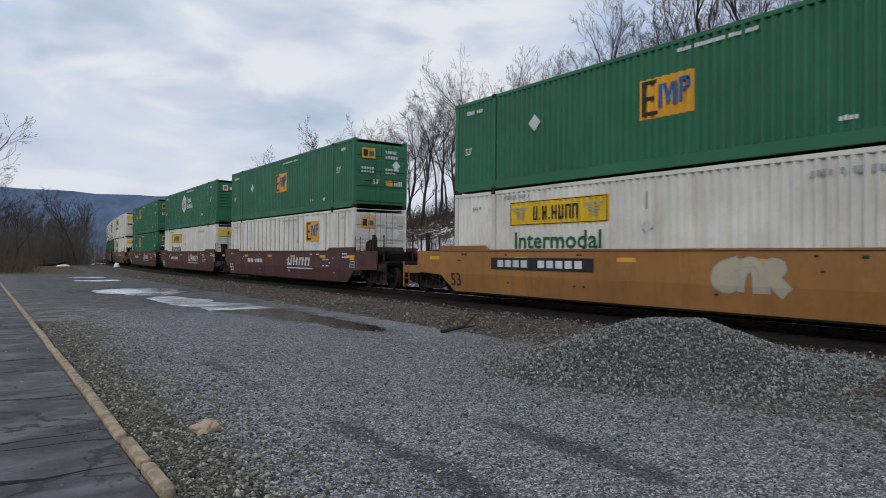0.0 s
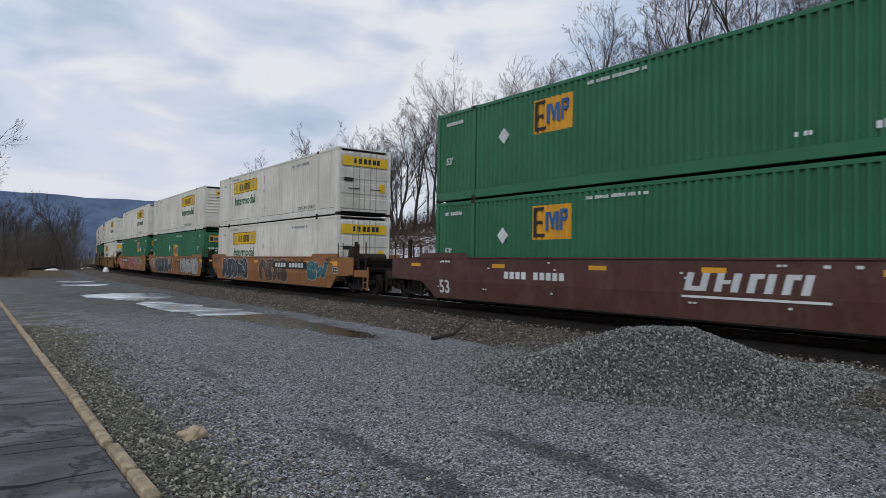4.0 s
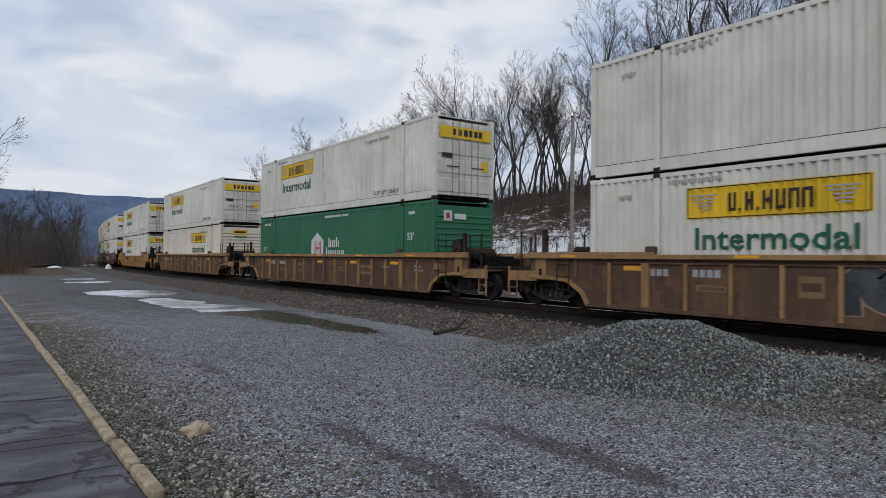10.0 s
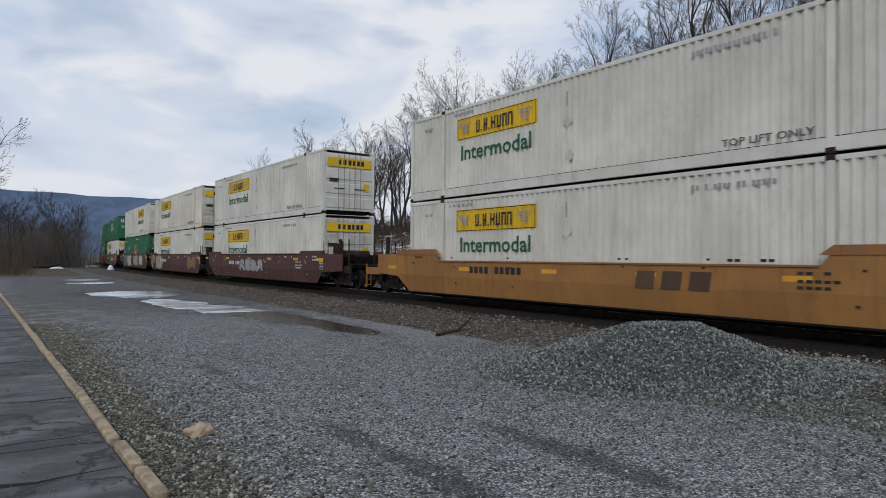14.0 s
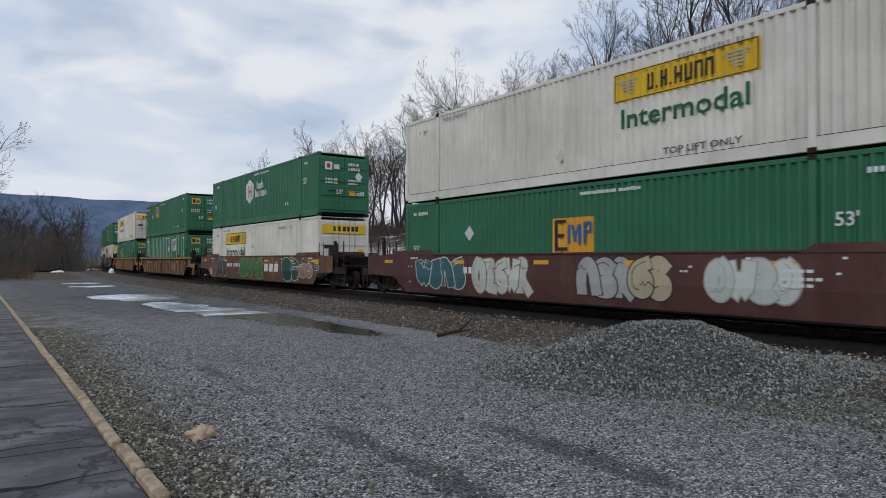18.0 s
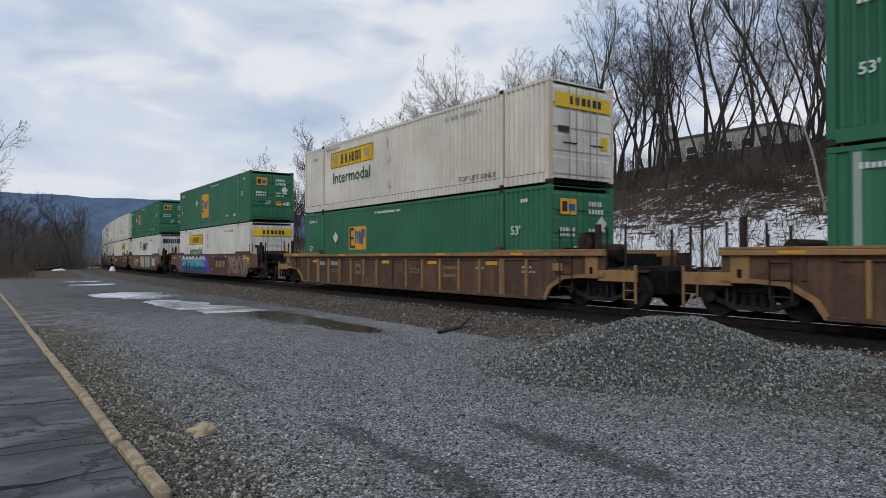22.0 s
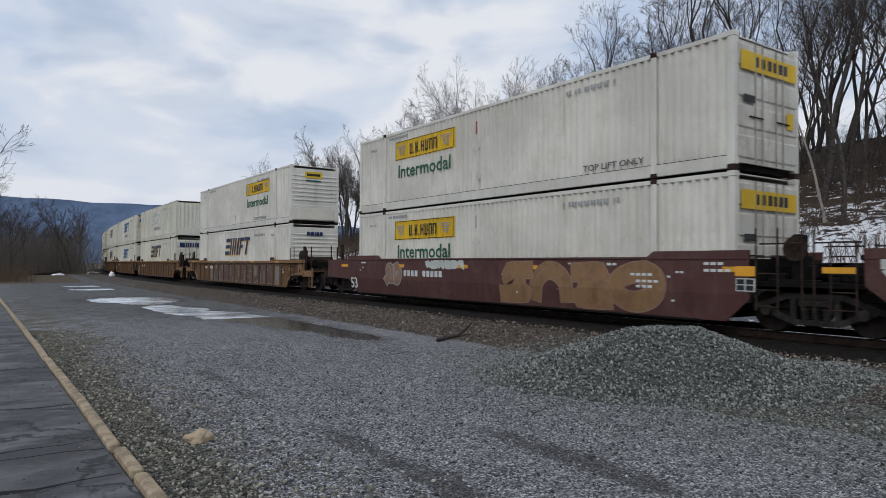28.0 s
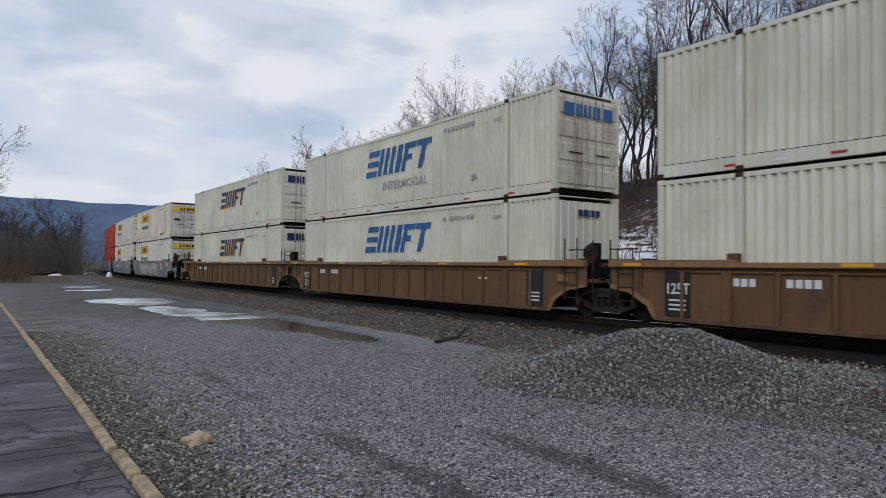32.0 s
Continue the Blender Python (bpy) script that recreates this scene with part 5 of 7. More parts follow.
        wide, tall, foot = (1.70, 1.58, 0.66) if u == 6.05 else (1.45, 0.93, {"striped": 1.6, "posts": 1.55}.get(col, SQUARE_FOOT.get(u, 1.1)))
        amber_square(c, u, foot, wide, tall, ground=pane, flat=col in ("striped", "posts"))
        diamond(c, {10.3: 12.43, 7.4: 3.75, 7.35: 3.77}.get(u, u - 1.2), 1.75, 0.24)
        small_marks(c, seed, grey, ((6.6 if u < 6 else 8.4, 2.58, 1.9, 0.09), (0.55, 2.45, 0.9, 0.12), (13.2, 0.45, 0.4, 0.16), (11.8, 0.50, 0.35, 0.1), (15.0, 2.45, 0.4, 0.12)))
        if col == "green":
            words(c, "53'", 0.26, 14.55, 1.55, grey)
            words(c, "53'", 0.22, 0.55, 1.20, grey)
    elif sign == "hub":
        hexagon(c, u, 0.62 if u == 6.44 else 1.12)
        small_marks(c, seed, grey, ((7.8, 2.62, 2.2, 0.10), (0.6, 2.5, 0.9, 0.12), (12.3, 0.7, 0.4, 0.16), (14.6, 2.45, 0.4, 0.12)))
        words(c, "53'", 0.27, 14.5, 1.55, grey)
        words(c, "53'", 0.22, 0.55, 1.20, grey)
    elif sign in ("blue", "navy", "faded", "lowswift"):
        mt = {"blue": DECALBLUE, "navy": DECALNAVY, "faded": DECALFADED, "lowswift": DECALNAVY}[sign]
        if sign == "lowswift":
            slant_word(c, 7.2, 1.60, 2.9, 0.62, mt)
            prism("emblem", c, DECALNAVY, [(-0.95, 1.55), (0, 1.75), (0, 2.45), (-0.95, 2.45)], 0.003, (HALF - 5.6, 1.2925, 0))
            bar(c, 5.75, 6.1, 1.65, 2.35, YELLOW, "emblem_stripe", 1.296, -0.25)
            bar(c, 6.25, 6.4, 1.60, 2.35, DECALWHITE, "emblem_stripe", 1.296, -0.12)
        else:
            slant_word(c, u, 1.42 if sign != "faded" else 1.45, 4.3, 0.98, mt, YELLOW if sign == "navy" else None)
        if sign in ("faded", "blue"):
            words(c, "INTERMODAL", 0.30, u + 1.3, 0.85, DECALGREY, 3.0)
        small_marks(c, seed, DECALGREY, ((11.0, 2.40, 1.7, 0.14), (12.5, 0.70, 0.3, 0.2), (13.6, 2.35, 0.4, 0.1)))
        for k in range(15):
            bar(c, 0.6 + k * 1.05, 0.6 + k * 1.05 + 0.28, 0.11, 0.16, DECALRED if k % 2 else DECALWHITE, y=1.2945)
    return c


# ---- well cars ----
SMOOTHPAINT = paint("car_red_brown", (0.105, 0.056, 0.040), (0.30, 0.145, 0.055), dirt=0.8, rust=0.7, rough=0.7)


CREASE, LEAN_IN = 0.72, 0.075


def side_y(z):
    """How far a flat side plate leans in below its crease."""
    return -LEAN_IN * max(0.0, CREASE - z) / (CREASE - 0.157)


def cut(ring, level, above):
    """The part of a convex ring of (x, z) above or below a level."""
    out = []
    for (x0, z0), (x1, z1) in zip(ring, ring[1:] + ring[:1]):
        in0, in1 = (z0 >= level) == above, (z1 >= level) == above
        if in0:
            out.append((x0, z0))
        if in0 != in1:
            k = (level - z0) / (z1 - z0)
            out.append((x0 + (x1 - x0) * k, level))
    return out if len(out) > 2 else []


def stroke(pts, w):
    """A thick line through some points as a strip of quads with mitred joints."""
    P = [Vector(p) for p in pts]
    offs = []
    for i, p in enumerate(P):
        d0 = (p - P[i - 1]).normalized() if i else (P[1] - p).normalized()
        d1 = (P[i + 1] - p).normalized() if i < len(P) - 1 else d0
        n0, n1 = Vector((-d0.y, d0.x)), Vector((-d1.y, d1.x))
        m = n0 + n1
        m = m.normalized() if m.length > 0.2 else n0
        offs.append(m * min(w / max(m.dot(n0), 0.35), w * 1.8))
    ends = (P[0] - (P[1] - P[0]).normalized() * w * 0.5, P[-1] + (P[-1] - P[-2]).normalized() * w * 0.5)
    P[0], P[-1] = ends
    return [[tuple(P[i] + offs[i]), tuple(P[i + 1] + offs[i + 1]), tuple(P[i + 1] - offs[i + 1]), tuple(P[i] - offs[i])] for i in range(len(P) - 1)]


def rounded(pts, n=3):
    """Softens the corners of a line."""
    for _ in range(n - 1):
        out = [pts[0]]
        for (x0, z0), (x1, z1) in zip(pts, pts[1:]):
            out += [(x0 * 0.75 + x1 * 0.25, z0 * 0.75 + z1 * 0.25), (x0 * 0.25 + x1 * 0.75, z0 * 0.25 + z1 * 0.75)]
        pts = out + [pts[-1]]
    return pts


def ribbon(pts, w):
    """The outlines of the thick strokes of a line through some points."""
    out = []
    for (x0, z0), (x1, z1) in zip(pts, pts[1:]):
        dx, dz = x1 - x0, z1 - z0
        n = math.hypot(dx, dz) + 1e-6
        dx, dz = dx / n * w, dz / n * w
        x0, z0, x1, z1 = x0 - dx * 0.7, z0 - dz * 0.7, x1 + dx * 0.7, z1 + dz * 0.7
        out.append(((x0 + dz, z0 - dx), (x1 + dz, z1 - dx), (x1 - dz, z1 + dx), (x0 - dz, z0 + dx)))
    return out


def sprayed(car, name, material, rings, y, smooth, shade=()):
    """One sprayed form on a car's side, following the crease of a flat plate; shade: (level, material) from the top down."""
    bands = [(9.0, material)] + [(lv, mt) for lv, mt in shade]
    first = None
    for i, (top, mt) in enumerate(bands):
        low = bands[i + 1][0] if i + 1 < len(bands) else -9.0
        V, F = [], []
        for idx, ring in enumerate(rings):
            lift = 0.00005 * idx
            ring = [(x, max(min(z, 1.415), 0.185)) for x, z in ring]
            ring = cut(cut(ring, top, False), low, True) if len(bands) > 1 else ring
            for above in (True, False):
                piece = cut(ring, CREASE, above) if ring and smooth else (ring if above else [])
                if len(piece) > 2:
                    F.append(tuple(range(len(V), len(V) + len(piece))))
                    V += [(x, y + lift + (side_y(z) if smooth else 0.0), z) for x, z in piece]
        if not F:
            continue
        me = points_mesh(name, V, F)
        bm = bmesh.new()
        bm.from_mesh(me)
        bmesh.ops.remove_doubles(bm, verts=bm.verts, dist=0.0008)
        bmesh.ops.recalc_face_normals(bm, faces=bm.faces)
        bm.to_mesh(me)
        bm.free()
        ob = put(name, me, mt, car if first is None else first)
        first = first or ob
    return first


FORMS = ([(0.08, 0.0), (0.12, 0.62), (0.36, 0.98), (0.66, 0.96), (0.88, 0.6), (0.92, 0.0)],
         [(0.92, 0.82), (0.6, 1.0), (0.18, 0.88), (0.14, 0.56), (0.5, 0.46), (0.88, 0.36), (0.82, 0.06), (0.4, 0.0), (0.08, 0.14)],
         [(0.06, 1.0), (0.24, 0.04), (0.5, 0.7), (0.76, 0.04), (0.96, 1.0)],
         [(0.45, 1.0), (0.12, 0.78), (0.1, 0.26), (0.45, 0.0), (0.86, 0.22), (0.88, 0.76), (0.5, 0.99), (0.3, 0.8)],
         [(0.14, 0.0), (0.2, 0.98), (0.75, 0.9), (0.35, 0.5), (0.92, 0.0)],
         [(0.08, 0.94), (0.86, 0.94), (0.26, 0.5), (0.82, 0.44), (0.1, 0.04), (0.96, 0.02)],
         [(0.9, 0.95), (0.2, 0.8), (0.12, 0.2), (0.55, 0.02), (0.9, 0.2), (0.85, 0.5), (0.45, 0.5)])


def graffiti(car, x0, x1, z0, z1, y, fill, line, seed, letters=6, bold=0.17, smooth=True, shade=()):
    """Sprayed forms that nobody can read: fat rounded strokes with an outline, each lapping over the one before, with thin scribble on top."""
    rs = random.Random(seed)
    w = (x1 - x0) / letters
    h = z1 - z0
    t = min(bold * h, 0.30 * w) * 1.05
    last = -1
    for k in range(letters):
        form = rs.choice([f for f in range(len(FORMS)) if f != last])
        last = form
        slant, grow_ = rs.uniform(-0.12, 0.12), rs.uniform(1.0, 1.14)
        flip = rs.random() < 0.5
        pts = [(x0 + (k + 0.5 + ((0.5 - px) if flip else (px - 0.5)) * grow_ + slant * (pz - 0.5)) * w, z0 + t * 1.1 + pz * (h - 2.2 * t) + rs.uniform(-0.03, 0.03) * h) for px, pz in FORMS[form]]
        pts = rounded(pts)
        yy = y + 0.0030 * k
        sprayed(car, "graffiti_outline", line, stroke(pts, t + 0.035), yy, smooth)
        sprayed(car, "graffiti", fill, stroke(pts, t), yy + 0.0014, smooth, shade)
        if rs.random() < 0.7:
            glint = [(px + 0.25 * t, pz + 0.25 * t) for px, pz in pts[1:max(4, len(pts) // 2)]]
            sprayed(car, "graffiti_stroke", line, stroke(glint, 0.010), yy + 0.0028, smooth)
    for _ in range(letters // 2):
        cx, cz, r = rs.uniform(x0, x1), rs.uniform(z0 + 0.25, z1 - 0.12), rs.uniform(0.06, 0.13)
        tag = rounded([(cx + (i - 2.5) * r * 0.8, cz + rs.uniform(-1, 1) * r) for i in range(6)], 2)
        sprayed(car, "graffiti_tag", line, stroke(tag, 0.012), y + 0.0032 * letters, smooth)


def car_words(car, txt, h, x, z, material, y, width=None):
    me = text_mesh(txt, h)
    k = 1.0
    if width:
        xs = [v.co.x for v in me.vertices]
        k = width / (max(xs) - min(xs))
    tip = Matrix.Rotation(math.atan2(LEAN_IN, CREASE - 0.157), 4, "X") if y > 1.48 and z + h < CREASE + 0.08 else Matrix()
    return put("lettering", me, material, car, Matrix.Translation((x, y + (side_y(z) if y > 1.48 else 0.0) + 0.004, z)) @ tip.inverted() @ LETTER @ Matrix.Diagonal((k, 1, 1, 1)))


def car_bar(car, x0, x1, z0, z1, material, y, slant=0.0, name="marking"):
    mark(car, material, name, (((x0, y, z0), (x1, y, z0), (x1 + slant, y, z1), (x0 + slant, y, z1)), (0, 0.003, 0)))


def car_end(car, e, joint, colour, dark):
    """Deck over the truck, bolster, posts, ladder, brake gear; a coupler on a free end."""
    make_dark = colour in (MAROON, SMOOTHPAINT)
    deck = 9.55 if joint else 10.75
    box("end_deck", car, dark, (e * (8.35 + deck) / 2, 0, 0.93), (deck - 8.35, 2.5, 0.10), 0.01)
    box("end_sill", car, dark, (e * (8.2 + deck) / 2, 0, 0.72), (deck - 8.2, 0.62, 0.34), 0.015)
    box("bulkhead", car, dark, (e * 8.42, 0, 1.12), (0.10, 2.9, 0.62), 0.01)
    boxes("gear_box", car, STEEL, [((e * 8.9, 0.45, 1.14), (0.55, 0.7, 0.34)), ((e * 9.1, -0.5, 1.10), (0.5, 0.5, 0.26)), ((e * 8.8, 0.98, 1.06), (0.35, 0.24, 0.18))], 0.03)
    if joint:
        for s in (1, -1):
            tube("post", car, GEAR, (e * 9.42, s * 1.30, 0.45), (e * 9.42, s * 1.30, 1.95), 0.02, 6)
            tube("grab_rail", car, GEAR, (e * 8.6, s * 1.30, 1.72), (e * 9.42, s * 1.30, 1.72), 0.016, 6)
        box("joint_casting", car, STEEL, (e * 9.62, 0, 0.66), (0.5, 0.5, 0.36), 0.04)
    else:
        for s in (1, -1):
            box("deck_sill", car, GEAR if make_dark else colour, (e * 10.45, s * 1.38, 0.81), (1.15, 0.07, 0.27), 0.008)
            boxes("step_frame", car, GEAR if make_dark else colour, [((e * 10.66, s * 1.40, 0.50), (0.025, 0.03, 0.50)), ((e * 11.0, s * 1.40, 0.62), (0.05, 0.05, 0.90)), ((e * 10.83, s * 1.40, 0.26), (0.36, 0.08, 0.025)), ((e * 10.83, s * 1.40, 0.48), (0.36, 0.03, 0.022))], 0.005)
            if not make_dark:
                jack = box("jack_plate", car, colour, (e * 9.68, s * 1.425, 1.03), (0.40, 0.05, 0.60), 0.01)
                # solid dark block in place of a hole, its shade given as colour
                box("jack_eye", jack, STEEL, (0, s * 0.02, -0.10), (0.10, 0.03, 0.17), 0.01)
            for x, top in ((10.05, 1.98), (10.62, 2.05)):
                tube("post", car, GEAR, (e * x, s * 1.28, 0.35), (e * x, s * 1.28, top), 0.03, 6)
        box("crossover", car, GEAR, (e * 10.62, 0, 1.02), (0.35, 2.5, 0.05), 0.005)
        boxes("draft_gear", car, STEEL, [((e * 10.95, 0, 0.66), (0.6, 1.1, 0.62)), ((e * 10.6, 0.75, 0.5), (0.12, 0.5, 0.5)), ((e * 10.75, -0.9, 0.55), (0.5, 0.4, 0.4)), ((e * 11.42, 0, 0.84), (0.42, 0.22, 0.22)), ((e * 11.6, 0.06 * e, 0.84), (0.16, 0.34, 0.30))], 0.03)
        tube("air_hose", car, STEEL, (e * 11.0, 0.30, 0.62), (e * 11.55, 0.26, 0.30), 0.03, 6)
    reach = 9.4 if joint else 10.5
    # added dark sheet: the far plate's shade and dirt put in as colour
    box("liner", car, GEAR, (e * (8.1 + reach) / 2, -1.425, 1.12), (reach - 8.1, 0.03, 0.50), 0.004)
    if not joint:
        tube("air_tank", car, GEAR, (e * 9.0, 0.72, 1.42), (e * 9.0, -0.5, 1.42), 0.20, 14)
        tube("brake_cylinder", car, STEEL, (e * 9.55, 0.95, 1.30), (e * 10.25, 0.95, 1.30), 0.16, 12)
        for c, d in (((e * 9.0, 0.5, 1.12), (0.4, 0.08, 0.3)), ((e * 9.0, -0.3, 1.12), (0.4, 0.08, 0.3)), ((e * 9.9, 0.95, 1.08), (0.3, 0.2, 0.2)), ((e * 10.1, 0.2, 1.2), (0.25, 1.2, 0.3))):
            box("tank_cradle", car, STEEL, c, d, 0.01)
        box("bracket_post", car, GEAR, (e * 9.72, 1.22, 1.45), (0.14, 0.10, 1.25), 0.01)
    boxes("brake_rigging", car, STEEL, [((e * 9.5, -0.9, 1.12), (0.7, 0.5, 0.30)), ((e * 9.3, 0.1, 1.30), (0.9, 0.10, 0.10)), ((e * 8.7, 0.2, 1.45), (0.12, 1.6, 0.10)), ((e * 9.6, 0.7, 1.02), (0.5, 0.12, 0.12))], 0.02)
    box("underframe", car, STEEL, (e * 8.9, 0, 0.55), (1.3, 1.9, 0.20), 0.02)
    for x in (8.62, 9.05):
        tube("ladder_rail", car, GEAR, (e * x, 1.47, 0.42), (e * x, 1.47, 2.02 if e < 0 else 1.7), 0.018, 6)
    for k in range(4):
        tube("rung", car, GEAR, (e * 8.62, 1.47, 0.50 + 0.32 * k), (e * 9.05, 1.47, 0.50 + 0.32 * k), 0.014, 6)
    if e < 0:
        box("brake_stand", car, STEEL, (e * 9.25, 1.02, 1.42), (0.20, 0.26, 0.95), 0.02)
        me = mesh_of(("brake_wheel",), lambda bm: (add_tube(bm, (0, -0.015, 0), (0, 0.015, 0), 0.24, 0.24, 20), add_tube(bm, (0, -0.04, 0), (0, 0.04, 0), 0.06, 0.06, 10)))
        put("brake_wheel", me, GEAR, car, (e * 9.25, 1.20, 1.62))
        tube("brake_pipe", car, STEEL, (e * 8.7, 1.15, 1.0), (e * 9.7, 1.15, 1.0), 0.03, 6)


def creased_plate(car, colour, side, s):
    """A plate with its outer face bent in below the crease."""
    def build(bm):
        outer, inner = [], []
        for part in (cut(side, CREASE, True), cut(side, CREASE, False)):
            lo = [bm.verts.new((x, s * (1.50 + side_y(z)), z)) for x, z in part]
            hi = [bm.verts.new((x, s * (1.455 + side_y(z)), z)) for x, z in part]
            bm.faces.new(lo)
            bm.faces.new(hi[::-1])
            for i in range(len(lo)):
                j = (i + 1) % len(lo)
                if not (abs(part[i][1] - CREASE) < 1e-6 and abs(part[j][1] - CREASE) < 1e-6):
                    bm.faces.new((lo[i], hi[i], hi[j], lo[j]))
        bmesh.ops.remove_doubles(bm, verts=bm.verts, dist=0.0005)
        bmesh.ops.triangulate(bm, faces=bm.faces)
        bmesh.ops.recalc_face_normals(bm, faces=bm.faces)
    put("side_plate", mesh_of(("creased", tuple((round(a, 3), round(b, 3)) for a, b in side), s), build), colour, car)


def smooth_car(colour, chord, dark, joints, label, top=1.44, ends=9.95):
    """A well car with flat plate sides, deeper at the ends of the top edge, cut up over the trucks."""
    car = tagged(new("well_car"), label, "rail car", "well cars of the train")
    e0, e1 = 8.48 if joints[0] else ends, 8.48 if joints[1] else ends
    tail = [(7.5, 0.157), (8.48, 0.95)] if joints[1] else [(7.85, 0.157), (8.55, 0.66), (e1, 0.74)]
    head = [(-8.48, 0.62), (-7.95, 0.157)] if joints[0] else [(-e0, 0.74), (-8.55, 0.66), (-7.85, 0.157)]
    side = tail + [(e1, 1.44), (6.2, 1.44), (6.0, top), (-6.0, top), (-6.2, 1.44), (-e0, 1.44)] + head
    for s in (1, -1):
        creased_plate(car, colour, side, s)
        box("top_chord", car, chord, (0, s * 1.47, top + 0.012), (12.0, 0.12, 0.05), 0.008)
        for e, ee in ((-1, e0), (1, e1)):
            prism("raised_chord", car, chord, [(e * 6.0, 1.42), (e * min(ee, 8.6), 1.42), (e * min(ee, 8.6), 1.60), (e * 6.25, 1.60)], 0.10, (0, s * 1.47 - 0.05, 0))
        box("bottom_sill", car, dark, (0, s * 1.37, 0.145), (14.8, 0.16, 0.05), 0.008)
    for k in range(9):
        box("cross_bearer", car, dark, (-7.4 + 1.85 * k, 0, 0.21), (0.22, 2.8, 0.10), 0.01)
    for e in (-1, 1):
        car_end(car, e, joints[0] if e < 0 else joints[1], colour, dark)
    for x in (8.9, 4.6, 0.9, -2.2, -5.6, -8.2):
        car_bar(car, x - 0.28, x + 0.28, top - 0.28, top - 0.17, AMBER, 1.5015, 0, "reflector")
    return car


WORNSTENCIL = paint("worn_stencil", (0.21, 0.13, 0.065), (0.09, 0.055, 0.035), dirt=0.9, rust=0.5)


def ribbed_car(colour, chord, dark, joints, label):
    """A well car with recessed side plates between upright ribs and a heavy worn top chord."""
    car = tagged(new("well_car"), label, "rail car", "well cars of the train")
    e0, e1 = 9.30 if joints[0] else 10.1, 9.30 if joints[1] else 10.1
    side = [(-8.05, 0.12), (8.05, 0.12), (8.25, 0.42), (8.75, 0.70), (e1, 0.78), (e1, 1.30), (-e0, 1.30), (-e0, 0.78), (-8.75, 0.70), (-8.25, 0.42)]
    for s in (1, -1):
        prism("side_plate", car, colour, side, 0.03, (0, 1.375 if s > 0 else -1.405, 0))
        box("top_chord", car, chord, ((e1 - e0) / 2, s * 1.445, 1.345), (e0 + e1, 0.17, 0.11), 0.012)
        box("bottom_sill", car, dark, (0, s * 1.43, 0.15), (16.0, 0.09, 0.09), 0.01)
        box("ledge", car, colour, (0, s * 1.425, 1.20), (15.6, 0.05, 0.045), 0.008)
        for e, ee in ((-1, e0), (1, e1)):
            box("raised_chord", car, chord, (e * (6.0 + ee) / 2, s * 1.445, 1.43), (ee - 6.0, 0.15, 0.055), 0.01)
            box("guide", car, dark, (e * 6.12, s * 1.445, 1.50), (0.26, 0.14, 0.17), 0.02)
            prism("arch_trim", car, chord if s > 0 else dark, [(e * 8.05, 0.12), (e * 8.25, 0.42), (e * 8.75, 0.70), (e * ee, 0.78), (e * ee, 0.87), (e * 8.68, 0.79), (e * 8.14, 0.48), (e * 7.93, 0.12)], 0.05, (0, s * 1.43 - 0.025, 0))
    for k in range(-7, 8):
        x = 1.045 * k
        same = colour == RUSTY or k == 0
        box("rib", car, colour if same else chord, (x, 1.44, 0.70), (0.20 if k in (-6, 0, 6) else 0.085, 0.075, 1.01), 0.008)
        box("rib", car, dark, (x, -1.44, 0.74), (0.085, 0.075, 1.09), 0.008)
    for k in range(9):
        box("cross_bearer", car, dark, (-7.4 + 1.85 * k, 0, 0.21), (0.22, 2.7, 0.10), 0.01)
    for e in (-1, 1):
        car_end(car, e, joints[0] if e < 0 else joints[1], chord, dark)
    for x in (8.6, 3.8, 0.3, -3.3, -7.0):
        car_bar(car, x - 0.26, x + 0.26, 1.325, 1.385, AMBER, 1.5315, 0, "reflector")
    if colour != RUSTY:
        for x in (6.65, 0.45, -2.62, -5.75):
            car_bar(car, x - 0.27, x + 0.27, 1.03, 1.14, AMBER, 1.408, 0, "reflector")
        for x, z, w, h in ((2.62, 0.60, 0.48, 0.40), (-1.55, 0.72, 0.6, 0.16), (4.65, 0.62, 0.70, 0.14), (-3.68, 0.62, 0.88, 0.36)):
            car_bar(car, x - w / 2, x + w / 2, z, z + h, WORNSTENCIL, 1.4078, 0, "stencil")
            car_bar(car, x - w / 2 + 0.06, x + w / 2 - 0.06, z + h * 0.3, z + h * 0.7, colour, 1.4105, 0, "stencil")
    for e, jt in ((-1, joints[0]), (1, joints[1])):
        if jt:
            box("end_panel", car, DECALBLACK, (e * 7.45, 1.425, 0.72), (0.62, 0.05, 0.98), 0.006, "black painted end panel")
            for k in range(3):
                car_bar(car, e * 7.45 - 0.22, e * 7.45 + 0.2, 0.36 + 0.10 * k, 0.40 + 0.10 * k, DECALWHITE, 1.4515)
    box("valve_box", car, chord, (-8.5, 1.42, 1.0), (0.34, 0.07, 0.20), 0.01)
    return car


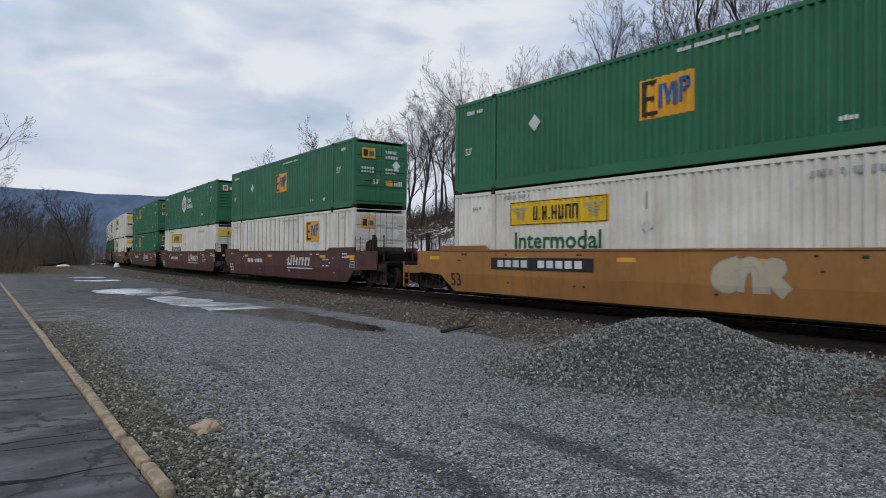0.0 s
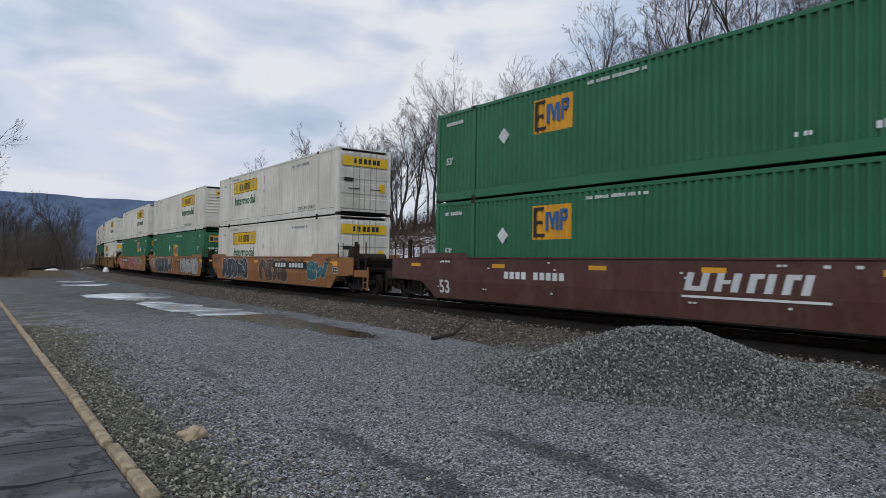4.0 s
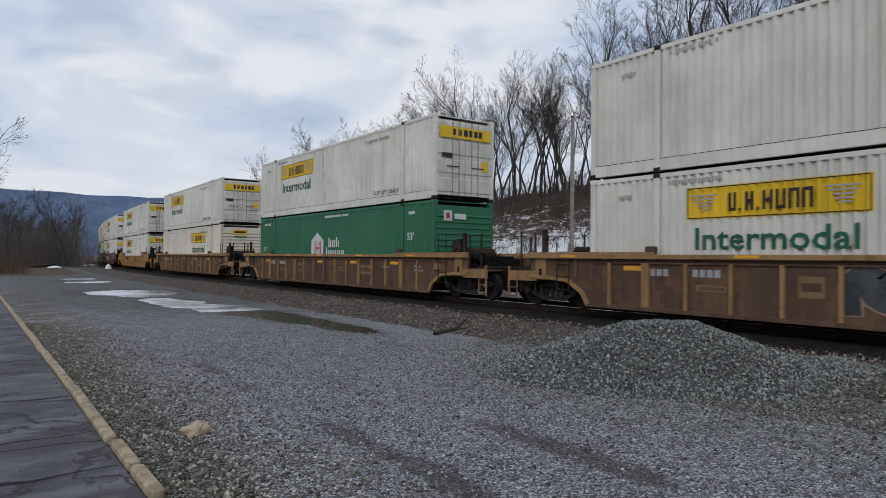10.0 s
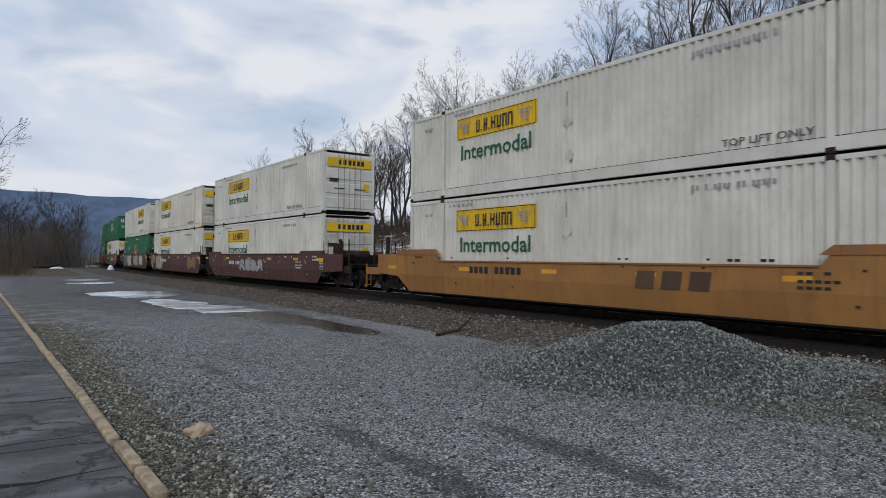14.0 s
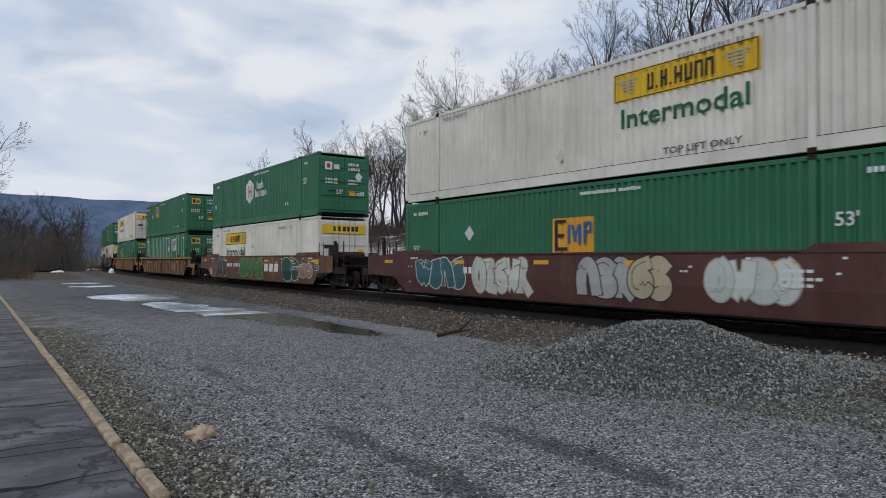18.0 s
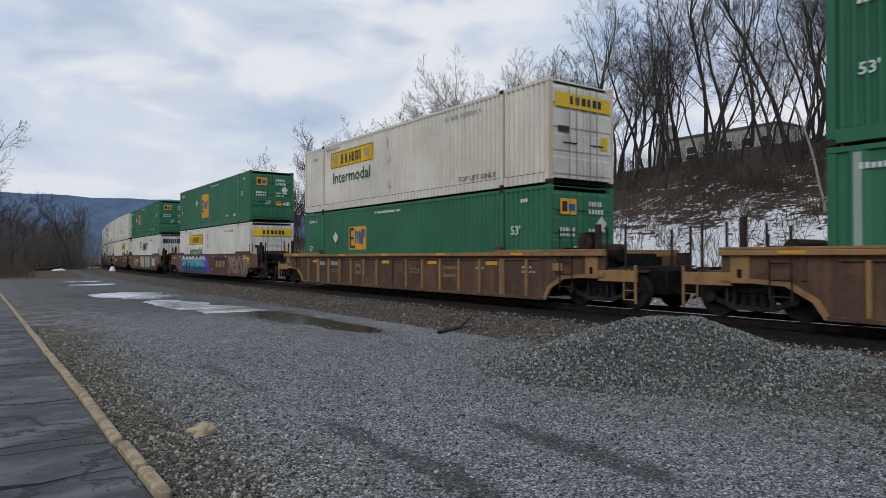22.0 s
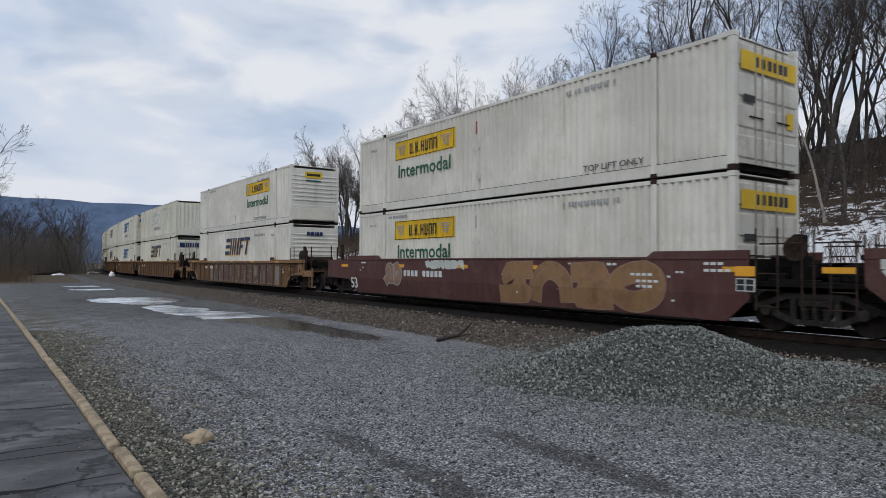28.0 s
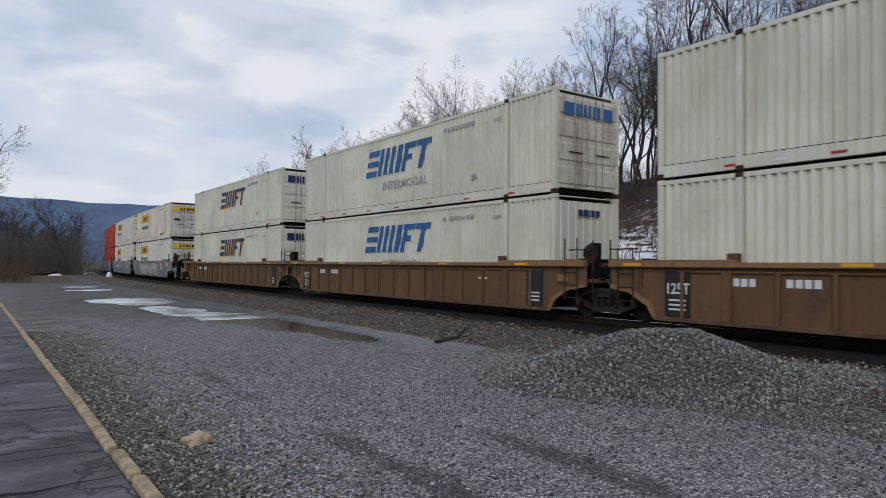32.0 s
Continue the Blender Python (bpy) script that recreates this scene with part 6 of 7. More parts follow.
def bogie():
    """A two-axle truck: cast side frames, springs, bolster, bearing caps and two wheelsets."""
    b = tagged(new("railcar_truck"), "dark cast-steel two-axle truck with steel wheels", "rail truck", "trucks of the train")
    def casting(bm):
        for pts, w in ((((-1.16, 0.47), (-0.52, 0.71), (0.52, 0.71), (1.16, 0.47)), 0.055), (((-1.0, 0.44), (-0.40, 0.22), (0.40, 0.22), (1.0, 0.44)), 0.05), (((-0.40, 0.22), (-0.40, 0.70)), 0.05), (((0.40, 0.22), (0.40, 0.70)), 0.05)):
            for quad in ribbon(pts, w):
                add_prism(bm, quad, 0.10)
    def coil(bm):
        for k in range(5):
            add_tube(bm, (0, 0, 0.052 * k), (0, 0, 0.052 * k + 0.026), 0.082, 0.082, 8)
            add_tube(bm, (0, 0, 0.052 * k + 0.026), (0, 0, 0.052 * k + 0.052), 0.052, 0.052, 8)
    for s in (1, -1):
        put("side_frame", mesh_of(("side_frame",), casting), TRUCK, b, (0, s * 1.02 - 0.05, 0))
        for k in range(3):
            put("spring", mesh_of(("spring",), coil), TRUCK, b, (-0.20 + 0.20 * k, s * 1.02, 0.24))
        box("bolster_end", b, TRUCK, (0, s * 1.04, 0.58), (0.62, 0.10, 0.13), 0.02)
        for e in (1, -1):
            tube("bearing_cap", b, TRUCK, (e * 0.89, s * 1.06, 0.42), (e * 0.89, s * 1.18, 0.42), 0.105, 12)
    box("bolster", b, STEEL, (0, 0, 0.56), (0.42, 2.1, 0.26), 0.03)

    def wheels(bm):
        add_tube(bm, (0, -1.0, 0), (0, 1.0, 0), 0.08, 0.08, 10)
        for s in (1, -1):
            add_tube(bm, (0, s * 0.72, 0), (0, s * 0.85, 0), 0.42, 0.415, 28)
            add_tube(bm, (0, s * 0.69, 0), (0, s * 0.722, 0), 0.445, 0.44, 28)
            add_tube(bm, (0, s * 0.85, 0), (0, s * 0.865, 0), 0.16, 0.13, 14)
            for k in range(3):
                a = k * 2.094
                add_box(bm, (0.26 * math.cos(a), s * 0.852, 0.26 * math.sin(a)), (0.10, 0.012, 0.10), 0)
    for e in (1, -1):
        put("wheelset", mesh_of(("wheelset",), wheels), WHEEL, b, (e * 0.89, 0, 0.42), "steel wheels on an axle")
    return b


STARTS = [1.47, 24.75, 44.18, 63.65, 87.06, 106.55, 125.35, 148.32, 171.36, 194.47, 217.77, 241.12, 260.29, 279.29, 302.85, 325.93, 349.21,
          372.96, 397.04, 415.9, 434.96, 458.24, 481.62, 501.02, 520.1, 543.79, 562.6, 581.7]
PACKS = [(2, 3, 4), (5, 6, 7), (12, 13, 14), (19, 20, 21), (23, 24, 25), (26, 27, 28)]
J, JN, E4, E7, EL, H, SN = (("white", "doors", "jbh", 2.76), ("white", "ribs", "jbh", 9.55), ("green", "doors", "emp", 4.6), ("green", "doors", "emp", 7.35),
                            ("green", "doors", "emp", 7.55), ("green", "doors", "hub", 6.45), ("cream", "doors", "navy", 5.7))
JN6 = ("white", "ribs", "jbh", 9.95)
LOADS = {1: (E7, J), 2: (E7, ("posts", "doors", "empw", 11.35)), 3: (("green", "ribs", "hub", 6.45), J), 4: (E4, E4), 5: (J, J), 6: (JN6, EL), 7: (JN6, ("green", "doors", "emp", 10.3)), 8: (JN, J),
         9: (J, ("green", "ribs", "hub", 6.44)), 10: (J, ("tan", "ribs", "jbh", 9.0)), 11: (J, J), 12: (J, J), 13: (("tan", "doors", "jbh", 2.76), J), 14: (("white", "ribs", "jbh", 9.5), ("green", "doors", "emp", 7.4)),
         15: (H, J), 16: (("green", "doors", "emp", 4.41), ("striped", "doors", "empw", 11.3)), 17: (("tan", "doors", "jbh", 2.76), ("green", "doors", "emp", 4.42)), 18: (("green", "doors", "emp", 6.05), J), 19: (("green", "doors", "emp", 4.5), ("white", "doors", "lowswift", 5.6)),
         20: (("cream", "doors", "faded", 6.0), JN), 21: (J, J), 22: (JN, ("white", "ribs", "navy", 5.75)), 23: (("cream", "plain", "faded", 5.7), SN),
         24: (("cream", "doors", "blue", 5.75), ("cream", "plain", "blue", 5.75)), 25: (("cream", "doors", "navy", 6.0), ("cream", "doors", "navy", 6.0)), 26: (("tan", "doors", "jbh", 2.76), J),
         27: (J, J), 28: (("red", "doors", "red", 0), ("red", "doors", "red", 0))}
NAMES = {"white": "white ribbed container", "tan": "cream-tan weathered container", "cream": "off-white rust-streaked container", "green": "dark green ribbed container",
         "striped": "pale-posted green container", "red": "plain red steel container", "posts": "wide-posted white container"}
SIGNS = {"jbh": "with a yellow sign panel", "emp": "with an amber sign square", "empw": "with a square sign panel", "hub": "with a white hexagon sign", "navy": "with slanted navy blue sign blocks",
         "lowswift": "with slanted navy sign blocks", "blue": "with slanted blue sign blocks", "faded": "with faded pale sign blocks", "red": "without any sign"}
ENDS = {"doors": "and doors", "ribs": "and ribbed end", "plain": "and plain end"}
SPRAY = {"silver": paint("spray_silver", (0.36, 0.36, 0.34), dirt=0.4), "white": DECALWHITE, "teal": paint("spray_teal", (0.04, 0.12, 0.13), dirt=0.3), "red": paint("spray_red", (0.30, 0.065, 0.055), (0.34, 0.2, 0.18), dirt=0.5),
         "pale": paint("spray_pale", (0.52, 0.55, 0.50), dirt=0.3), "blue": paint("spray_blue", (0.05, 0.10, 0.40), dirt=0.2), "cyan": paint("spray_cyan", (0.10, 0.38, 0.50), dirt=0.2),
         "black": DECALBLACK, "green": paint("spray_green", (0.02, 0.065, 0.05), dirt=0.3), "sand": paint("spray_sand", (0.27, 0.155, 0.075), (0.10, 0.05, 0.035), dirt=0.7), "violet": paint("spray_violet", (0.12, 0.06, 0.36), dirt=0.2)}
MAROONCAR = (smooth_car, MAROON, MAROON, STEEL, "maroon smooth-sided well car with stencilled markings")
ORANGECAR = (smooth_car, ORANGE, ORANGE, STEEL, "worn orange smooth-sided well car")
OCHRECAR = (smooth_car, OCHRE, ORANGE, STEEL, "bright ochre smooth-sided well car")
BROWNCAR = (ribbed_car, BROWN, CHORD, BROWN, "rusty brown ribbed well car with a worn yellow top edge")
RUSTCAR = (ribbed_car, RUSTY, paint("chord_tan", (0.245, 0.135, 0.062), (0.09, 0.06, 0.04), dirt=0.7, rust=0.5, rough=0.75), BROWN, "rusty orange ribbed well car")
GREYKIND = (smooth_car, GREYCAR, GREYCAR, STEEL, "dull grey smooth-sided well car")
SMOOTHBROWN = (smooth_car, SMOOTHPAINT, BROWN, STEEL, "red-brown smooth-sided well car covered in spray paint")
CARS = {1: OCHRECAR, 2: MAROONCAR, 3: MAROONCAR, 4: MAROONCAR, 5: ORANGECAR, 6: ORANGECAR, 7: ORANGECAR, 8: BROWNCAR, 9: BROWNCAR, 10: BROWNCAR, 11: OCHRECAR, 12: MAROONCAR, 13: MAROONCAR, 14: MAROONCAR,
        15: SMOOTHBROWN, 16: BROWNCAR, 17: BROWNCAR, 18: SMOOTHBROWN, 19: SMOOTHBROWN, 20: MAROONCAR, 21: MAROONCAR, 22: RUSTCAR, 23: RUSTCAR, 24: RUSTCAR, 25: RUSTCAR, 26: GREYKIND, 27: GREYKIND, 28: GREYKIND}
# car: (x from, x to, z from, z to, fill, line, letters)
PAINTED = {1: [(-2.9, -1.4, 0.55, 1.30, "cream", "silver", 3)],
           5: [(2.25, 6.45, 0.20, 1.41, "ink", "ice", 5), (-3.2, 0.25, 0.22, 1.38, "umber", "silver", 4), (-7.5, -5.6, 0.42, 1.30, "teal", "silver", 2)],
           6: [(0.0, 5.8, 0.20, 1.41, "ink", "pale", 5), (-7.5, -2.85, 0.20, 1.41, "silver", "black", 6), (0.2, 1.0, 0.85, 1.38, "haze", "pale", 2), (6.2, 7.6, 0.5, 1.3, "haze", "pale", 2)],
           7: [(-5.3, 1.65, 0.20, 1.40, "red", "white", 7), (4.9, 8.0, 0.22, 1.36, "pink", "red", 3), (-5.3, -3.6, 0.85, 1.41, "ink", "pale", 3), (-6.8, -5.8, 0.75, 1.15, "haze", "pale", 3)],
           8: [(0.0, 2.1, 0.25, 1.22, "ink", "haze", 2), (-4.9, -4.1, 0.35, 1.15, "haze", "silver", 2)], 12: [(-1.2, 2.4, 0.5, 1.2, "silver", "maroon", 4)],
           13: [(3.9, 6.1, 0.22, 1.41, "cream", "black", 4), (3.3, 3.9, 0.5, 1.25, "cream", "black", 1), (6.6, 7.9, 0.7, 1.36, "haze", "silver", 3), (-7.3, -5.0, 0.4, 1.3, "sand", "sand", 3)],
           14: [(4.4, 6.9, 0.30, 1.38, "teal", "pale", 4), (1.4, 3.8, 0.25, 1.40, "pale", "sand", 5), (-2.1, -0.5, 0.30, 1.41, "silver", "black", 3), (-3.1, -2.1, 0.35, 1.41, "cream", "black", 2), (-5.9, -4.1, 0.4, 1.36, "pale", "silver", 4)],
           15: [(4.6, 6.2, 0.22, 1.40, "ink", "silver", 2), (-1.6, 1.9, 0.26, 1.40, "leaf", "lime", 4), (-6.4, -4.4, 0.22, 1.40, "green", "pale", 2), (-7.9, -6.4, 0.4, 1.1, "haze", "pale", 2)],
           18: [(0.3, 6.4, 0.22, 1.41, "white", "black", 7), (-8.2, -4.7, 0.22, 1.36, "haze", "umber", 4)],
           19: [(2.3, 4.8, 0.4, 1.2, "haze", "sand", 3), (-1.4, 0.5, 0.3, 1.36, "cream", "pale", 3), (-4.6, -2.1, 0.3, 1.36, "silver", "pale", 4), (-7.2, -5.9, 0.5, 1.2, "pale", "silver", 4)],
           20: [(4.0, 5.95, 0.25, 1.36, "sand", "haze", 2), (6.4, 8.2, 1.1, 1.40, "pale", "pale", 4)],
           21: [(-6.4, -0.95, 0.17, 1.41, "sand", "haze", 4), (0.8, 2.9, 1.15, 1.41, "pale", "pale", 6), (4.6, 5.6, 0.5, 1.36, "haze", "silver", 2)],
           22: [(-6.2, 3.8, 0.22, 1.18, "mauve", "stone", 7)], 26: [(-4, 4, 0.3, 1.2, "silver", "pale", 7)]}
SPRAY.update({"ink": paint("spray_ink", (0.035, 0.04, 0.045), (0.12, 0.13, 0.13), dirt=0.7), "ice": paint("spray_ice", (0.42, 0.52, 0.56), dirt=0.3), "haze": paint("spray_haze", (0.27, 0.17, 0.12), (0.2, 0.12, 0.08), dirt=0.7),
              "leaf": paint("spray_leaf", (0.05, 0.15, 0.05), dirt=0.4), "tan": paint("spray_tan", (0.30, 0.22, 0.15), (0.16, 0.09, 0.05), dirt=0.8, rust=0.4), "brown": BROWN})
SPRAY["maroon"] = MAROON
SPRAY["umber"] = paint("spray_umber", (0.085, 0.05, 0.032), (0.16, 0.09, 0.05), dirt=0.6, rust=0.3)
SPRAY["pink"] = paint("spray_pink", (0.42, 0.17, 0.13), (0.3, 0.15, 0.1), dirt=0.5, rust=0.2)
SPRAY["cream"] = paint("spray_cream", (0.46, 0.40, 0.27), (0.2, 0.14, 0.09), dirt=0.4, rust=0.2)
SPRAY["lime"] = paint("spray_lime", (0.22, 0.30, 0.08), dirt=0.3)
SPRAY["stone"] = paint("spray_stone", (0.21, 0.185, 0.155), (0.12, 0.08, 0.06), dirt=0.7, rust=0.3)
SPRAY["mauve"] = paint("spray_mauve", (0.095, 0.052, 0.045), (0.2, 0.15, 0.12), dirt=0.6, rust=0.3)
SPRAY["deepblue"] = paint("spray_deep_blue", (0.015, 0.10, 0.22), dirt=0.25)


def build_train():
    """Every car with its two containers and its trucks, as (thing, kind, place) for the moving."""
    riders, trucks = [], []
    first = {p[0] for p in PACKS}
    last = {p[-1] for p in PACKS}
    packed = {c for p in PACKS for c in p}
    for i in range(1, 29):
        s = STARTS[i - 1]
        joints = (i in packed and i not in first, i in packed and i not in last)
        make, col, chord, dark, label = CARS[i]
        car = make(col, chord, dark, joints, label, *((1.20,) if i == 11 else (1.44, 10.45) if col == MAROON else ()))
        y = 1.5025 if make is smooth_car else 1.4085
        for k, (x0, x1, z0, z1, fill, line, n) in enumerate(PAINTED.get(i, ())):
            graffiti(car, x0, x1, z0, z1, y, SPRAY[fill], SPRAY[line], i * 10 + k, n, {1: 0.15, 18: 0.115, 22: 0.13}.get(i, 0.17), make is smooth_car, ((1.12, SPRAY["cyan"]), (0.62, SPRAY["deepblue"])) if i == 18 and fill == "white" else ())
        if i == 18:
            for ring in ([(6.5, 1.41), (7.2, 0.2), (5.6, 0.2), (5.6, 1.41)], [(1.6, 1.41), (-0.1, 1.41), (-0.9, 0.2), (1.6, 0.2)]):
                sprayed(car, "graffiti_ground", SPRAY["violet"], [ring], y - 0.001, True)
        if i == 22:
            for x0 in (-7.0, -5.9, -4.8, -3.7, -2.6, -1.5, -0.4, 0.7, 1.8, 2.9, 4.0):
                sprayed(car, "graffiti_ground", SPRAY["stone"], [[(x0, 0.2), (x0 + 0.98, 0.2), (x0 + 0.98, 1.27), (x0, 1.27)]], y - 0.002, False)
        mark_car(car, i, make is smooth_car, y)
        dry()
        riders.append((car, s, 0.0))
        for k, (spec, z) in enumerate(zip(LOADS[i][::-1], (0.353, 0.353 + TALL + 0.012))):
            name = NAMES[spec[0]] + " " + SIGNS[spec[2]] + " " + ENDS[spec[1]]
            riders.append((container(spec, i * 2 + k, name), s, z))
            dry()
        if not joints[0]:
            trucks.append(s - 1.55)
        trucks.append(s + LONG + 1.55 if not joints[1] else (s + LONG + STARTS[i]) / 2)
    one = bogie()
    bogies = [(one if k == 0 else copy_thing(one, pose(0, 0, 0)), s) for k, s in enumerate(trucks)]
    return riders, bogies


def mark_car(car, i, smooth, y):
    """Stencils: sizes that can be read as figures, all other marks as bars."""
    rs = random.Random(50 + i)
    ink = DECALWHITE if CARS[i] in (MAROONCAR, SMOOTHBROWN, RUSTCAR, GREYKIND) else DECALBLACK
    if CARS[i] is BROWNCAR:
        ink = DECALGREY
    if i in (1, 2, 3, 4, 5, 6, 7, 13, 15, 21, 16, 20):
        car_words(car, "53", 0.42, {2: 7.52, 3: 7.55, 4: 7.55, 5: 8.19, 16: -4.2, 20: 7.77, 21: 8.37}.get(i, 8.0), 0.34 if i != 16 else 0.5, ink, y)
    if i in (5, 7, 24, 23):
        car_words(car, "125T", 0.24, 8.3 if smooth else 7.74, 1.12 if smooth else 0.72, ink, y if smooth else 1.452, None if smooth else 0.56)
    if smooth:
        if i in (1, 5, 7):
            at = -5.6 if i == 5 else 1.9
            car_bar(car, at, at + 4.0, 0.90, 1.24, DECALBLACK, y + 0.012)
            for k in range(10):
                if k != 4:
                    car_bar(car, at + 3.45 - k * 0.34, at + 3.70 - k * 0.34, 0.97, 1.17, DECALWHITE, y + 0.016)
        else:
            for k in range(10):
                if k != 4:
                    car_bar(car, 4.17 - k * 0.24, 4.34 - k * 0.24, 0.86, 1.06, ink, y)
        if i in (2, 3, 4):
            for k in range(4):
                for q in (0.0, 0.36):
                    car_bar(car, -2.02 - k * 0.70 + q, -1.86 - k * 0.70 + q, 0.78, 1.16, ink, y, -0.10, "sign_mark")
                car_bar(car, -1.86 - k * 0.70, -1.66 - k * 0.70, (0.78, 0.94, 1.06, 1.06)[k], (0.88, 1.02, 1.16, 1.16)[k], ink, y + 0.001, -0.03, "sign_mark")
            car_bar(car, -4.5, -1.45, 0.63, 0.68, ink, y, 0, "sign_stroke")
        if i == 6:
            for k in range(3):
                car_bar(car, -1.40 - k * 0.6, -1.25 - k * 0.6, 0.60, 1.02, SPRAY["maroon"], y, 0, "sign_mark")
                car_bar(car, -1.58 - k * 0.6, -1.07 - k * 0.6, 1.02, 1.16, SPRAY["maroon"], y, 0, "sign_mark")
        if i == 18:
            car_bar(car, -4.45, -1.8, 0.66, 1.28, DECALBLACK, y)
            car_words(car, "56", 0.42, -6.3, 0.40, SPRAY["sand"], y)
        if i in (11, 15, 18):
            for k in range(3):
                car_bar(car, {11: -2.4, 15: -2.4, 18: -2.7}[i] - k * 0.7, {11: -1.9, 15: -1.9, 18: -2.15}[i] - k * 0.7, 0.66, 1.06, SPRAY["umber"] if i == 11 else DECALFADED if i == 15 else SPRAY["sand"], y + 0.004, -0.06, "sign_mark")
        for x in (7.6, 5.3, 2.6, -1.4, -3.4, -6.6):
            for k in range(rs.randrange(2, 5)):
                zz = rs.choice((1.02, 1.12, 1.30, 0.5))
                car_bar(car, x - k * 0.11 - 0.08, x - k * 0.11, zz, zz + 0.045, ink, y)
        for x, z, n in ((-5.6, 1.05, 4), (-5.6, 0.9, 5), (-5.6, 0.78, 4), (-7.5, 1.3, 3), (-7.5, 1.16, 4), (7.4, 1.3, 3), (-4.2, 1.28, 2), (-4.9, 1.28, 2)):
            for k in range(n):
                if rs.random() < 0.85:
                    car_bar(car, x - k * 0.16 - 0.12, x - k * 0.16, z, z + 0.06, ink, y)
        car_bar(car, -8.62, -8.20, 1.08, 1.28, AMBER, y, 0, "reflector")
        car_bar(car, -8.62, -8.22, 0.78, 1.04, DECALWHITE, y, 0, "placard_frame")
        for k in range(4):
            xx, zz = -8.59 + 0.19 * (k % 2), 0.80 + 0.12 * (k // 2)
            car_bar(car, xx, xx + 0.16, zz, zz + 0.10, DECALBLACK, y + 0.004, 0, "placard_cell")
    else:
        for k in range(9):
            if k != 4:
                car_bar(car, 6.2 - k * 0.17 - (0.4 if k > 4 else 0), 6.33 - k * 0.17 - (0.4 if k > 4 else 0), 0.92, 1.08, ink, y)
        for x, z, n in ((-7.1, 0.95, 3), (-7.1, 0.82, 4), (-5.0, 0.9, 3)):
            for k in range(n):
                car_bar(car, x - k * 0.14 - 0.10, x - k * 0.14, z, z + 0.06, ink, y)


RIDERS, BOGIES = build_train()

# ---- loose stone, last ----
scatter("kerb_gravel", 30000, (1.12, 2.9, 1.2, 18), 0.0155, OLIVESTONE, "loose olive grey stones along the kerb", 41, lambda x, y: np.interp(x, [1.1, 1.5, 1.9, 2.6], [1, 1, 0.35, 0.05]) * np.clip(1.35 - y / 18, 0.2, 1))
scatter("lot_gravel", 72000, (1.6, 9.2, 0.8, 22), 0.0112, LOTSTONE, "fine loose gravel of the lot", 42, lambda x, y: np.interp(y, [0, 7, 14, 22], [1, 1, 0.45, 0.0]) * 1.0 - 0.5 * np.exp(-((x - 2.92) / 0.26) ** 2) * (y < 6.5) - 0.5 * np.exp(-((x - 4.24) / 0.25) ** 2) * (y < 6) - np.interp(x - spill_edge(y), [-0.3, 0.8], [0, 0.85]))
scatter("heap_spill", 28000, (4.8, 11.4, 1.4, 10.4), 0.0150, GREYSTONE, "grey-green stones spilled round the heap", 43, lambda x, y: np.interp(x - spill_edge(y), [-0.5, 0.9], [0, 1]) * np.interp(x, [10.2, 11.4], [1, 0.2]))
scatter("ballast_gravel", 42000, (8.6, 11.95, 2, 52), 0.022, BALLASTSTONE, "brown-grey ballast stones of the railway bank", 44, lambda x, y: np.clip((x - 8.5) / 0.7, 0, 1) * np.interp(x, [11.3, 11.7], [1, 0]) * np.interp(y, [2, 12, 30, 52], [1, 0.9, 0.5, 0.12]))


scatter("asphalt_grit", 2600, (-2.2, 0.98, 3.0, 16), 0.0085, OLIVESTONE, "loose grit strewn over the asphalt beside the kerb", 45, lambda x, y: np.clip(1 + (x - 0.98) / 1.3, 0.02, 1) ** 3, hfun=lambda x, y: np.full_like(x, 0.03))


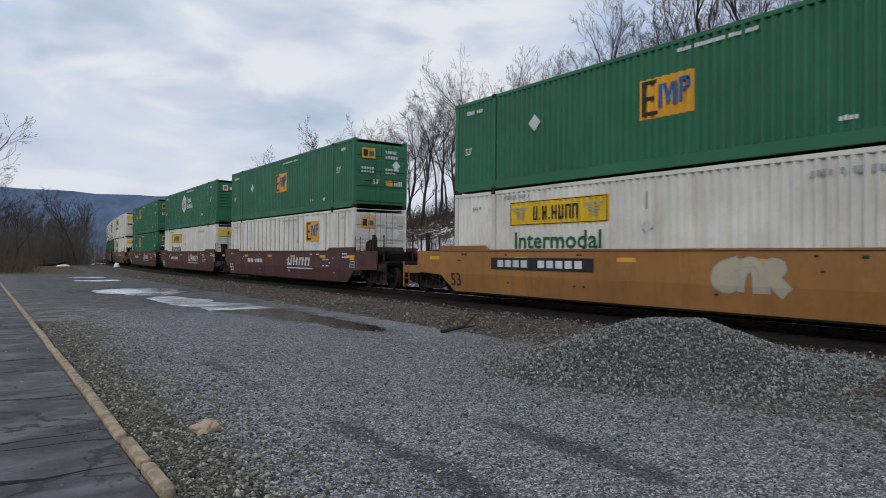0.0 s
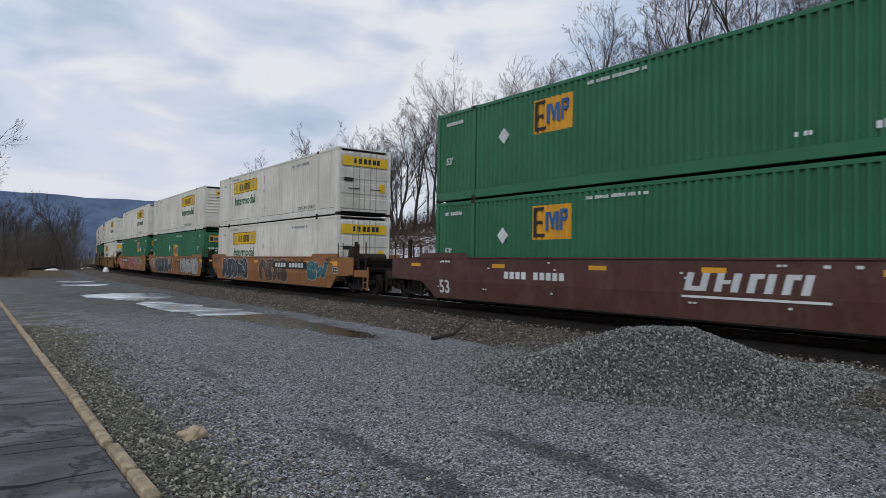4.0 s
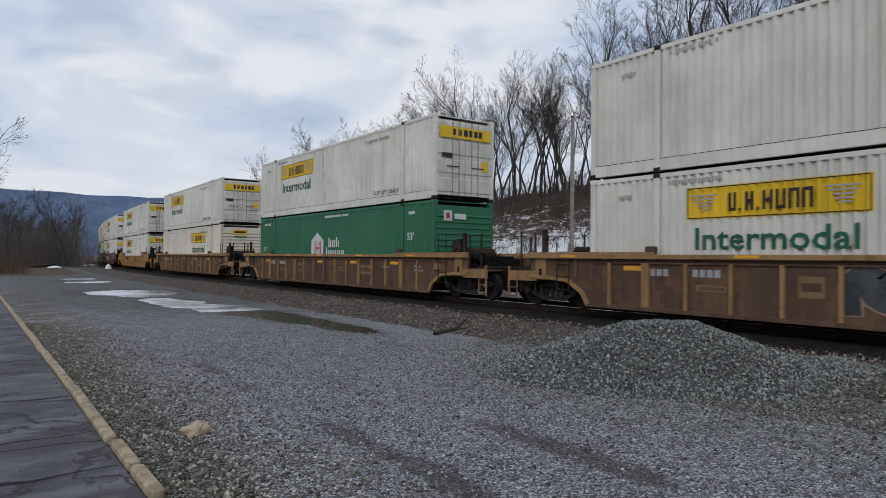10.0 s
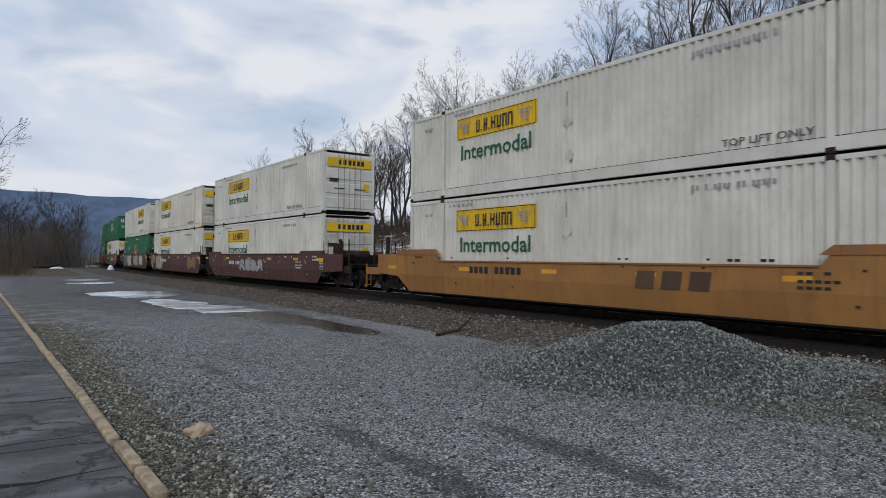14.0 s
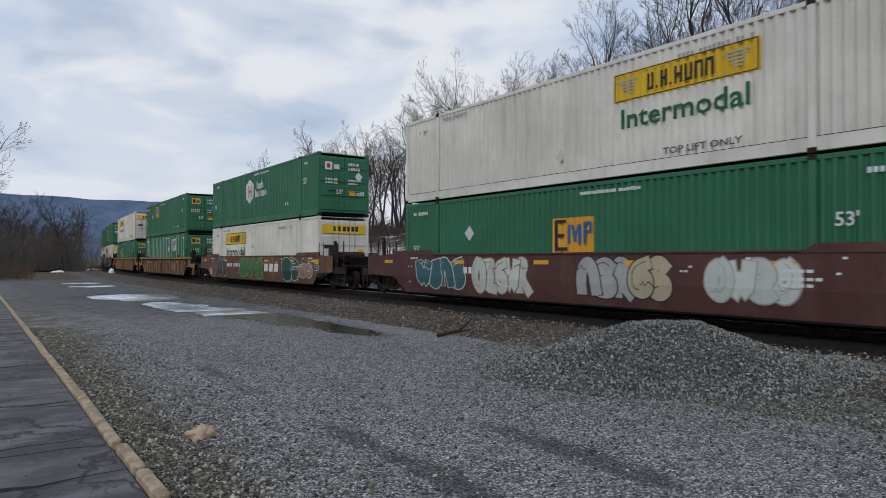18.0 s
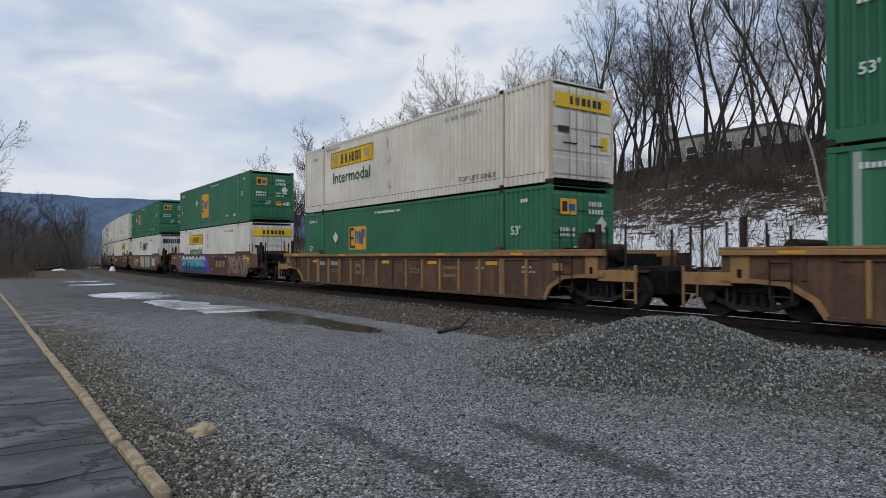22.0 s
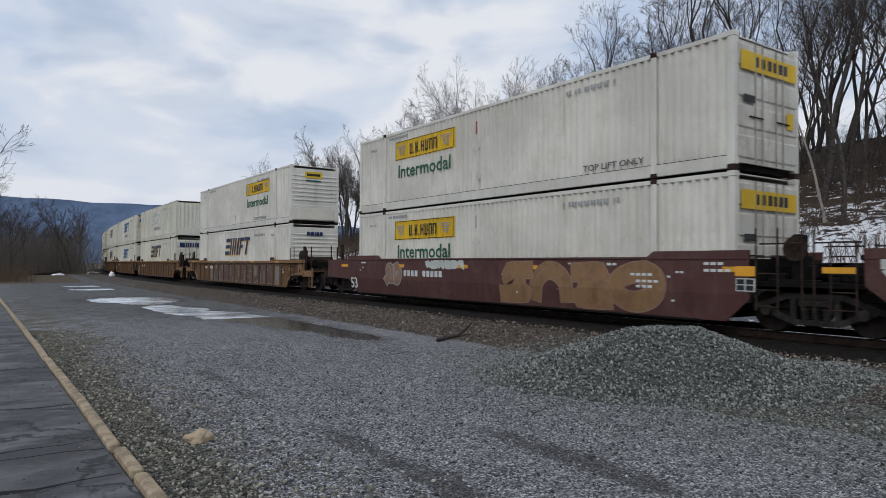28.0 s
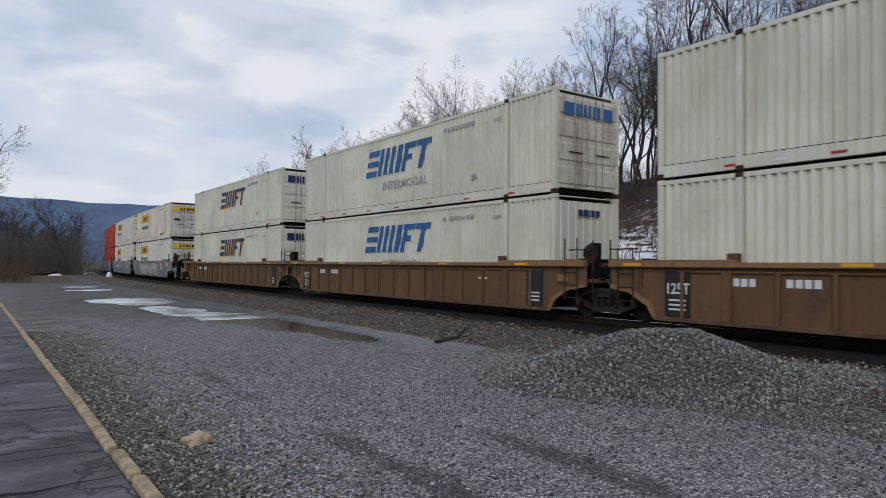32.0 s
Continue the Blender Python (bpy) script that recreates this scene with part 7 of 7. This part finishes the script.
def build_branch():
    b = tagged(new("branch"), "dead dark branch lying at the foot of the ballast", "branch")
    z = float(height(np.array([8.8]), np.array([12.0]))[0])
    b.matrix_basis = pose(8.75, 11.9, z)
    for nm, seg in (("stem", [((-0.55, -0.1, 0.03), (0.1, 0, 0.10), 0.042, 0.034), ((0.1, 0, 0.10), (0.55, 0.1, 0.34), 0.034, 0.014)]), ("twig", [((0.0, 0, 0.06), (0.36, -0.1, 0.12), 0.02, 0.01)]), ("twig", [((0.2, 0.02, 0.13), (0.46, 0.2, 0.22), 0.02, 0.009)])):
        put(nm, tree_mesh("limb", seg, 6), LOG, b)


build_branch()

# ---- what moves: the whole train rolls past at about 15 m/s ----
RUN = [(0.0, 0.0), (3.0, 46.12), (6.0, 92.51), (9.0, 137.7), (11.0, 168.18), (13.0, 198.92), (14.0, 213.9), (17.0, 259.93), (19.0, 290.28),
       (21.0, 320.97), (23.0, 351.32), (25.0, 382.11), (28.0, 427.25), (30.0, 457.55), (31.0, 472.97), (32.0, 488.21)]


def gone(t):
    """Metres that the train has run by t."""
    return float(np.interp(t, [a for a, _ in RUN], [b for _, b in RUN]))


def rolling(s0, s1, z):
    """The pose of what rides between two points of the line."""
    x0, y0, _ = along(s0)
    x1, y1, _ = along(s1)
    ang = math.degrees(math.atan2(x1 - x0, y1 - y0))
    return pose((x0 + x1) / 2, (y0 + y1) / 2, z, 0, 0, 90 - ang)


def motions():
    for thing, s, z in RIDERS:
        walk(thing, [(t, rolling(s - 1.55 - gone(t), s + LONG + 1.55 - gone(t), RAIL_Z + z)) for t in range(33)])
    for b, s in BOGIES:
        walk(b, [(t, rolling(s - 0.9 - gone(t), s + 0.9 - gone(t), RAIL_Z)) for t in range(33)])
        near = [t for t in np.arange(0, 32.01, 1 / 30) if -6 < s - gone(t) < 42]
        if not near:
            continue
        for w in b.children:
            if w.name.startswith("wheelset"):
                x = w.matrix_basis.translation.x
                times = sorted({0.0, *(round(float(t), 4) for t in near), 32.0})
                start = gone(near[0])
                rows, turn = [], 0.0
                for k, t in enumerate(times):
                    run = min(max(gone(t), start), gone(near[-1])) - start
                    rows.append((t, Matrix.Translation((x, 0, 0.42)) @ Matrix.Rotation(-run / 0.42, 4, "Y")))
                walk(w, rows)


motions()
